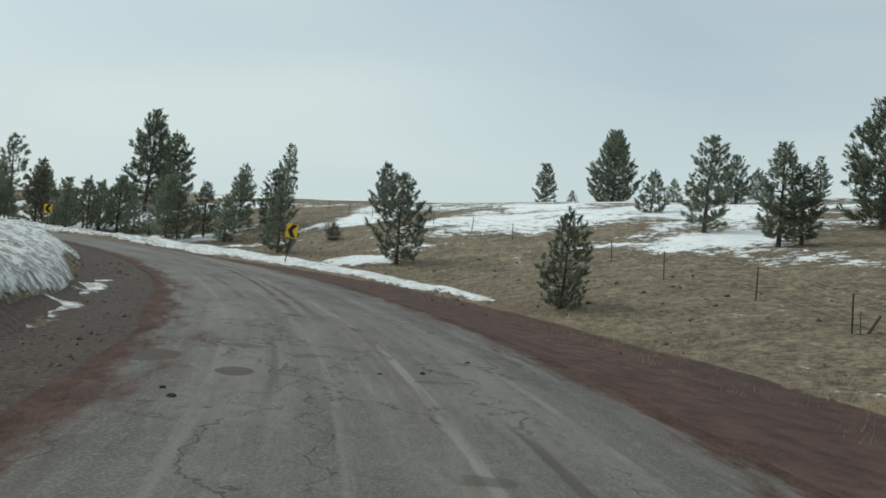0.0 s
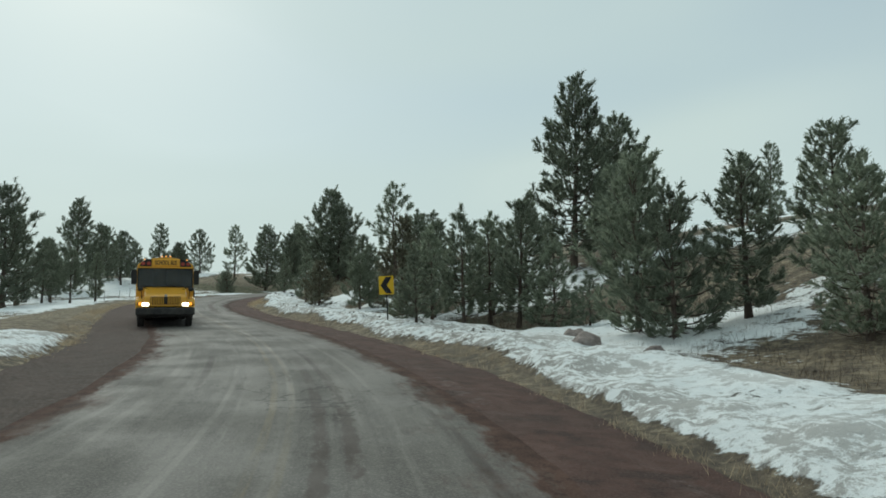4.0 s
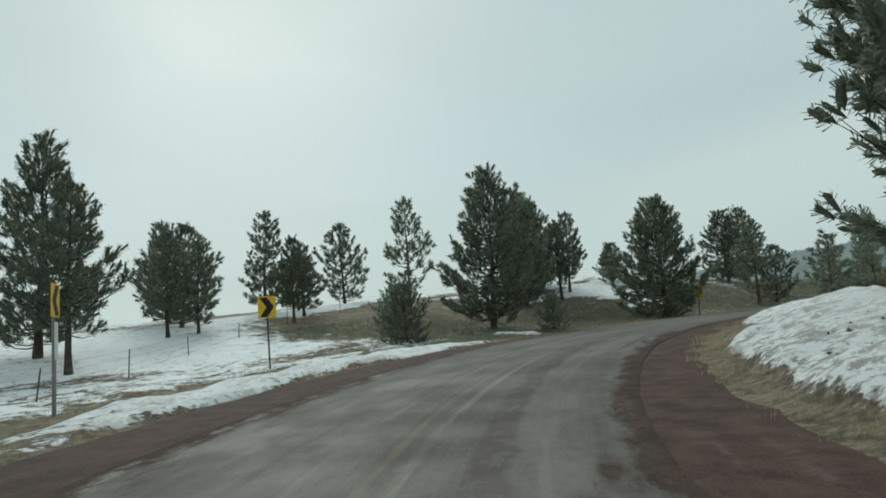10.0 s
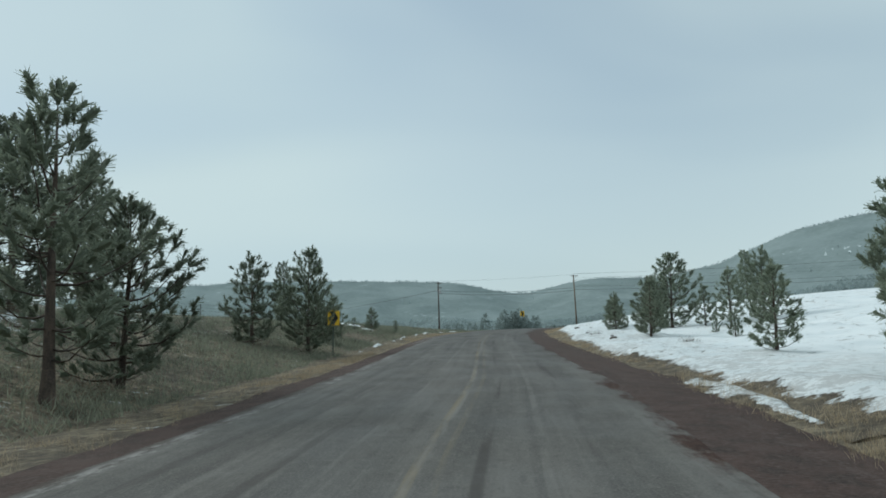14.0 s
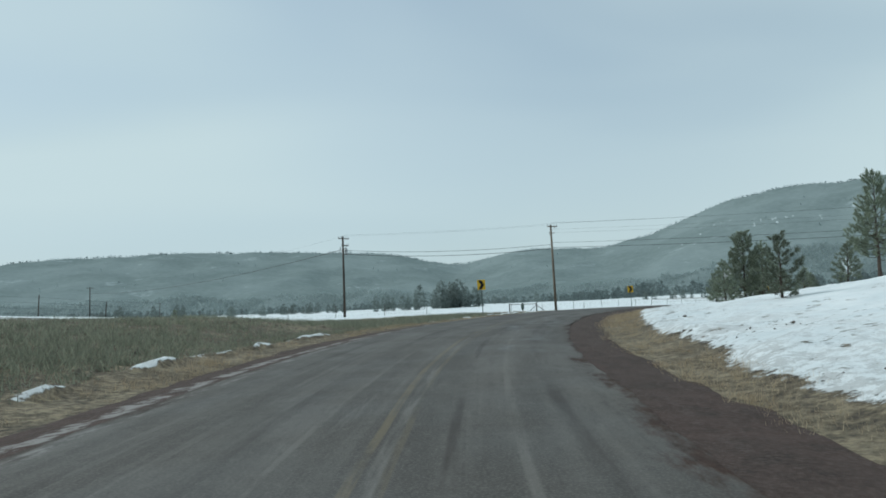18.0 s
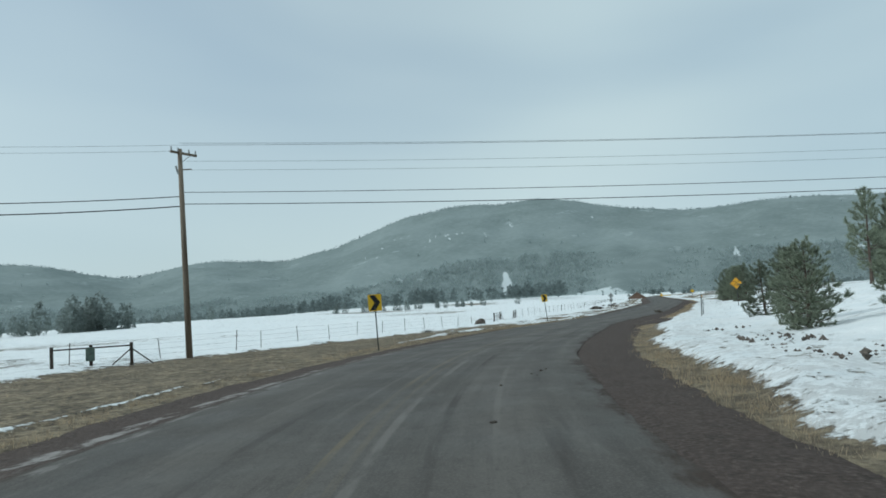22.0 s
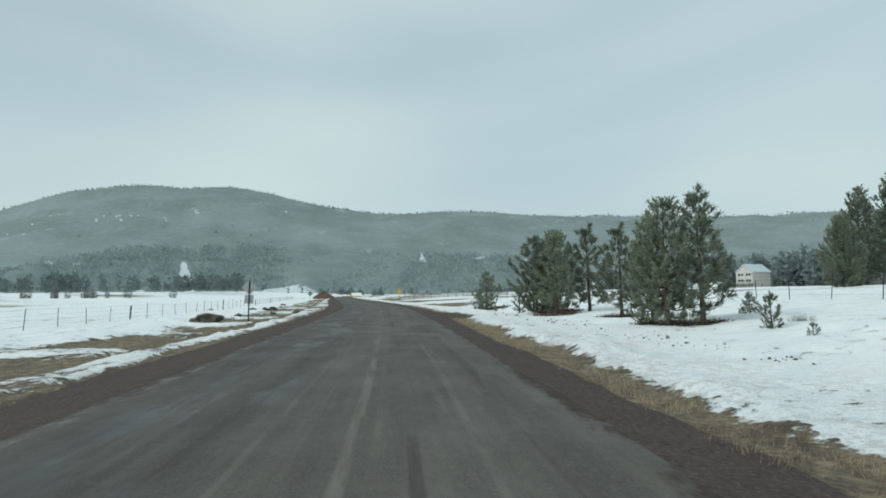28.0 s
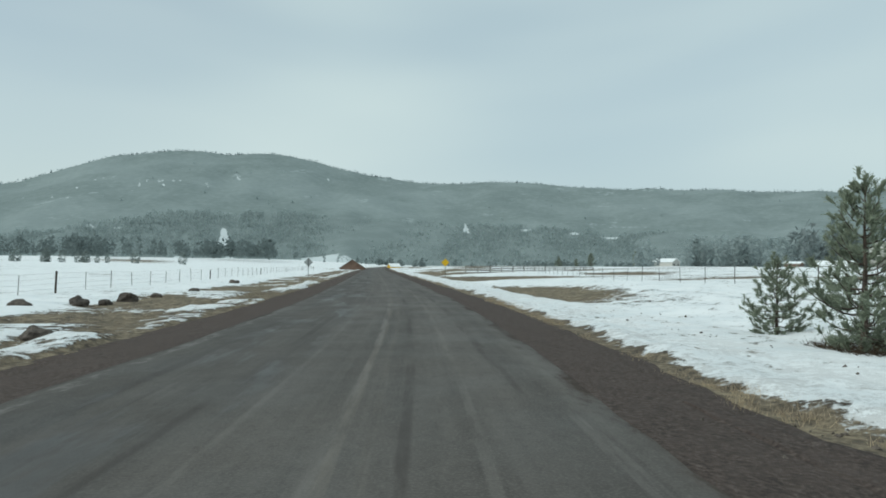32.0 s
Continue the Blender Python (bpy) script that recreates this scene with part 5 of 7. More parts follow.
for kind, variants in PINES.items():
    for i, (label, H, meshes) in enumerate(variants):
        root = thing("pine_tree", Matrix.Identity(4), label, "tree", "ponderosa pines")
        for nm, me in zip(("trunk", "branchwork", "crown"), meshes):
            part(nm, me, "bark", root)
        PROTO[kind, i] = [root, H, False]
tree_rng = random.Random(7)


def stand(trees, girth=1.0):
    """Plants pines: kind, x, y, height."""
    for kind, x, y, h in trees:
        options = sorted((abs(math.log(h / PROTO[k][1])) + tree_rng.uniform(0, 0.25), k) for k in PROTO if k[0] == kind)
        proto = PROTO[options[0][1]]
        k = h / proto[1]
        wide = girth * k * tree_rng.uniform(0.92, 1.12) * min(1.2, max(1.0, (1 / k) ** 0.3 if k < 1 else 1.0))
        m = grounded(x, y, tree_rng.uniform(0, 360), 0.08, (tree_rng.uniform(-2, 2), tree_rng.uniform(-2, 2))) @ Matrix.Diagonal((wide, wide, k, 1))
        copy_thing(proto[0], m)



# ---- pines along the road, in order of travel ----
stand([("f", 3.9, 22.6, 3.0), ("t", 15.0, 31.7, 4.7), ("w", 22.2, 35.8, 6.6), ("t", 14.1, 38.5, 5.3), ("t", 31.2, 59.2, 3.9), ("f", -2.3, 36.3, 4.5), ("f", 14.7, 50.8, 3.0), ("f", 23.0, 56.5, 3.9), ("f", 20.4, 63.8, 2.2), ("f", 35.8, 81.7, 3.8), ("f", -10.2, 43.9, 4.0), ("b", -7.7, 48.9, 1.1), ("c", 22.3, 95.4, 10.0), ("f", -16.9, 54.6, 3.5), ("t", -14.5, 58.6, 5.1), ("f", 17.3, 97.8, 2.0), ("f", -21.4, 56.8, 4.0), ("t", -19.9, 58.7, 4.6), ("f", -17.9, 61.8, 4.6), ("f", -22.7, 57.9, 5.1), ("f", 14.4, 104.1, 6.2), ("s", -29.3, 63.1, 4.9), ("s", -32.3, 60.3, 2.7), ("s", -31.8, 63.0, 4.7)])
stand([("s", -31.8, 65.2, 4.5), ("h", -31.1, 67.3, 5.1), ("f", -34.6, 62.8, 2.0), ("h", -28.7, 72.3, 5.0), ("s", -34.9, 65.2, 4.2), ("s", -33.6, 68.6, 4.5), ("w", -31.8, 74.7, 10.4), ("w", -30.3, 77.6, 7.8), ("f", -24.8, 86.3, 4.2), ("h", -36.6, 67.9, 4.8), ("s", -35.6, 69.6, 4.5), ("n", -41.1, 71.0, 5.4), ("h", -42.6, 74.6, 5.4), ("h", -45.7, 72.7, 3.5), ("n", -47.9, 71.3, 2.9), ("h", -46.4, 74.5, 4.0), ("s", -54.5, 77.8, 3.0), ("s", -52.2, 74.4, 3.3), ("h", -52.4, 81.0, 4.4), ("s", -65.0, 84.6, 2.9), ("w", -81.5, 67.6, 10.6), ("n", -60.4, 84.6, 1.6)])
stand([("s", -61.9, 90.2, 3.9), ("h", -83.6, 74.6, 5.0), ("h", -86.4, 73.4, 6.0), ("t", -82.4, 76.4, 4.8), ("t", -89.1, 72.3, 8.8), ("w", -66.4, 93.4, 8.0), ("h", -92.6, 77.4, 5.6), ("h", -96.8, 79.5, 6.9), ("w", -68.6, 94.7, 10.0), ("h", -103.9, 82.9, 7.0), ("h", -102.0, 88.3, 8.9), ("h", -119.3, 82.1, 6.7), ("w", -108.9, 88.9, 11.8), ("h", -110.9, 96.7, 6.9), ("b", -92.1, 100.2, 2.7), ("h", -111.3, 98.9, 6.0), ("s", -75.2, 106.0, 2.4), ("f", -117.5, 100.5, 7.3), ("b", -97.0, 103.6, 2.5), ("f", -123.0, 101.8, 7.8), ("h", -110.0, 105.4, 5.9), ("b", -89.0, 107.6, 1.8), ("g", -94.4, 109.0, 9.1), ("h", -114.1, 108.9, 5.5)])
stand([("t", -120.1, 108.9, 8.8), ("f", -120.2, 112.4, 4.9), ("s", -108.6, 115.1, 8.6), ("f", -123.3, 119.7, 7.7), ("w", -101.0, 120.4, 7.9), ("h", -100.2, 123.8, 6.2), ("w", -105.0, 126.3, 8.0), ("h", -101.6, 126.9, 6.7), ("w", -107.9, 128.9, 8.8), ("f", -101.2, 132.9, 3.6), ("f", -72.3, 130.3, 3.8), ("s", -88.6, 133.1, 6.4), ("s", -70.6, 131.6, 3.2), ("f", -103.2, 135.8, 3.2), ("f", -88.4, 135.9, 4.4), ("s", -68.6, 134.4, 4.2), ("t", -30.9, 134.2, 14.0), ("s", -71.0, 138.6, 2.6), ("w", -95.3, 143.4, 6.8), ("f", -89.4, 153.1, 4.1), ("s", -66.6, 151.2, 1.2), ("f", -86.9, 154.6, 4.9), ("s", -70.0, 153.0, 2.9)])
stand([("s", -69.3, 154.9, 2.9), ("w", -99.7, 157.6, 8.2), ("l", -66.0, 154.8, 0.9), ("f", -66.0, 161.3, 4.5), ("s", -64.0, 157.5, 3.1), ("f", -61.8, 158.1, 3.9), ("s", -64.7, 159.3, 2.4), ("f", -68.5, 164.7, 2.4), ("f", -87.1, 165.8, 2.5), ("s", -68.1, 166.8, 2.0), ("f", -65.4, 168.1, 1.8), ("t", -93.5, 182.0, 5.2), ("l", -65.9, 175.0, 0.5), ("l", -63.5, 175.6, 0.6), ("f", -85.7, 181.5, 1.9), ("l", -83.6, 181.2, 1.1), ("f", -64.9, 178.2, 1.0), ("l", -61.1, 179.0, 1.1), ("l", -86.9, 178.2, 1.0), ("f", -91.5, 194.0, 1.8), ("f", -58.9, 186.4, 2.9)])
stand([("l", -91.9, 230.2, 1.2), ("l", 23.4, 273.2, 0.5), ("w", 35.6, 258.8, 11.6), ("l", 25.9, 274.6, 1.2), ("w", 37.6, 261.2, 11.0), ("s", 29.6, 277.6, 5.0), ("w", 40.4, 264.1, 7.4), ("f", 29.7, 278.9, 5.0), ("f", 31.0, 279.9, 4.2), ("f", 33.5, 276.6, 1.1), ("s", 37.5, 283.6, 4.6), ("s", 42.6, 289.6, 5.0), ("f", 46.7, 291.3, 5.6)])
stand([("f", 46.1, 292.6, 5.3), ("l", 48.8, 295.4, 1.9), ("f", 63.1, 306.5, 3.8), ("f", 65.7, 308.8, 2.2), ("l", 59.9, 302.8, 0.6), ("l", 65.4, 303.7, 0.45), ("f", 372.0, 457.0, 6.4), ("f", 369.0, 463.5, 4.0), ("f", 365.0, 471.4, 5.0), ("f", 389.0, 440.0, 7.5)])
stand([("c", -89.5, 120.2, 7.7)])
stand([("l", 44.5, 290.4, 1.5), ("f", 45.2, 291.8, 4.2)])
stand([("f", -5.5, 63.8, 4.3), ("s", 56.4, 301.7, 0.7)])
stand([("s", -51.0, 88.5, 4.4), ("s", -46.8, 80.8, 4.9), ("f", -44.6, 73.2, 1.7), ("b", -87.3, 161.3, 2.0), ("s", -89.9, 179.8, 2.4), ("s", -91.9, 172.6, 1.9), ("s", 44.6, 288.2, 5.3), ("s", -75.3, 111.8, 3.1), ("c", 92.0, 277.0, 8.0), ("w", 97.0, 272.0, 12.5), ("w", 100.0, 268.0, 13.5), ("w", 103.0, 276.0, 12.0)])
stand([("s", -51.6, 213.6, 2.2), ("s", -59.5, 197.7, 2.0), ("s", -61.7, 189.9, 2.3), ("s", -55.7, 194.6, 1.8), ("f", -36.5, 229.3, 2.7), ("s", -37.0, 225.6, 2.4), ("s", 10.9, 256.8, 2.2), ("s", 5.0, 247.8, 8.3), ("f", -48.2, 213.4, 3.7), ("h", -34.0, 220.0, 8.9), ("t", 16.0, 31.5, 3.6)])
stand([("f", -39.8, 227.0, 2.7), ("f", -29.6, 235.2, 2.6), ("w", 14.6, 261.5, 5.3)], 1.2)
stand([("w", -49.0, 214.3, 4.9), ("s", -53.0, 86.0, 7.6)], 0.98)
stand([("f", -27.2, 62.0, 3.1), ("s", -25.5, 61.2, 1.9)])
for proto in PROTO.values():
    for o in (*proto[0].children_recursive, proto[0]):
        bpy.data.objects.remove(o)


# ---- road signs ----
def post_part(parent, h, mat, w=0.055, name="post"):
    bm = box(-w / 2, 0.02, -0.3, w / 2, 0.045, h, 0.004)
    box(-w / 2, 0.02, -0.3, -w / 2 + 0.012, 0.075, h, 0.003, bm)
    box(w / 2 - 0.012, 0.02, -0.3, w / 2, 0.075, h, 0.003, bm)
    return part(name, bm, mat, parent)


def bolts(parent, zs, x=0.0, y=-0.006):
    for z in zs:
        part("bolt", rod((x, y + 0.004, z), (x, y - 0.008, z), 0.012, sides=6), "alu", parent)


def rounded(w, h, r, n=4):
    pts = []
    for cx, cz, a0 in ((w / 2 - r, h / 2 - r, 0), (-w / 2 + r, h / 2 - r, 90), (-w / 2 + r, -h / 2 + r, 180), (w / 2 - r, -h / 2 + r, 270)):
        pts += [(cx + r * math.cos(radians(a0 + 90 * i / n)), cz + r * math.sin(radians(a0 + 90 * i / n))) for i in range(n + 1)]
    return pts


def facing(x, y, tx, ty):
    """Yaw that turns a sign's face (-y) at x, y towards tx, ty."""
    return math.degrees(math.atan2(tx - x, -(ty - y)))


def chevron_sign(x, y, top, toward, arrow, lean=0.0, post="post", extra=0.0, tilt=0.0):
    z = land(x, y)
    h = top - z
    root = thing("chevron_sign", pose(x, y, z, tilt, lean, facing(x, y, *toward)), "yellow chevron curve sign on a thin metal post", "road sign", "chevron curve signs")
    post_part(root, h - 0.05, post)
    c = h - 0.38
    sh = lambda pts: [(px, pz + c) for px, pz in pts]
    panel = part("panel", prism(sh(rounded(0.61, 0.76, 0.04)), 0.0, 0.018), "yellow", root)
    a = 1 if arrow == "right" else -1
    arm = [(-0.24, 0.34), (0.02, 0.34), (0.24, 0.0), (0.02, -0.34), (-0.24, -0.34), (-0.02, 0.0)]
    pts = sh([(a * px, pz) for px, pz in (arm if a > 0 else arm[::-1])])
    part("chevron", prism(pts, -0.005, 0.002), "black", panel, "black chevron arrow")
    bolts(panel, (c + 0.26, c - 0.26))
    return root


chevron_sign(-8.25, 37.3, 3.46, (-6.2, 22), "left", 7, tilt=-2)
chevron_sign(-34.15, 60.9, 4.42, (-24.5, 47.5), "left", -2.5)
chevron_sign(-88.7, 90.85, 7.05, (-60, 76), "right", -1)
chevron_sign(-88.1, 122.0, 7.40, (-79, 101), "right", 2)
chevron_sign(-85.7, 154.8, 8.70, (-78.5, 134), "right", 1.5, "green_post")
chevron_sign(-66.85, 220.3, 10.75, (-70, 196), "right", -1, "green_post")
chevron_sign(-45.8, 243.7, 10.43, (-57, 219), "right", -1.5)
chevron_sign(-12.25, 271.7, 10.30, (-30, 248), "right", -4)

pale = chevron_sign(-84.3, 82.85, 7.0, (-74, 100), "left", 0, "board")
part("second_post", box(0.10, 0.03, -0.3, 0.17, 0.10, 2.1, 0.006), "board", pale)
part("striped_plate", prism([(-0.02, 1.25), (0.24, 1.25), (0.24, 2.1), (-0.02, 2.1)], 0.012, 0.028), "white", pale, "faded white plate under the chevron panel")


def diamond_sign(x, y, side, centre, toward, lean=0.0):
    z = land(x, y)
    root = thing("diamond_warning_sign", pose(x, y, z, 0, lean, facing(x, y, *toward)), "orange-yellow diamond sign about a turning school bus", "road sign")
    c = centre - z
    post_part(root, c + side * 0.6, "post")
    turn = pose(0, 0, c, 0, 45, 0)
    bm = prism(rounded(side, side, 0.05), 0.0, 0.016)
    bm.transform(turn)
    panel = part("panel", bm, "amber", root)
    rim = bmesh.new()
    for p, q in ((-1, 0), (1, 0), (0, -1), (0, 1)):
        e = side / 2 - 0.035
        x0, x1, z0, z1 = (p * e - 0.009, p * e + 0.009, -e, e) if p else (-e, e, q * e - 0.009, q * e + 0.009)
        box(x0, -0.004, z0, x1, 0.002, z1, 0, rim)
    rim.transform(turn)
    part("border", rim, "black", panel, "thin black border")
    for txt, dz in (("SCHOOL", 0.20), ("BUS", 0.0), ("TURNING", -0.20)):
        words(txt, 0.175, "black", panel, pose(0, -0.004, c + dz, 90, 0, 0))
    bolts(panel, (c + 0.38, c - 0.38))
    return root


diamond_sign(8.05, 263.6, 0.91, 10.28, (-24, 250), -1)


def pass_sign(x, y, h, toward, lean):
    root = thing("pass_with_care_sign", pose(x, y, land(x, y) - 0.03, 0, lean, facing(x, y, *toward)), "white rectangular sign on a post leaning hard over in the snow", "road sign")
    post_part(root, h - 0.05, "alu")
    c = h - 0.38
    panel = part("panel", prism([(px, pz + c) for px, pz in rounded(0.61, 0.76, 0.04)], 0.0, 0.016), "white", root)
    rim = bmesh.new()
    for x0, z0, x1, z1 in ((-0.28, -0.355, 0.28, -0.34), (-0.28, 0.34, 0.28, 0.355), (-0.28, -0.34, -0.265, 0.34), (0.265, -0.34, 0.28, 0.34)):
        box(x0, -0.004, z0 + c, x1, 0.002, z1 + c, 0, rim)
    part("border", rim, "black", panel, "thin black border")
    for txt, dz in (("PASS", 0.21), ("WITH", 0.0), ("CARE", -0.21)):
        words(txt, 0.22, "black", panel, pose(0, -0.004, c + dz, 90, 0, 0) @ Matrix.Diagonal((0.74, 1, 1, 1)))
    bolts(panel, (c + 0.31, c - 0.31))


pass_sign(-49.2, 217.7, 2.75, (-66, 203), 18)


def sign_from_behind(x, y, toward):
    """A warning diamond with a plaque below, turned to the other traffic."""
    z = land(x, y)
    root = thing("warning_sign_from_behind", pose(x, y, z, 0, -1.5, facing(x, y, *toward)), "grey aluminium back of a diamond sign with a square plaque", "road sign")
    post_part(root, 2.95, "pole_dark", 0.09)
    bm = prism(rounded(0.76, 0.76, 0.05), 0.0, 0.014)
    bm.transform(pose(0, 0, 2.45, 0, 45, 0))
    part("diamond_panel", bm, "alu", root)
    part("plaque", prism([(px, pz + 1.62) for px, pz in rounded(0.61, 0.61, 0.04)], 0.0, 0.014), "alu", root)


sign_from_behind(35.5, 310.0, (70, 338))


def delineator(x, y, h, label, tip=None):
    root = thing("marker_post", grounded(x, y, 30, 0.02, (2, 3)), label, "post", "marker posts in the snow")
    bm = box(-0.04, -0.01, -0.3, 0.04, 0.012, h, 0.003)
    box(-0.04, 0.012, -0.3, -0.028, 0.035, h, 0, bm)
    box(0.028, 0.012, -0.3, 0.04, 0.035, h, 0, bm)
    body = part("body", bm, "post", root)
    for i in range(int(h / 0.16)):
        part("hole", rod((0, -0.013, 0.15 + i * 0.16), (0, 0.0, 0.15 + i * 0.16), 0.012, sides=6), "black", body)
    if tip:
        part("reflector", rod((0, -0.03, h - 0.14), (0, -0.008, h - 0.14), 0.05, sides=12), tip, root, "orange reflector button")


delineator(-24.6, 242.8, 1.6, "dark perforated steel post with an orange reflector", "amber")
delineator(53.3, 300.7, 1.4, "dark steel post with an orange reflector by the roadside snow", "amber")
delineator(-19.6, 246.6, 1.25, "thin dark steel post standing in snow")


# ---- power line ----
def utility_pole(x, y, h, mat, arms, yaw, lean=0.0, label=""):
    root = thing("utility_pole", grounded(x, y, yaw, 0.2, (0, lean)), label or "weathered wooden utility pole with crossarm and insulators", "utility pole", "power line poles")
    part("pole", rod((0, 0, -0.5), (0, 0, h), 0.17, 0.11, 10), mat, root, smooth=True)
    for z, half, off in arms:
        arm = part("crossarm", box(off - half, -0.06, z - 0.055, off + half, 0.06, z + 0.055, 0.01), mat, root)
        for i in (-1, -0.45, 0.45, 1):
            part("insulator", rod((off + i * half * 0.93, 0, z + 0.05), (off + i * half * 0.93, 0, z + 0.26), 0.045, 0.03, 8), "ceramic", arm)
        part("brace", rod((off - half * 0.5, -0.07, z - 0.03), (0, -0.10, z - 0.5), 0.014, sides=5), "steel", arm)
        part("brace", rod((off + half * 0.5, -0.07, z - 0.03), (0, -0.10, z - 0.5), 0.014, sides=5), "steel", arm)
    return root


POLE1, POLE2, POLE3, POLE0 = (-78.1, 258.1), (-52.3, 251.7), (8.0, 222.0), (-150.0, 372.0)
LINE_YAW = math.degrees(math.atan2(POLE2[1] - POLE1[1], POLE2[0] - POLE1[0]))
p1 = utility_pole(*POLE1, 10.6, "pole_dark", [(10.3, 0.75, 0.1), (9.4, 0.5, 0.3)], LINE_YAW + 45, 0, "dark wooden utility pole with crossarms and a transformer")
tr = part("transformer", rod((0.42, 0, 8.2), (0.42, 0, 9.0), 0.20, sides=14), "alu", p1, "grey transformer can", True)
part("lid", rod((0.42, 0, 9.0), (0.42, 0, 9.07), 0.215, 0.12, 14), "alu", tr)
part("bushing", rod((0.42, 0, 9.07), (0.42, 0, 9.3), 0.03, sides=6), "ceramic", tr)
part("cutout", box(-0.45, -0.05, 8.7, -0.35, 0.05, 9.2, 0.02), "ceramic", p1)
p2 = utility_pole(*POLE2, 10.8, "pole", [(10.6, 0.85, 0.25)], LINE_YAW + 45, -1.2, "pale weathered wooden utility pole with one crossarm")
part("side_arm", rod((0.05, 0, 9.75), (0.7, 0, 9.85), 0.035, sides=6), "pole", p2)
part("cutout", rod((-0.30, 0, 9.9), (-0.16, 0, 9.5), 0.05, sides=8), "ceramic", p2)
utility_pole(*POLE3, 6.5, "pole", [(6.2, 0.85, 0.0)], LINE_YAW + 60)
utility_pole(*POLE0, 10.5, "pole_dark", [(10.2, 0.85, 0.0)], LINE_YAW + 50)


def cable(name, a, b, sag, r, label, group="overhead power lines"):
    cu = bpy.data.curves.new(name, "CURVE")
    cu.dimensions, cu.bevel_depth, cu.bevel_resolution = "3D", r, 1
    sp = cu.splines.new("POLY")
    n = 24
    sp.points.add(n)
    for i in range(n + 1):
        u = i / n
        p = Vector(a).lerp(Vector(b), u)
        sp.points[i].co = (p.x, p.y, p.z - 4 * sag * u * (1 - u), 1)
    tmp = new("tmp_curve", cu)
    me = bpy.data.meshes.new_from_object(tmp)
    bpy.data.objects.remove(tmp)
    me.materials.clear()
    me.materials.append(M["wire"])
    tagged(new(name, me), label, "power line", group)


def span(pa, pb, specs):
    u = (Vector(pb) - Vector(pa)).normalized()
    side = Vector((-u.y, u.x))
    za, zb = land(*pa), land(*pb)
    for off, ha, hb, sag, r in specs:
        cable("power_line", (pa[0] + side.x * off, pa[1] + side.y * off, za + ha), (pb[0] + side.x * off, pb[1] + side.y * off, zb + hb), sag, r, "thin dark overhead wire sagging between poles")


TWO = [(0.0, 8.6, 8.2, 0.5, 0.024), (0.0, 8.1, 7.7, 0.55, 0.030)]
span(POLE1, POLE2, [(-0.6, 10.5, 10.7, 0.2, 0.006), (0.7, 10.5, 10.7, 0.2, 0.006), *TWO])
span(POLE2, POLE3, [(-0.6, 10.8, 6.3, 0.5, 0.009), (-0.2, 10.8, 6.3, 0.45, 0.009), (0.45, 10.1, 5.6, 0.5, 0.007), (0.7, 9.7, 5.1, 0.5, 0.007), (0.0, 8.4, 3.9, 0.5, 0.017), (0.0, 7.8, 3.3, 0.55, 0.021)])
span(POLE0, POLE1, [(0.0, 8.6, 8.7, 1.6, 0.034), (0.3, 10.3, 10.5, 1.4, 0.006)])


# ---- fences ----
def fence(name, pts, spacing, h, label, wires=(0.25, 0.5, 0.75, 1.0), wood_every=0, seed=1):
    """Steel-post wire fence along points; each post and wire its own part."""
    rng = random.Random(seed)
    p = spline([(x, y, 0.0) for x, y in pts], 6)
    s = np.r_[0, np.cumsum(np.hypot(*np.diff(p[:, :2], axis=0).T))]
    at = np.arange(0, s[-1], spacing)
    root = thing(name, pose(p[0, 0], p[0, 1], 0), label, "fence")
    tops = []
    post_me = wood_me = None
    for i, q in enumerate(at):
        x, y = np.interp(q, s, p[:, 0]), np.interp(q, s, p[:, 1])
        z = land(x, y)
        hh = h * rng.uniform(0.9, 1.12)
        wood = wood_every and i % wood_every == 0
        lean = (rng.gauss(0, 3), rng.gauss(0, 3))
        if wood:
            wood_me = wood_me or part("fence_post", rod((0, 0, -0.3), (0, 0, 1), 0.065, 0.06, 8), "pole_dark", root).data
        else:
            if post_me is None:
                bm = box(-0.022, -0.006, -0.3, 0.022, 0.006, 1.0)
                box(-0.006, 0.006, -0.3, 0.006, 0.03, 1.0, 0, bm)
                post_me = part("fence_post", bm, "steel", root).data
        ob = new("fence_post", wood_me if wood else post_me)
        ob.parent = root
        ob.matrix_basis = Matrix.Translation((x - p[0, 0], y - p[0, 1], z)) @ pose(0, 0, 0, lean[0], lean[1], rng.uniform(0, 90)) @ Matrix.Diagonal((1, 1, hh, 1))
        tops.append((x - p[0, 0], y - p[0, 1], z, hh / h))
    for c in [c for c in root.children if c.matrix_basis == Matrix.Identity(4)]:
        bpy.data.objects.remove(c)
    for k in wires:
        v, f = tube([(x0, y0, z0 + k * h * min(a, 1)) for x0, y0, z0, a in tops], np.full(len(tops), 0.0045), 3)
        part("fence_wire", mesh_from("fence_wire", v, f, "wire", False), "wire", root)
    return root


def along(s0, s1, d, step_m=14.0):
    out = []
    for s in np.arange(s0, s1, step_m):
        q = on_road(np.array([s]), np.array([float(np.interp(s, *d))]))[0]
        out.append((q[0], q[1]))
    return out


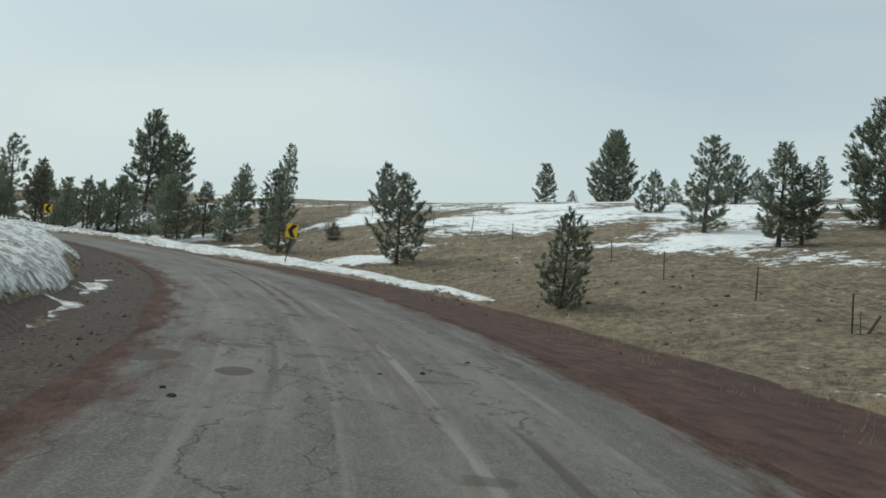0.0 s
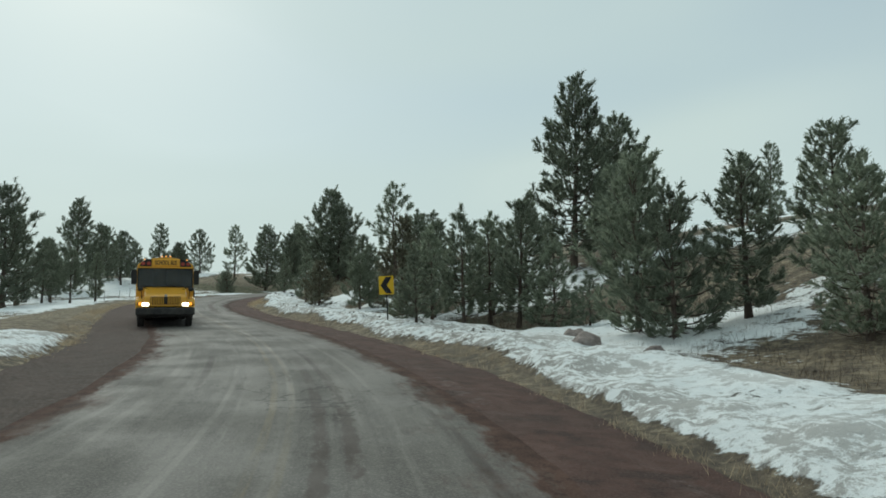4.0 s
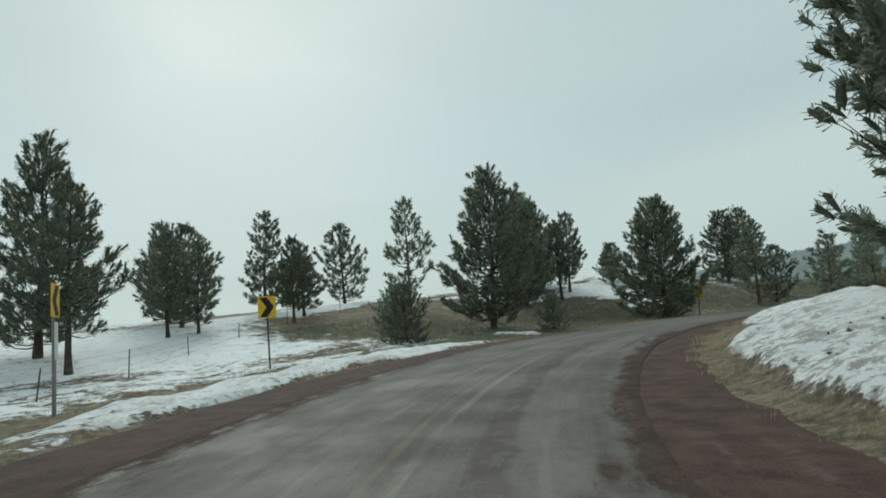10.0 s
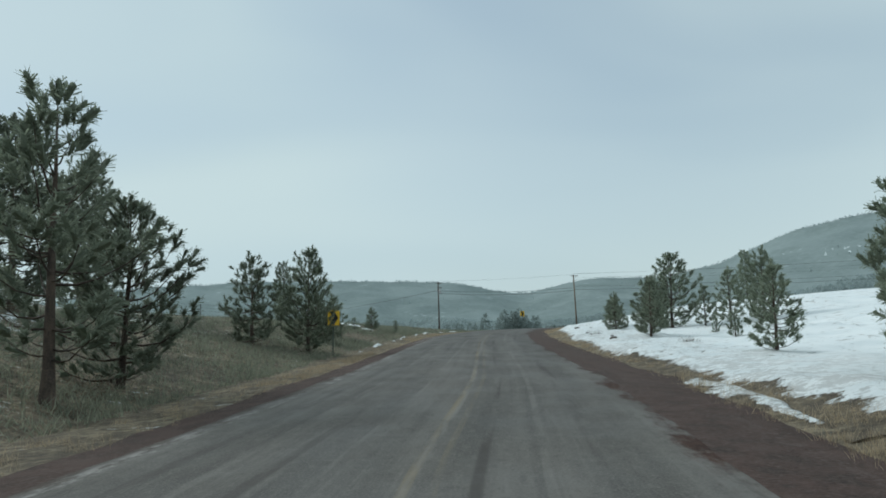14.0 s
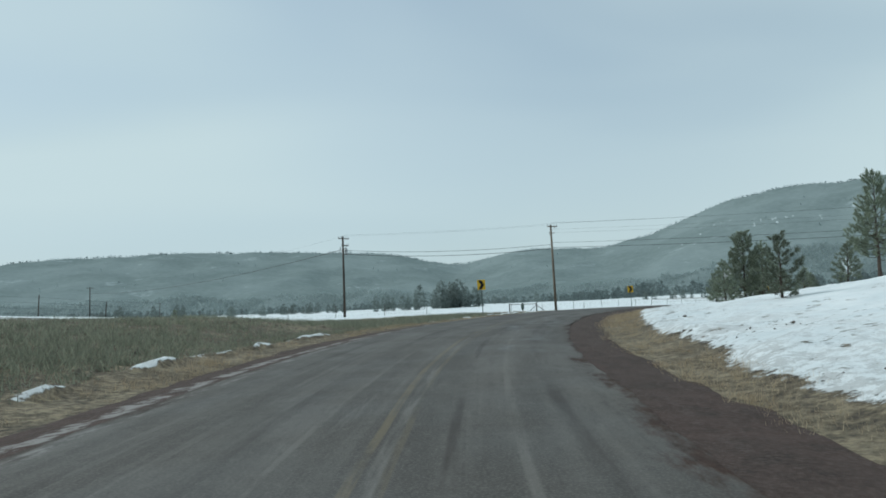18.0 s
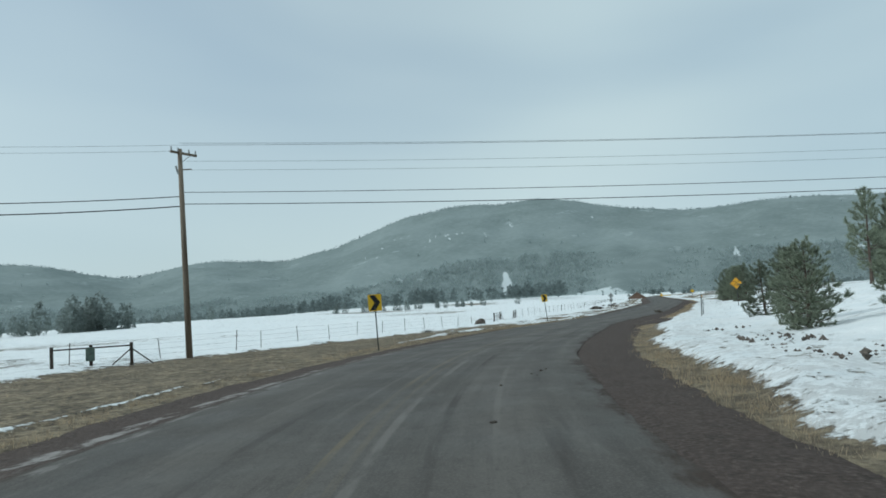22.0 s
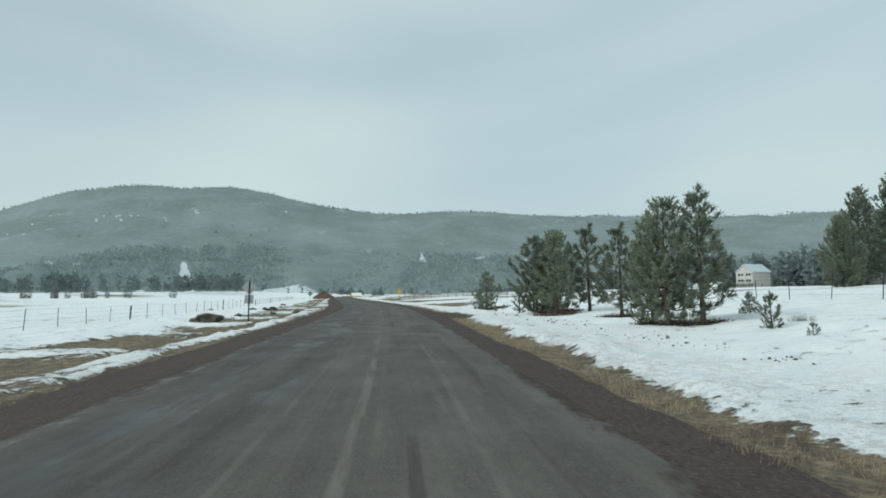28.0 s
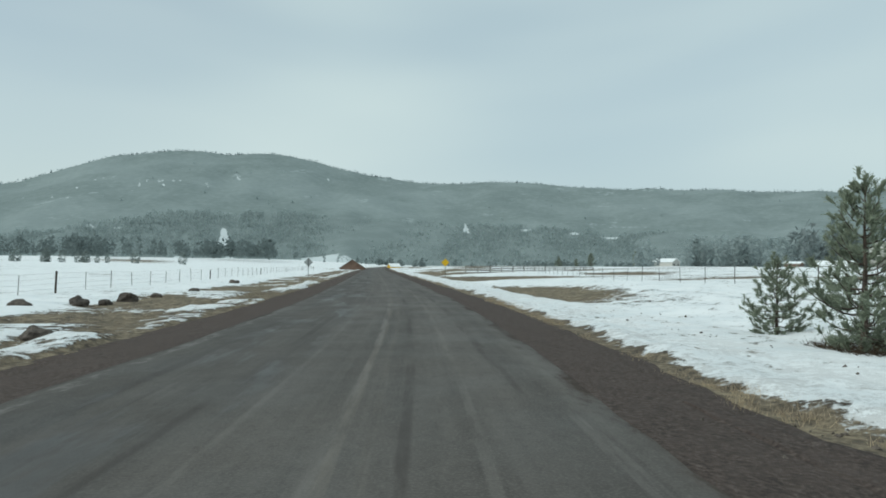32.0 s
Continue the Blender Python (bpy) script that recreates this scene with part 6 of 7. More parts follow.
fence("field_fence", [(-140, 262), (-105, 250), (-88, 243), (-72, 240.5), (-66.5, 246)] , 5.0, 1.2, "wire field fence on thin steel posts in snow", seed=3)
fence("field_fence", [(-57.5, 253.5), (-48, 256.5)] + along(291, 338, ([291, 338], [-17.5, -18.0])), 4.6, 1.2, "wire field fence on thin steel posts in snow", seed=4)
fence("field_fence", along(356, 640, ([356, 400, 470, 640], [-19.0, -19.7, -19.3, -21])), 4.4, 1.25, "wire field fence on thin steel posts in snow", wood_every=9, seed=5)
fence("hillside_fence", [(9.2, 10.6), (9.35, 15.9), (9.5, 21.3), (8.3, 26.5), (7.2, 33), (2.5, 45), (-5, 58), (-12, 70)], 5.3, 1.0, "sagging wire fence on steel posts over dry grass", seed=6)
fence("pasture_fence", [(24, 262), (33, 268), (46, 276), (61.8, 287), (74.1, 302.7), (78.6, 306.1), (82.6, 309.4), (112, 333), (124, 342), (165, 372), (230, 420)], 4.6, 1.3, "old wire pasture fence with leaning steel posts", seed=7)
fence("bank_fence", along(196, 250, ([196, 215, 250], [-21.5, -20.5, -20.0])), 4.2, 1.0, "old leaning wire fence along the brown bank crest", seed=9)
fence("far_bank_fence", [(-86, 79.5), (-104.5, 97), (-112.5, 111), (-110, 121), (-104, 140)], 7.0, 1.15, "old wire fence among pines in patchy snow", seed=8)


def fallen_post(x, y):
    root = thing("broken_fence_post", grounded(x, y, 30, 0.03), "broken fence post leaning over in the dry grass", "fence post")
    part("fence_post", rod((0, 0, -0.1), (0.42, -0.1, 0.48), 0.035, 0.028, 7), "pole_dark", root)
    part("stick", rod((-0.05, 0.06, 0.0), (-0.12, 0.05, 0.55), 0.014, 0.008, 5), "pole_dark", root)


fallen_post(9.5, 15.7)


def h_brace(x, y, yaw):
    root = thing("fence_gate_frame", grounded(x, y, yaw), "dark pipe H-frame fence end with a green box", "fence frame")
    for px in (0.0, 1.55, 3.2):
        part("frame_post", rod((px, 0, -0.3), (px, 0, 1.05), 0.075, sides=10), "pole_dark", root)
    part("top_rail", rod((0, 0, 0.92), (3.2, 0, 0.92), 0.035, sides=8), "steel", root)
    part("brace", rod((2.4, 0, 0.1), (3.15, 0, 0.75), 0.03, sides=6), "steel", root)
    part("brace", rod((3.25, 0, 0.75), (4.1, 0, 0.05), 0.03, sides=6), "steel", root)
    bx = part("utility_box", box(1.36, -0.24, 0.35, 1.72, -0.07, 0.95, 0.015), "green_post", root, "green metal box")
    part("hasp", box(1.52, -0.26, 0.62, 1.56, -0.24, 0.68), "steel", bx)


h_brace(-58.4, 250.2, -12)


def wire_gate(x, y, yaw):
    """A sagging wire gate with faded plates, and its braced corner posts."""
    root = thing("wire_gate", grounded(x, y, yaw), "sagging wire gate with small dark plates", "gate")
    part("gate_post", rod((0, 0, -0.3), (0, 0, 1.2), 0.09, sides=10), "pole_dark", root)
    part("brace", rod((-0.9, 0, 0.0), (-0.05, 0, 0.75), 0.03, sides=6), "steel", root)
    part("gate_rail", rod((0.05, 0, 1.08), (4.6, 0, 1.16), 0.02, sides=6), "steel", root)
    for px, dx in ((2.4, -0.35), (4.55, -0.3)):
        part("stay", rod((px + dx, 0, 0.12), (px, 0, 1.15), 0.02, sides=6), "steel", root)
    for i, z in enumerate((0.3, 0.5, 0.72, 0.9)):
        part("gate_wire", rod((0.05, 0, z), (4.4, 0, z + 0.05), 0.006, sides=4), "wire", root)
    for px, pz, w, hh in ((1.2, 0.78, 0.32, 0.24), (3.1, 0.72, 0.5, 0.42), (4.2, 0.85, 0.38, 0.3)):
        part("plate", box(px - w / 2, -0.02, pz - hh / 2, px + w / 2, -0.008, pz + hh / 2, 0.004), "steel", root, "dark metal plate")


wire_gate(-6.6, 288.9, 44)


def corner_brace(x, y, yaw):
    root = thing("braced_fence_corner", grounded(x, y, yaw), "wooden corner post with slanted steel braces", "fence post", "braced fence corners")
    part("corner_post", rod((0, 0, -0.3), (0, 0, 1.2), 0.08, sides=10), "pole_dark", root)
    part("brace", rod((-1.1, 0, 0), (0, 0, 0.95), 0.03, sides=6), "steel", root)
    part("brace", rod((1.9, 0, 0), (0, 0, 1.0), 0.03, sides=6), "steel", root)
    part("line_post", rod((0.9, 0, -0.2), (0.9, 0, 1.25), 0.03, sides=6), "steel", root)
    for z in (0.3, 0.5, 0.7, 0.9):
        part("rail_wire", rod((0, 0, z), (0.9, 0, z), 0.012, sides=4), "wire", root)


corner_brace(-1.0, 295.2, 40)
corner_brace(3.4, 297.8, 40)
corner_brace(61.8, 287.0, 95)


# ---- the school bus in the oncoming lane ----
def wheel(parent, x, y, r, w, name="wheel"):
    hub = part(name, rod((x - w / 2, y, r), (x + w / 2, y, r), r * 0.62, sides=20), "rim", parent)
    bm = bmesh.new()
    prof = [(-w / 2, r * 0.6), (-w / 2 + 0.01, r * 0.93), (-w / 2 + 0.05, r), (w / 2 - 0.05, r), (w / 2 - 0.01, r * 0.93), (w / 2, r * 0.6)]
    n = 28
    rings = [[bm.verts.new((x + px, y + pr * math.cos(6.2832 * i / n), r + pr * math.sin(6.2832 * i / n))) for px, pr in prof] for i in range(n)]
    for i in range(n):
        for k in range(len(prof) - 1):
            bm.faces.new((rings[i][k], rings[i][k + 1], rings[(i + 1) % n][k + 1], rings[(i + 1) % n][k]))
    part("tyre", bm, "tyre", hub, smooth=True)
    sgn = 1 if x > 0 else -1
    part("hub_cap", rod((x + sgn * (w / 2 - 0.02), y, r), (x + sgn * (w / 2 + 0.03), y, r), r * 0.25, r * 0.2, 12), "rim", hub)
    for i in range(8):
        a = 6.2832 * i / 8
        part("lug_nut", rod((x + sgn * w * 0.48, y + r * 0.42 * math.cos(a), r + r * 0.42 * math.sin(a)), (x + sgn * (w * 0.5 + 0.025), y + r * 0.42 * math.cos(a), r + r * 0.42 * math.sin(a)), 0.02, sides=6), "rim", hub)


def school_bus(m):
    """Forward is +y, the windscreen stands at y = 0; its left side is -x."""
    W, L = 1.20, 8.6
    bus = thing("school_bus", m, "yellow conventional school bus with white roof and lit headlights", "bus")
    # lower body shell with rounded roof profile
    lower = [(-W, 0.62), (W, 0.62), (W, 2.62), (-W, 2.62)]
    part("body", prism(lower, -L, -0.05, bevel=0.02), "bus_yellow", bus)
    arc = [(W * math.cos(a), 2.62 + 0.47 * math.sin(a)) for a in np.linspace(0, math.pi, 15)]
    roof = part("roof", prism([(x * 0.995, z) for x, z in arc], -L, -0.35, bevel=0.0), "bus_white", bus, "white rounded roof")
    for y in (-1.9, -3.7, -5.5, -7.3):
        part("roof_rib", prism([(x * 1.003, z + 0.012) for x, z in arc], y - 0.03, y + 0.03), "bus_white", roof)
    cap = part("front_cap", prism(arc, -0.35, 0.0, bevel=0.015), "bus_yellow", bus)
    part("sign_panel", box(-0.58, -0.01, 2.68, 0.58, 0.03, 3.0, 0.02), "bus_yellow", cap)
    words("SCHOOL BUS", 0.27, "black", cap, pose(0, 0.034, 2.84, 90, 0, 180) @ Matrix.Diagonal((0.56, 1, 1, 1)), label="black SCHOOL BUS lettering")
    for sx in (-1, 1):
        pan = part("lamp_panel", prism([(sx * x, z) for x, z in [(0.60, 2.67), (1.10, 2.67), (1.02, 2.86), (0.82, 2.98), (0.60, 3.02)]][::sx], 0.0, 0.02), "bus_black", cap)
        for x in (0.72, 0.95):
            part("warning_lamp", rod((sx * x, 0.02, 2.80), (sx * x, 0.05, 2.80), 0.088, 0.08, 16), "lamp_red", pan, "dull red warning lamp")
    for x in (-0.18, 0.0, 0.18, -0.9, 0.9):
        z = 2.66 + 0.47 * math.sqrt(max(0, 1 - (x / W) ** 2))
        part("marker_lamp", box(x - 0.03, -0.12, z - 0.01, x + 0.03, -0.05, z + 0.035, 0.008), "amber_lamp", cap, "small amber marker lamp")
    part("visor", box(-1.15, -0.02, 2.60, 1.15, 0.06, 2.65, 0.01), "bus_yellow", bus)
    # windscreen in two flat panes; black box is surround and stands for dark inside
    part("windscreen_frame", box(-1.17, -0.06, 1.72, 1.17, 0.012, 2.61, 0.03), "bus_black", bus)
    for x0, x1 in ((-1.12, -0.02), (0.02, 1.12)):
        part("windscreen", box(x0, 0.012, 1.78, x1, 0.024, 2.57, 0.004), "glass", bus)
    for x in (-0.55, 0.5):
        part("wiper", rod((x, 0.06, 1.77), (x + 0.5, 0.06, 1.86), 0.012, sides=5), "bus_black", bus)
    # hood and nose
    prof = [(0.0, 1.74), (0.55, 1.66), (1.35, 1.42), (1.62, 1.28), (1.68, 0.86), (0.0, 0.86)]
    own = prism(prof, -0.86, 0.86, bevel=0.05)
    own.transform(Matrix(((0, 1, 0, 0), (1, 0, 0, 0), (0, 0, 1, 0), (0, 0, 0, 1))))
    bmesh.ops.recalc_face_normals(own, faces=own.faces[:])
    part("hood", own, "bus_yellow", bus)
    gr = part("grille", box(-0.60, 1.60, 0.96, 0.60, 1.70, 1.30, 0.02), "bus_black", bus)
    for i in range(18):
        x = -0.56 + i * 1.12 / 17
        if abs(x) > 0.04:
            part("grille_bar", box(x - 0.016, 1.69, 0.97, x + 0.016, 1.725, 1.29 + 0.02 * (abs(x) < 0.3), 0.005), "bus_yellow", gr)
    part("badge", rod((0, 1.66, 1.34), (0, 1.70, 1.34), 0.06, sides=10), "chrome", gr)
    for sx in (-1, 1):
        fe = part("fender", prism([(y, z) for y, z in [(0.05, 0.80), (0.30, 1.18), (0.85, 1.30), (1.40, 1.18), (1.66, 0.98), (1.64, 0.84), (1.42, 0.84), (1.28, 1.02), (0.85, 1.12), (0.45, 1.02), (0.28, 0.72), (0.05, 0.62)]], 0, 0.36, bevel=0.0), "bus_yellow", bus)
        fe.matrix_basis = Matrix(((0, sx * 1, 0, sx * 0.82), (1, 0, 0, 0), (0, 0, 1, 0), (0, 0, 0, 1)))
        lamp = part("headlight_housing", box(sx * 0.66 - (0 if sx > 0 else 0.46), 1.54, 0.88, sx * 0.66 + (0.46 if sx > 0 else 0), 1.665, 1.06, 0.03), "bus_black", bus)
        hx = sx * 0.80
        part("headlight", box(hx - 0.13, 1.64, 0.895, hx + 0.13, 1.69, 1.03, 0.02), "headlight", lamp, "lit white headlight")
        part("turn_signal", box(sx * 1.01 - 0.07, 1.60, 0.91, sx * 1.01 + 0.07, 1.675, 1.05, 0.02), "amber_lamp", lamp, "glowing amber turn signal")
        mi = part("mirror_arm", rod((sx * 1.15, 0.0, 2.25), (sx * 1.42, 0.22, 2.25), 0.018, sides=6), "bus_black", bus)
        part("mirror", box(sx * 1.30 - 0.12, 0.16, 1.86, sx * 1.30 + 0.12, 0.26, 2.50, 0.03), "bus_black", mi, "tall black side mirror")
        part("mirror_glass", box(sx * 1.30 - 0.10, 0.15, 1.90, sx * 1.30 + 0.10, 0.162, 2.46, 0.0), "chrome", mi)
        ca = part("crossview_arm", rod((sx * 0.95, 1.35, 1.20), (sx * 0.98, 1.42, 1.72), 0.016, sides=6), "bus_black", bus)
        part("crossview_stay", rod((sx * 0.98, 1.42, 1.72), (sx * 0.70, 1.0, 1.62), 0.012, sides=5), "bus_black", ca)
        own = bmesh.new()
        bmesh.ops.create_uvsphere(own, u_segments=12, v_segments=8, radius=0.11, matrix=Matrix.Translation((sx * 1.02, 1.42, 1.62)) @ Matrix.Diagonal((1.1, 0.6, 0.9, 1)))
        part("crossview_mirror", own, "bus_black", ca, smooth=True)
        # rails along the side
        for z, hgt in ((0.98, 0.10), (1.32, 0.08), (1.62, 0.07)):
            part("rub_rail", box(sx * (W + 0.012) - 0.02, -L, z - hgt / 2, sx * (W + 0.012) + 0.02, -0.25, z + hgt / 2, 0.01), "bus_black", bus, "black rub rail")
        for i in range(11):
            y1 = -0.95 - i * 0.69
            # black box is the window frame and stands for the dark inside
            fr = part("side_window", box(sx * W - 0.012, y1 - 0.64, 1.74, sx * W + 0.014, y1, 2.50, 0.012), "bus_black", bus)
            for z0, z1 in ((1.78, 2.10), (2.14, 2.46)):
                part("pane", box(sx * (W + 0.014) - 0.004, y1 - 0.60, z0, sx * (W + 0.014) + 0.004, y1 - 0.04, z1), "glass", fr)
            part("pillar", box(sx * W - 0.01, y1 - 0.672, 1.72, sx * W + 0.02, y1 - 0.643, 2.52), "bus_white", fr)
        part("window_band", box(sx * W - 0.006, -L + 0.1, 1.70, sx * W + 0.006, -0.3, 2.54), "bus_black", bus)
        part("driver_window", box(sx * W - 0.004, -0.86, 1.72, sx * W + 0.016, -0.22, 2.50, 0.02), "glass", bus)
        wheel(bus, sx * 0.98, 0.85, 0.50, 0.28)
        for inner in (0.0, 0.32):
            wheel(bus, sx * (1.02 - inner), -5.75, 0.50, 0.27)
        part("wheel_arch", prism([(-5.75 + 0.66 * math.cos(a), 0.60 + 0.60 * math.sin(a)) for a in np.linspace(0, math.pi, 11)], 0, 0.03), "bus_black", bus).matrix_basis = Matrix(((0, sx, 0, sx * (W - 0.015)), (1, 0, 0, 0), (0, 0, 1, 0), (0, 0, 0, 1)))
    for y in (-3.0, -4.3):
        part("side_text_bar", box(-W - 0.010, y - 0.45, 1.44, -W + 0.002, y + 0.45, 1.52), "black", bus, "black bar of unreadable side lettering")
    stop = part("stop_arm", box(-W - 0.10, -0.78, 1.28, -W - 0.02, -0.70, 1.62, 0.01), "bus_black", bus)
    oct_ = [(-0.98 + 0.22 * math.cos(radians(22.5 + 45 * i)), 1.45 + 0.22 * math.sin(radians(22.5 + 45 * i))) for i in range(8)]
    so = part("stop_paddle", prism(oct_, 0, 0.02), "stop_red", stop, "red octagonal stop paddle folded flat")
    so.matrix_basis = Matrix(((0, 1, 0, -W - 0.055), (1, 0, 0, 0), (0, 0, 1, 0), (0, 0, 0, 1)))
    part("bumper", box(-1.18, 1.62, 0.50, 1.18, 1.86, 0.82, 0.04), "road_grime", bus, "black grimy front bumper")
    part("rear_bumper", box(-1.16, -L - 0.2, 0.5, 1.16, -L, 0.8, 0.03), "road_grime", bus)
    part("skirt", box(-1.10, -L + 0.2, 0.40, 1.10, 1.5, 0.66, 0.02), "road_grime", bus)
    part("chassis", box(-0.45, -L + 0.4, 0.42, 0.45, 1.6, 0.9), "road_grime", bus)
    part("entrance_door", box(W - 0.01, -0.9, 0.66, W + 0.02, -0.2, 2.5, 0.02), "bus_yellow", bus)
    part("antenna", rod((0.0, -0.25, 3.08), (0.0, -0.25, 3.55), 0.008, 0.004, 5), "bus_black", bus)
    part("antenna", rod((-0.95, -0.9, 2.9), (-0.95, -0.95, 3.75), 0.008, 0.003, 5), "bus_black", bus)
    return bus


bx, by = -41.85, 56.9
school_bus(pose(bx + 0.0, by + 0.0, land(-43.6, 57.6) + 0.02, 0, 0, 236.2) @ Matrix.Translation((0.80, -2.4, 0)))


# ---- loose stones strewn over the banks ----
def strewn(name, n, s_rng, d_rng, seed, label, snowy=False, lift=0.0, size=1.0):
    rng = np.random.RandomState(seed)
    s, d = rng.uniform(*s_rng, n), rng.uniform(*d_rng, n)
    p = on_road(s, d)
    p[:, 2] += rise(s, d)
    p[:, 2] += lift
    keep = (snow_weight(s, d, p[:, 0], p[:, 1]) < 0.5) | (snowy & (wave(p[:, 0], p[:, 1], 0.9, seed) > -0.1))
    p = p[keep]
    r = size * (0.035 + 0.10 * rng.power(0.6, len(p)) ** 2)
    ax = np.array([(1, 0, 0), (0, 1, 0), (-1, 0, 0), (0, -1, 0), (0, 0, 0.7), (0, 0, -0.7)], float)
    v = p[:, None] + r[:, None, None] * ax[None] * rng.uniform(0.7, 1.35, (len(p), 6, 1)) + r[:, None, None] * rng.normal(0, 0.15, (len(p), 6, 3))
    tri = [(0, 1, 4), (1, 2, 4), (2, 3, 4), (3, 0, 4), (1, 0, 5), (2, 1, 5), (3, 2, 5), (0, 3, 5)]
    ob = new(name, tri_mesh(name, np.concatenate([v[:, list(q)] for q in tri]), "rock"))
    tagged(ob, label, "stones", kind="stuff")


strewn("strewn_stones_left", 2200, (128, 262), (-6.4, -24), 21, "dark stones strewn over the brown bank")
strewn("strewn_stones_right", 1200, (-12, 60), (5.5, 30), 22, "small stones strewn over the dry hillside")

strewn("shoulder_gravel_left", 1500, (0, 44), (-3.3, -5.0), 28, "dark loose gravel along the inside of the bend", size=0.42, lift=0.01)
strewn("turnout_gravel", 900, (297, 314), (4.2, 7.0), 23, "dark loose gravel on the roadside turnout", size=0.5)
strewn("turnout_gravel", 900, (383, 400), (4.2, 7.4), 27, "dark loose gravel on the roadside turnout", size=0.5)
# loose bits also stand in for the dark dents of a footprint trail
strewn("crust_litter_right", 460, (318, 378), (8.9, 10.2), 24, "dark litter and stand-ins for footprint dents along a track in the snow", True, 0.165, 0.5)
strewn("crust_litter_late", 260, (352, 420), (8.2, 11.5), 29, "dark litter and stalks poking out of the snow crust", True, 0.18, 0.6)
strewn("crust_litter_sign", 160, (266, 282), (7.6, 9.4), 31, "dark clods turned up in the snow below the sign", True, 0.18, 0.9)
strewn("crust_litter_bend", 420, (178, 262), (6.3, 8.6), 25, "dark soil crumbs scattered over the ploughed snow edge", True, 0.13, 0.5)
strewn("crust_litter_bank", 900, (55, 122), (5.6, 8.2), 26, "dark soil crumbs over the ploughed snow bank", True, 0.15, 0.55)

# ---- scraps of old snow lying on the gravel ----
def snow_scrap(s, d, ls, ld, seed):
    rows, cols = 14, 9
    u, w = np.meshgrid(np.linspace(-1, 1, rows), np.linspace(-1, 1, cols), indexing="ij")
    ss, dd = s + u * ls, d + w * ld * (0.7 + 0.4 * wave(u * 3 + seed, u, 1.0, seed))
    p = on_road(ss, dd)
    body = np.clip(1 - u ** 2, 0, 1) * np.clip(1 - w ** 2, 0, 1) + 0.25 * wave(ss * 2, dd * 2, 1.0, seed + 1)
    p[..., 2] += rise(ss, dd) + 0.07 * body + 0.03 * wave(ss * 5, dd * 5, 1.0, seed + 2) - 0.01
    at = {"snow": np.clip(0.30 + 0.45 * body + 0.25 * wave(ss * 3, dd * 4, 1.0, seed + 3), 0, 1).ravel(), "dirty": np.full(body.size, 0.6), "lush": np.zeros(body.size)}
    ob = new("snow_patch", mesh_from("snow_patch", p.reshape(-1, 3), grid_faces(rows, cols), "ground", attrs=at))
    tagged(ob, "thin scrap of melting snow on roadside gravel", "snow", "melting snow scraps", "structure")


for i, q in enumerate([(17.6, -4.35, 2.2, 0.36), (12.6, -4.45, 2.2, 0.42), (166.0, 5.5, 4.5, 0.55), (158.0, 5.6, 2.5, 0.4), (345.0, -5.6, 6.0, 0.5), (330.0, -5.7, 4.0, 0.4), (372.0, 6.4, 5.0, 0.5)]):
    snow_scrap(*q, 11 + i)

# ---- rocks ----
def rock(x, y, r, squash=0.7, mat="rock", seed=0, label="dark basalt boulder sunk in dry grass", category="rock"):
    bm = bmesh.new()
    bmesh.ops.create_icosphere(bm, subdivisions=3, radius=1.0)
    for v in bm.verts:
        n = noise.noise(v.co * 1.3 + Vector((seed * 7.1, seed * 3.3, 0))) * 0.42 + noise.noise(v.co * 3.7 + Vector((seed, 0, seed))) * 0.14
        v.co = v.co * (1 + n)
    me = bpy.data.meshes.new("boulder")
    bm.to_mesh(me)
    bm.free()
    me.materials.append(M[mat])
    ob = new("boulder", me)
    ob.matrix_world = pose(x, y, land(x, y) + r * squash * 0.35, 0, 0, seed * 57) @ Matrix.Diagonal((r, r * 0.85, r * squash, 1))
    return tagged(ob, label, category, {"rock": "roadside boulders", "clod": "clods in the snow bank"}.get(category, "clods on the road"))


for i, (x, y, r, q) in enumerate([(59.5, 334.5, 0.42, 0.8), (63.1, 337.1, 0.48, 0.7), (56.9, 333.7, 0.45, 0.75), (84.4, 357.4, 0.5, 0.7), (66.5, 340.2, 0.3, 0.6), (72.0, 345.0, 0.35, 0.6), (61.0, 335.2, 0.3, 0.7),
                                  (52.7, 322.5, 0.42, 0.55), (34.0, 312.6, 1.0, 0.5), (49.0, 322.0, 0.3, 0.6), (44.0, 321.0, 0.35, 0.6), (-15.2, 279.8, 0.62, 0.8), (-9.8, 287.8, 0.35, 0.5)]):
    rock(x, y, r, q, "rock", i + 1)
for i, (x, y, r) in enumerate([(-24.5, 57.5, 0.42), (-23.2, 55.2, 0.40), (-20.7, 52.7, 0.3)]):
    rock(x, y, r, 0.8, "rock_pale", 40 + i, "pale pinkish boulder half buried in snow")

# loose stones and clods on the road
for i, (x, y) in enumerate([(-1.1, 8.0), (-0.6, 8.4), (-0.1, 8.7), (0.0, 9.0), (0.5, 9.9), (0.0, 12.3), (-2.5, 6.7), (-2.3, 6.4), (-51.0, 226.3), (-50.5, 226.6), (-51.1, 226.0), (-50.2, 226.8), (-55.0, 222.1), (-81.4, 114.5), (-52.6, 225.2)]):
    clod = rock(x, y, 0.02 + 0.03 * ((i * 7) % 5) / 5, 0.6, "rock", 60 + i, "small dark clod lying on the asphalt", "stone")
    clod.location.z += 0.035

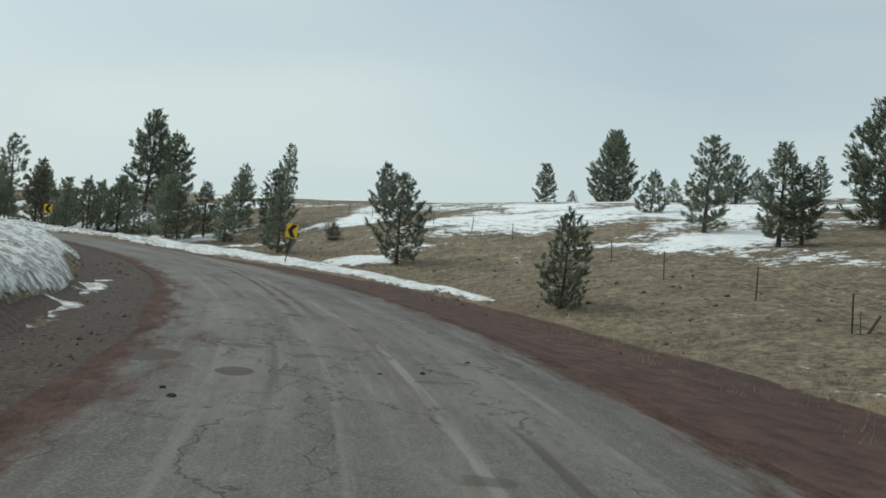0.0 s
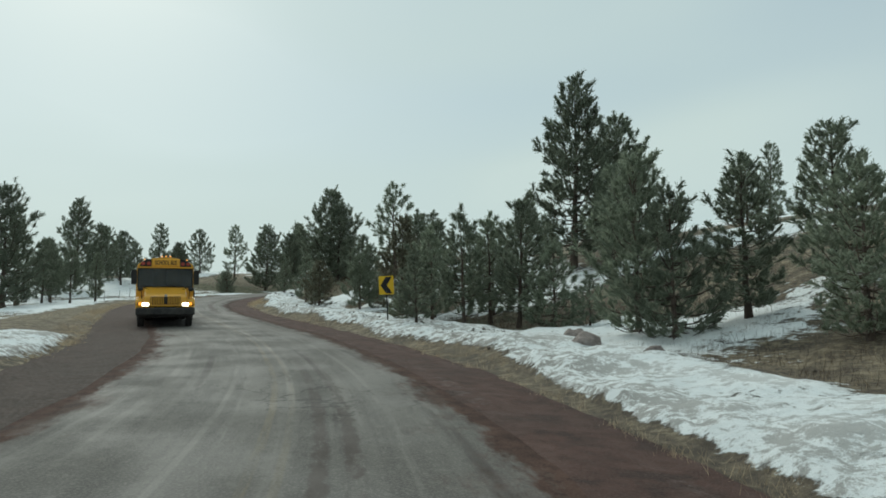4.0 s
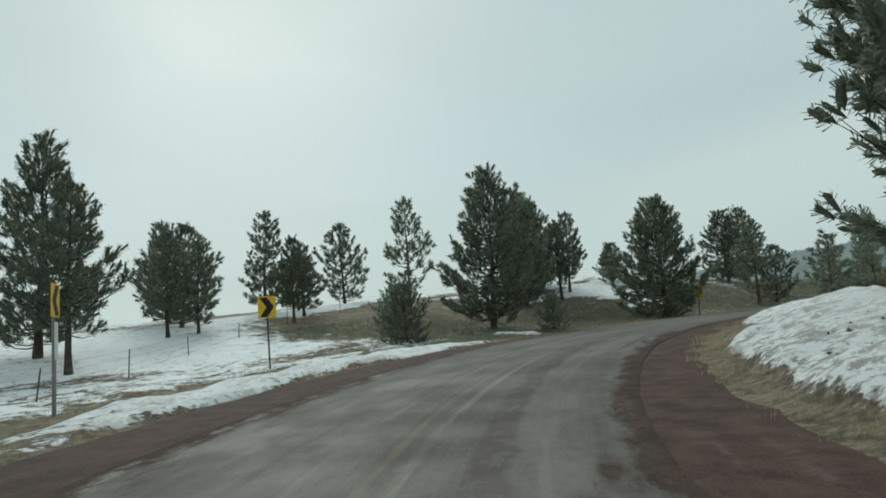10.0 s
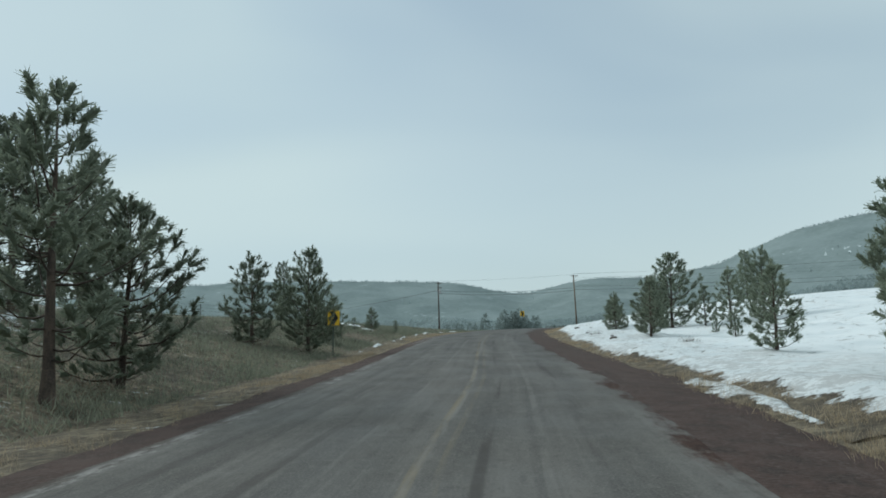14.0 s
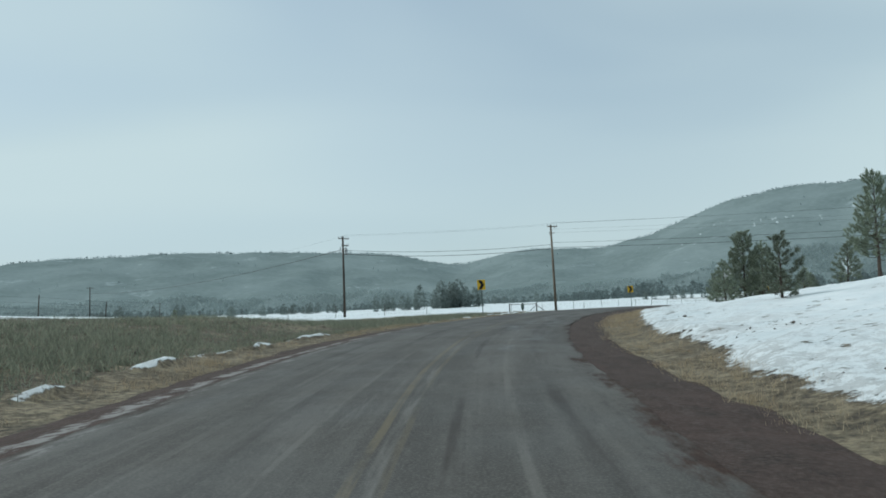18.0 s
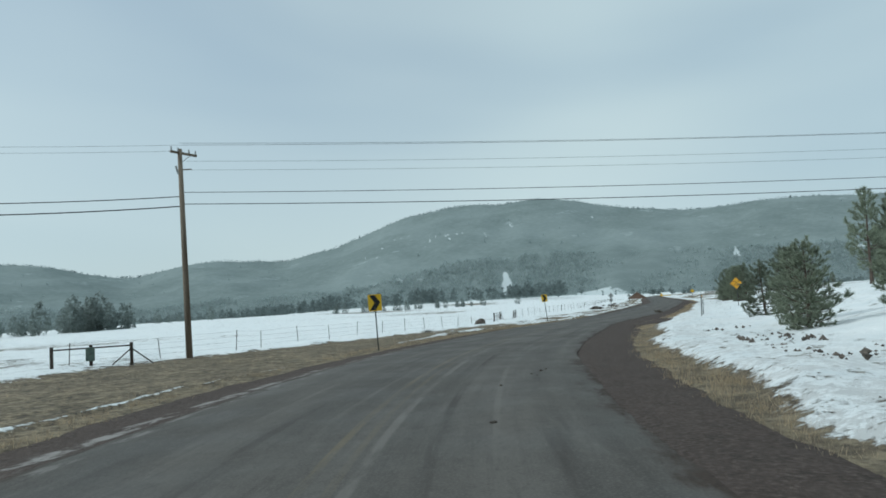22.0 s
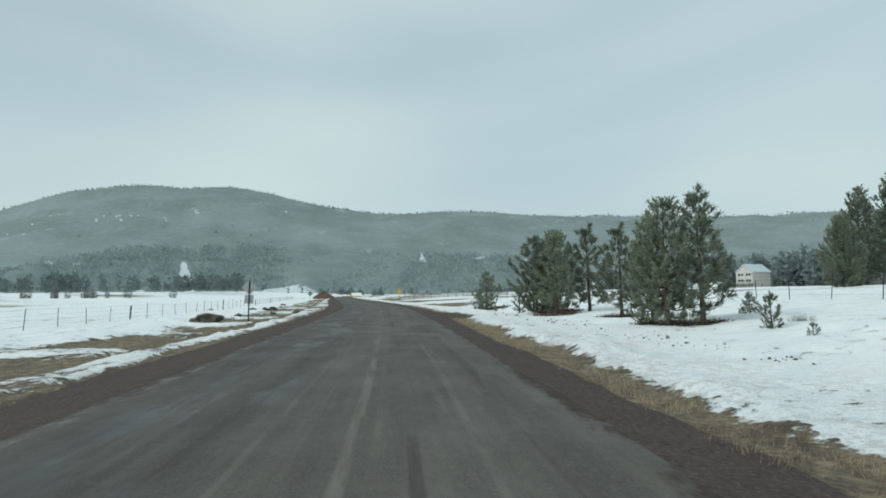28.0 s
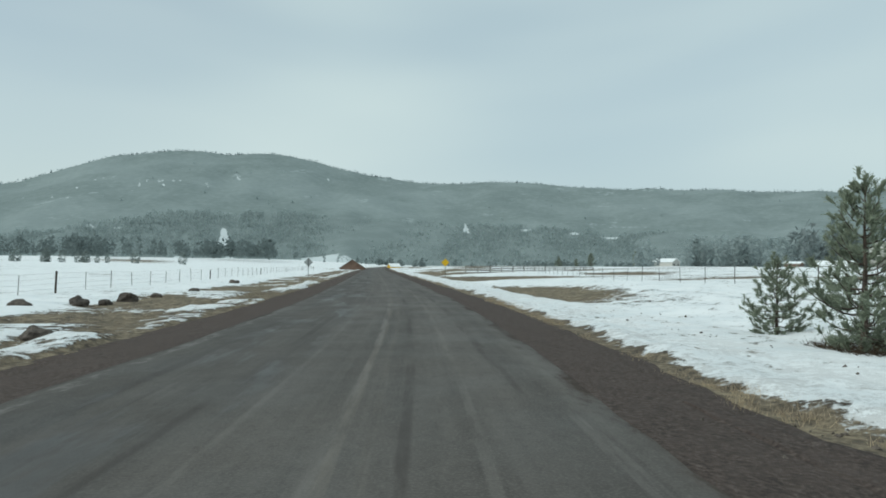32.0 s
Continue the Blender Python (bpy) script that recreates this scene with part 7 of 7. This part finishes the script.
# dirty clods thawing out of the ploughed bank
for i, (cs, cd) in enumerate([(104, 7.4), (106.5, 8.1), (108, 6.9), (109.5, 7.9), (111, 8.4), (112.5, 7.2), (114, 8.0), (116.5, 7.6), (118, 8.6), (107.2, 6.3), (110.2, 6.5), (188, 7.0), (192, 7.6), (197, 6.9), (203, 7.8), (206, 7.1)]):
    x, y = on_road(cs, cd)[:2]
    lump = rock(float(x), float(y), 0.09 + 0.035 * (i % 4), 0.55, "rock", 120 + i, "dark soil clod half sunk in crusted snow", "clod")
    lump.location.z += 0.13

# ---- dry grass and brush ----
def grass(name, n, s_rng, d_rng, hmin, hmax, seed, blades_per, label, max_snow=0.5, spread=0.10, mat="straw", edge=None, lean=0.34, clump=0.0, leafy=1.0):
    rng = np.random.RandomState(seed)
    s, d = rng.uniform(*s_rng, n), rng.uniform(*d_rng, n)
    if edge is not None:
        d = np.sign(d_rng[1]) * (half_width(s) + shoulder(s, np.sign(d_rng[1])) + edge + np.abs(d))
    p = on_road(s, d)
    p[:, 2] += rise(s, d)
    patch = wave(p[:, 0], p[:, 1], 0.5, seed) * 0.5 + 0.5
    keep = (snow_weight(s, d, p[:, 0], p[:, 1]) < max_snow) & (rng.uniform(0, 1, n) < 0.35 + 0.75 * patch)
    if clump:
        keep &= ~((d > 0) & (((s > 298) & (s < 312)) | ((s > 383) & (s < 400))) & (rng.uniform(0, 1, n) < 0.95))
        keep &= wave(p[:, 0], p[:, 1], 1.9, seed + 70) + 0.6 * wave(p[:, 0], p[:, 1], 4.3, seed + 71) + rng.normal(0, 0.35, n) > -0.35 * clump
    p, patch = p[keep], patch[keep]
    k = len(p)
    base = np.repeat(p, blades_per, 0) + np.c_[rng.normal(0, spread, (k * blades_per, 2)), np.full(k * blades_per, -0.03)]
    dirs = unit(np.c_[rng.normal(0, lean, (k * blades_per, 2)), np.ones(k * blades_per)])
    tall = np.interp(s[keep], [45, 60, 88, 102], [1, 0.65, 0.7, 1]) if edge is not None and d_rng[1] > 0 else np.ones(k)
    ln = rng.uniform(hmin, hmax, k * blades_per) * np.repeat(tall, blades_per) * np.repeat(0.45 + 0.45 * patch, blades_per)
    ob = new(name, tri_mesh(name, blades(base, dirs, ln, leafy * (0.004 + 0.011 * ln), rng), mat))
    tagged(ob, label, "grass", kind="stuff")


grass("roadside_grass_right", 15000, (-8, 430), (0.0, 1.6), 0.10, 0.35, 1, 20, "strip of tan dry grass beside the cinder shoulder", edge=0.05, max_snow=0.62, spread=0.10, lean=0.42, clump=0.8)
grass("roadside_grass_left", 8000, (60, 335), (-0.001, -1.4), 0.12, 0.36, 2, 16, "strip of tan dry grass beside the cinder shoulder", edge=0.05, max_snow=0.62, spread=0.10, lean=0.40, clump=0.8)
grass("hillside_grass", 30000, (-14, 62), (5.4, 34), 0.08, 0.34, 3, 5, "short tan bunchgrass over the hillside", spread=0.14, max_snow=0.42)
grass("bank_grass_left", 8000, (128, 262), (-5.8, -22), 0.12, 0.40, 4, 5, "short dry bunchgrass over the brown bank", spread=0.14, max_snow=0.42)
grass("field_edge_grass_left", 8000, (258, 440), (-5.8, -17), 0.10, 0.34, 5, 5, "dry matted grass between road and field fence", spread=0.14, max_snow=0.44)
grass("brush_right", 9000, (50, 150), (8.5, 27), 0.2, 0.75, 6, 15, "brown twiggy underbrush below the pines", spread=0.22, max_snow=0.75, mat="brush")
grass("sage_left", 30000, (132, 264), (-6.6, -24), 0.14, 0.46, 11, 14, "grey-green sage clumps over the brown bank", spread=0.17, max_snow=0.5, mat="sage", lean=0.6, leafy=3.6)
grass("weeds_left", 2200, (300, 440), (-5.0, -8.2), 0.06, 0.26, 15, 10, "low grey-brown weeds on the gravelly verge", spread=0.12, max_snow=0.5, mat="brush")
grass("sage_right", 3600, (56, 128), (9, 27), 0.14, 0.50, 12, 12, "grey-green sage and dry grass among the pines", spread=0.15, max_snow=0.5, mat="sage", leafy=2.5)
grass("brush_left", 3000, (120, 215), (-7.5, -26), 0.12, 0.45, 7, 14, "brown twiggy underbrush on the bank", spread=0.2, max_snow=0.55, mat="brush")
grass("snow_stubble_right", 4200, (150, 470), (6.2, 34), 0.05, 0.22, 8, 6, "sparse dry stalks poking through snow", spread=0.08, max_snow=2.0, mat="brush")
grass("snow_stubble_left", 7500, (240, 470), (-14, -62), 0.06, 0.24, 9, 7, "sparse dry stalks poking through field snow", spread=0.12, max_snow=2.0, mat="brush")


def shrub(x, y, r, h, seed, label="bare reddish-brown shrub in snow"):
    rng = np.random.RandomState(seed)
    n = 160
    dirs = unit(np.c_[rng.normal(0, 0.75, (n, 2)), np.abs(rng.normal(0.8, 0.4, n))])
    base = np.c_[rng.normal(0, r * 0.35, (n, 2)), np.zeros(n)]
    ob = new("shrub", tri_mesh("shrub", blades(base, dirs, rng.uniform(0.5, 1.0, n) * h, np.full(n, 0.018), rng), "brush"))
    ob.matrix_world = pose(x, y, land(x, y))
    tagged(ob, label, "shrub", "bare shrubs")


for i, (x, y) in enumerate([(2.4, 256.9), (1.0, 254.0), (-0.5, 251.5), (-2.5, 249.5), (3.0, 253.5), (-31.0, 264.5), (60.0, 345.0), (-2.0, 266.0), (28.0, 274.0), (35.0, 279.0), (-71.0, 160.0), (-70.0, 148.0), (44.5, 291.2), (33.6, 281.0)]):
    shrub(x, y, 0.5, 0.55, 70 + i)


def brush_mat(x, y, r, h, seed):
    """Low brown brush and fallen twigs where the snow has gone from under a pine."""
    rng = np.random.RandomState(seed)
    n = int(520 * r * r)
    a, q = rng.uniform(0, 6.2832, n), r * np.sqrt(rng.uniform(0, 1, n)) * rng.uniform(0.75, 1.15, n)
    bx_, by_ = x + q * np.cos(a), y + q * np.sin(a)
    base = np.c_[bx_, by_, station_of(bx_, by_)[2] + 0.14]
    dirs = unit(np.c_[rng.normal(0, 0.9, (n, 2)), np.abs(rng.normal(0.5, 0.35, n))])
    ob = new("brush_under_pine", tri_mesh("brush_under_pine", blades(base, dirs, rng.uniform(0.5, 1.2, n) * h, rng.uniform(0.012, 0.03, n), rng), "brush"))
    tagged(ob, "mat of brown brush and fallen twigs under a pine", "brush", "brush under the pines", "stuff")


for i, (x, y, r, h) in enumerate([(29.8, 278.0, 1.3, 0.3), (31.2, 279.8, 1.2, 0.3), (37.5, 283.6, 1.3, 0.35), (42.6, 289.6, 1.6, 0.35), (46.6, 291.4, 1.7, 0.4), (48.6, 292.6, 1.2, 0.35), (63.3, 306.2, 1.5, 0.3), (64.2, 305.4, 1.1, 0.35)]):
    brush_mat(x, y, r, h, 300 + i)


# ---- far woods ----
def shaggy_tris(x, y, z, h, rng, n=40, wide=0.26):
    """Round-shouldered far pines: loose foliage sprays on a ragged egg-shaped crown, over a short trunk."""
    k = len(x)
    u = rng.beta(1.0, 1.4, (k, n))
    env = np.minimum(1.0, 0.55 + 1.5 * u) * (1 - u ** 1.8) ** 0.8 + 0.05
    a, q = rng.uniform(0, 6.2832, (k, n)), np.sqrt(rng.uniform(0.15, 1, (k, n)))
    hh = h[:, None]
    lean = rng.uniform(0.8, 1.25, (k, 1))
    c = np.stack([x[:, None] + hh * wide * lean * env * q * np.cos(a), y[:, None] + hh * wide * lean * env * q * np.sin(a), z[:, None] + hh * (0.06 + 0.92 * u)], -1)
    size = hh[..., None] * rng.uniform(0.07, 0.15, (k, n, 1)) * (40 / n) ** 0.35
    tri = c[:, :, None] + size[..., None] * rng.normal(0, 0.75, (k, n, 3, 3))
    trunk = np.stack([np.stack([x - 0.025 * h, y, z - 0.3], -1), np.stack([x + 0.025 * h, y, z - 0.3], -1), np.stack([x, y, z + 0.5 * h], -1)], 1)
    return np.concatenate([tri.reshape(-1, 3, 3), trunk])


def far_wood(name, az, r, h, rng, label, mat="far_hazed", z=None, n=36, wide=0.24):
    x, y = HILL_C[0] + r * np.sin(np.radians(az)), HILL_C[1] + r * np.cos(np.radians(az))
    zz = valley_floor(x, y) - 0.6 if z is None else z
    ob = new(name, tri_mesh(name, shaggy_tris(x, y, zz, h, rng, n, wide), mat))
    tagged(ob, label, "woods", kind="stuff")


rng = np.random.RandomState(90)
az = rng.uniform(-30, 105, 3400)
dens = wave(az * 3, az, 0.25, 33) + 0.7 * wave(az * 9, az, 0.4, 34)
az = az[(dens > rng.uniform(-1.2, 1.1, len(az))) & ~((((az > 40.5) & (az < 47.5)) | ((az > 51) & (az < 56))) & (rng.uniform(0, 1, len(az)) < 0.85))]
r = rng.uniform(660, 860, len(az)) + 60 * wave(az * 2, az, 0.3, 35)
tall = np.interp(az, [-30, 10, 24, 40, 46, 70, 76, 105], [9, 10, 15, 14, 7, 8, 17, 18])
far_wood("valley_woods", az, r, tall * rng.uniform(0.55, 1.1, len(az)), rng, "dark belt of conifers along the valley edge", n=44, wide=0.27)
az = rng.uniform(-34, 110, 5000)
az = az[(wave(az * 4, az, 0.22, 37) > rng.uniform(-1.8, 0.3, len(az))) & ~((az > 40.6) & (az < 55.5) & (rng.uniform(0, 1, len(az)) < 0.85))]
r = rng.uniform(1000, 1500, len(az))
far_wood("foothill_woods", az, r, rng.uniform(4, 9, len(az)), rng, "hazy conifer forest at the foot of the hills", "slope_hazed", z=np.clip((r - 1350) / 1150, 0, 1) * 120 + 4, n=26, wide=0.34)
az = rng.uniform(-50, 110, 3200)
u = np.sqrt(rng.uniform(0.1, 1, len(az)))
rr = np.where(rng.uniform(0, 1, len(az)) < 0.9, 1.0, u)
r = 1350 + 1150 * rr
far_wood("ridge_woods", az, r, rng.uniform(8, 13, len(az)), rng, "distant conifers along the hazy ridge", "ridge_hazed", z=2 + (skyline_height(az, 2500) - 2) * rr ** 1.15 - 6, n=12, wide=0.24)
az = rng.uniform(-34, 100, 24000)
u = tree_limit(az) * rng.power(1.5, len(az)) * 1.04
shut = wave(az * 6, u * 60, 0.3, 92) > rng.uniform(-2.0, 0.3, len(az))
shut &= (openness(az, u) < 0.42) | (rng.uniform(0, 1, len(az)) < 0.06)
az, u = az[shut], u[shut]
far_wood("slope_woods", az, 1350 + 1150 * u, rng.uniform(6, 12, len(az)), rng, "hazy dark conifer forest on the lower slopes", "slope_hazed", z=2 + (skyline_height(az, 2500) - 2) * u ** 1.15 - 3, n=18, wide=0.30)


for cx, cy, n, spread, top in ((-35, 476, 18, 7, 13), (-58, 479, 9, 7, 7), (-95, 478, 12, 12, 6), (-125, 440, 6, 8, 5), (-160, 430, 8, 12, 6), (120, 560, 12, 18, 6), (190, 600, 14, 24, 7), (-10, 600, 14, 18, 7)):
    x, y = rng.normal(cx, spread, n), rng.normal(cy, spread * 0.6, n)
    ob = new("field_copse", tri_mesh("field_copse", shaggy_tris(x, y, station_of(x, y)[2] - 0.2, rng.uniform(0.6, 1.05, n) * top, rng, 260, 0.30), "needle_hazed"))
    tagged(ob, "clump of dark pines standing out in the field", "trees", "field copses", "stuff")


# the belt takes the haze-paled slope needle colour
for cx, cy, n, spread, top in ((352, 338, 30, 10, 17), (352, 312, 26, 14, 19), (345, 288, 16, 12, 18), (352, 372, 34, 18, 13), (362, 402, 26, 18, 11)):
    x, y = rng.normal(cx, spread * 0.7, n), rng.normal(cy, spread, n)
    ob = new("pine_belt", tri_mesh("pine_belt", shaggy_tris(x, y, station_of(x, y)[2] - 0.2, rng.uniform(0.55, 1.05, n) * top, rng, 150, 0.24), "slope_hazed"))
    tagged(ob, "hazy belt of tall pines behind the farmhouse", "trees", "pine belt behind the farmhouse", "stuff")


# ---- far buildings along the valley road ----
def cottage(name, x, y, w, d, h, rise_h, yaw, wall, roof, label, rows=1, deck=0.0):
    root = thing(name, pose(x, y, land(x, y) - 0.1, 0, 0, yaw), label, "house")
    walls = prism([(-w / 2, -0.3), (w / 2, -0.3), (w / 2, h), (0, h + rise_h), (-w / 2, h)], -d / 2, d / 2)
    part("wall", walls, wall, root)
    k = (rise_h + 0.05) / (w / 2)
    for sx in (-1, 1):
        part("roof", prism([(0, h + rise_h + 0.02), (sx * (w / 2 + 0.4), h - 0.4 * k + 0.02), (sx * (w / 2 + 0.4), h - 0.4 * k + 0.24), (0, h + rise_h + 0.26)], -d / 2 - 0.4, d / 2 + 0.4), roof, root)
    for r in range(rows):
        z0 = deck + (h - deck) * (r + 0.30) / rows
        for wx in (-0.3, -0.12, 0.16, 0.32) if rows > 1 else (-0.25, 0.25):
            hw_, hh = w * 0.055 + 0.1, (h - deck) * 0.40 / rows
            frame_ = part("window", box(w * wx - hw_, -d / 2 - 0.05, z0, w * wx + hw_, -d / 2 + 0.02, z0 + hh, 0.01), "board", root)
            part("pane", box(w * wx - hw_ * 0.85, -d / 2 - 0.08, z0 + 0.08, w * wx + hw_ * 0.85, -d / 2 - 0.052, z0 + hh - 0.08), "glass", frame_)
    if deck:
        part("deck", box(-w / 2 - 0.6, -d / 2 - 2.4, deck - 0.2, w / 2 + 2.4, -d / 2 - 0.02, deck, 0.02), "board", root, "raised grey board deck")
        for i in range(5):
            part("deck_post", box(-w / 2 - 0.5 + i * (w + 2.8) / 4, -d / 2 - 2.3, -0.3, -w / 2 - 0.3 + i * (w + 2.8) / 4, -d / 2 - 2.1, deck + 0.9), "board", root)
        part("deck_rail", box(-w / 2 - 0.6, -d / 2 - 2.26, deck + 0.82, w / 2 + 2.4, -d / 2 - 2.14, deck + 0.92), "board", root)
    dr = part("door", box(w / 2 - 0.02, -0.45, -0.2, w / 2 + 0.04, 0.45, min(1.95, h * 0.9), 0.01), "board", root)
    part("door_handle", rod((w / 2 + 0.04, 0.3, 0.9), (w / 2 + 0.09, 0.3, 0.9), 0.03, sides=6), "steel", dr)
    return root


cottage("ranch_house", 396, 427, 8, 10, 2.6, 1.6, -10, "siding", "snow", "pale low ranch house with a snow-covered roof")
cottage("farmhouse", 322.6, 325.8, 7.6, 13.0, 6.9, 3.0, -112, "siding", "roof_blue", "two-storey white gabled farmhouse with a pale roof and a raised deck", 2, 1.9)
cottage("shed", 312, 341, 7, 11, 0.9, 1.5, -8, "board", "snow", "low shed with a snow-covered roof beside the farmhouse")
cottage("shed", 309, 353, 4.0, 5, 1.6, 0.5, -10, "roof_brown", "snow", "small brown shed in the snowy field")
cottage("barn", 232, 486, 9, 7, 0.7, 3.0, 135, "roof_brown", "board", "low brown gabled shed beside the road")
cottage("ranch_house", 363, 579, 6, 6, 2.4, 1.6, 60, "yellow", "snow", "small ochre house with a snowy roof")


def corral(x, y, yaw, bays):
    root = thing("corral_fence", grounded(x, y, yaw), "long grey board corral fence in snow", "fence")
    for i in range(bays + 1):
        part("corral_post", box(i * 3.0 - 0.07, -0.07, -0.2, i * 3.0 + 0.07, 0.07, 1.6), "board", root)
    for i in range(bays):
        for z in (0.35, 0.75, 1.15, 1.5):
            part("corral_board", box(i * 3.0 - 0.02, 0.072, z - 0.08, i * 3.0 + 3.02, 0.10, z + 0.08), "board", root)


corral(150.0, 378.0, -14, 12)


def small_sign(x, y, h, mat, label, yaw):
    root = thing("distant_road_sign", pose(x, y, land(x, y), 0, 0, yaw), label, "road sign")
    post_part(root, h, "post", 0.07)
    bm = prism(rounded(0.9, 0.9, 0.06), 0.0, 0.016)
    bm.transform(pose(0, 0, h - 0.45, 0, 45, 0))
    part("panel", bm, mat, root)


small_sign(135.0, 371.5, 2.8, "yellow", "yellow diamond sign beside the road far ahead", -50)
small_sign(112.0, 378.0, 2.6, "alu", "grey back of a road sign far ahead", 130)
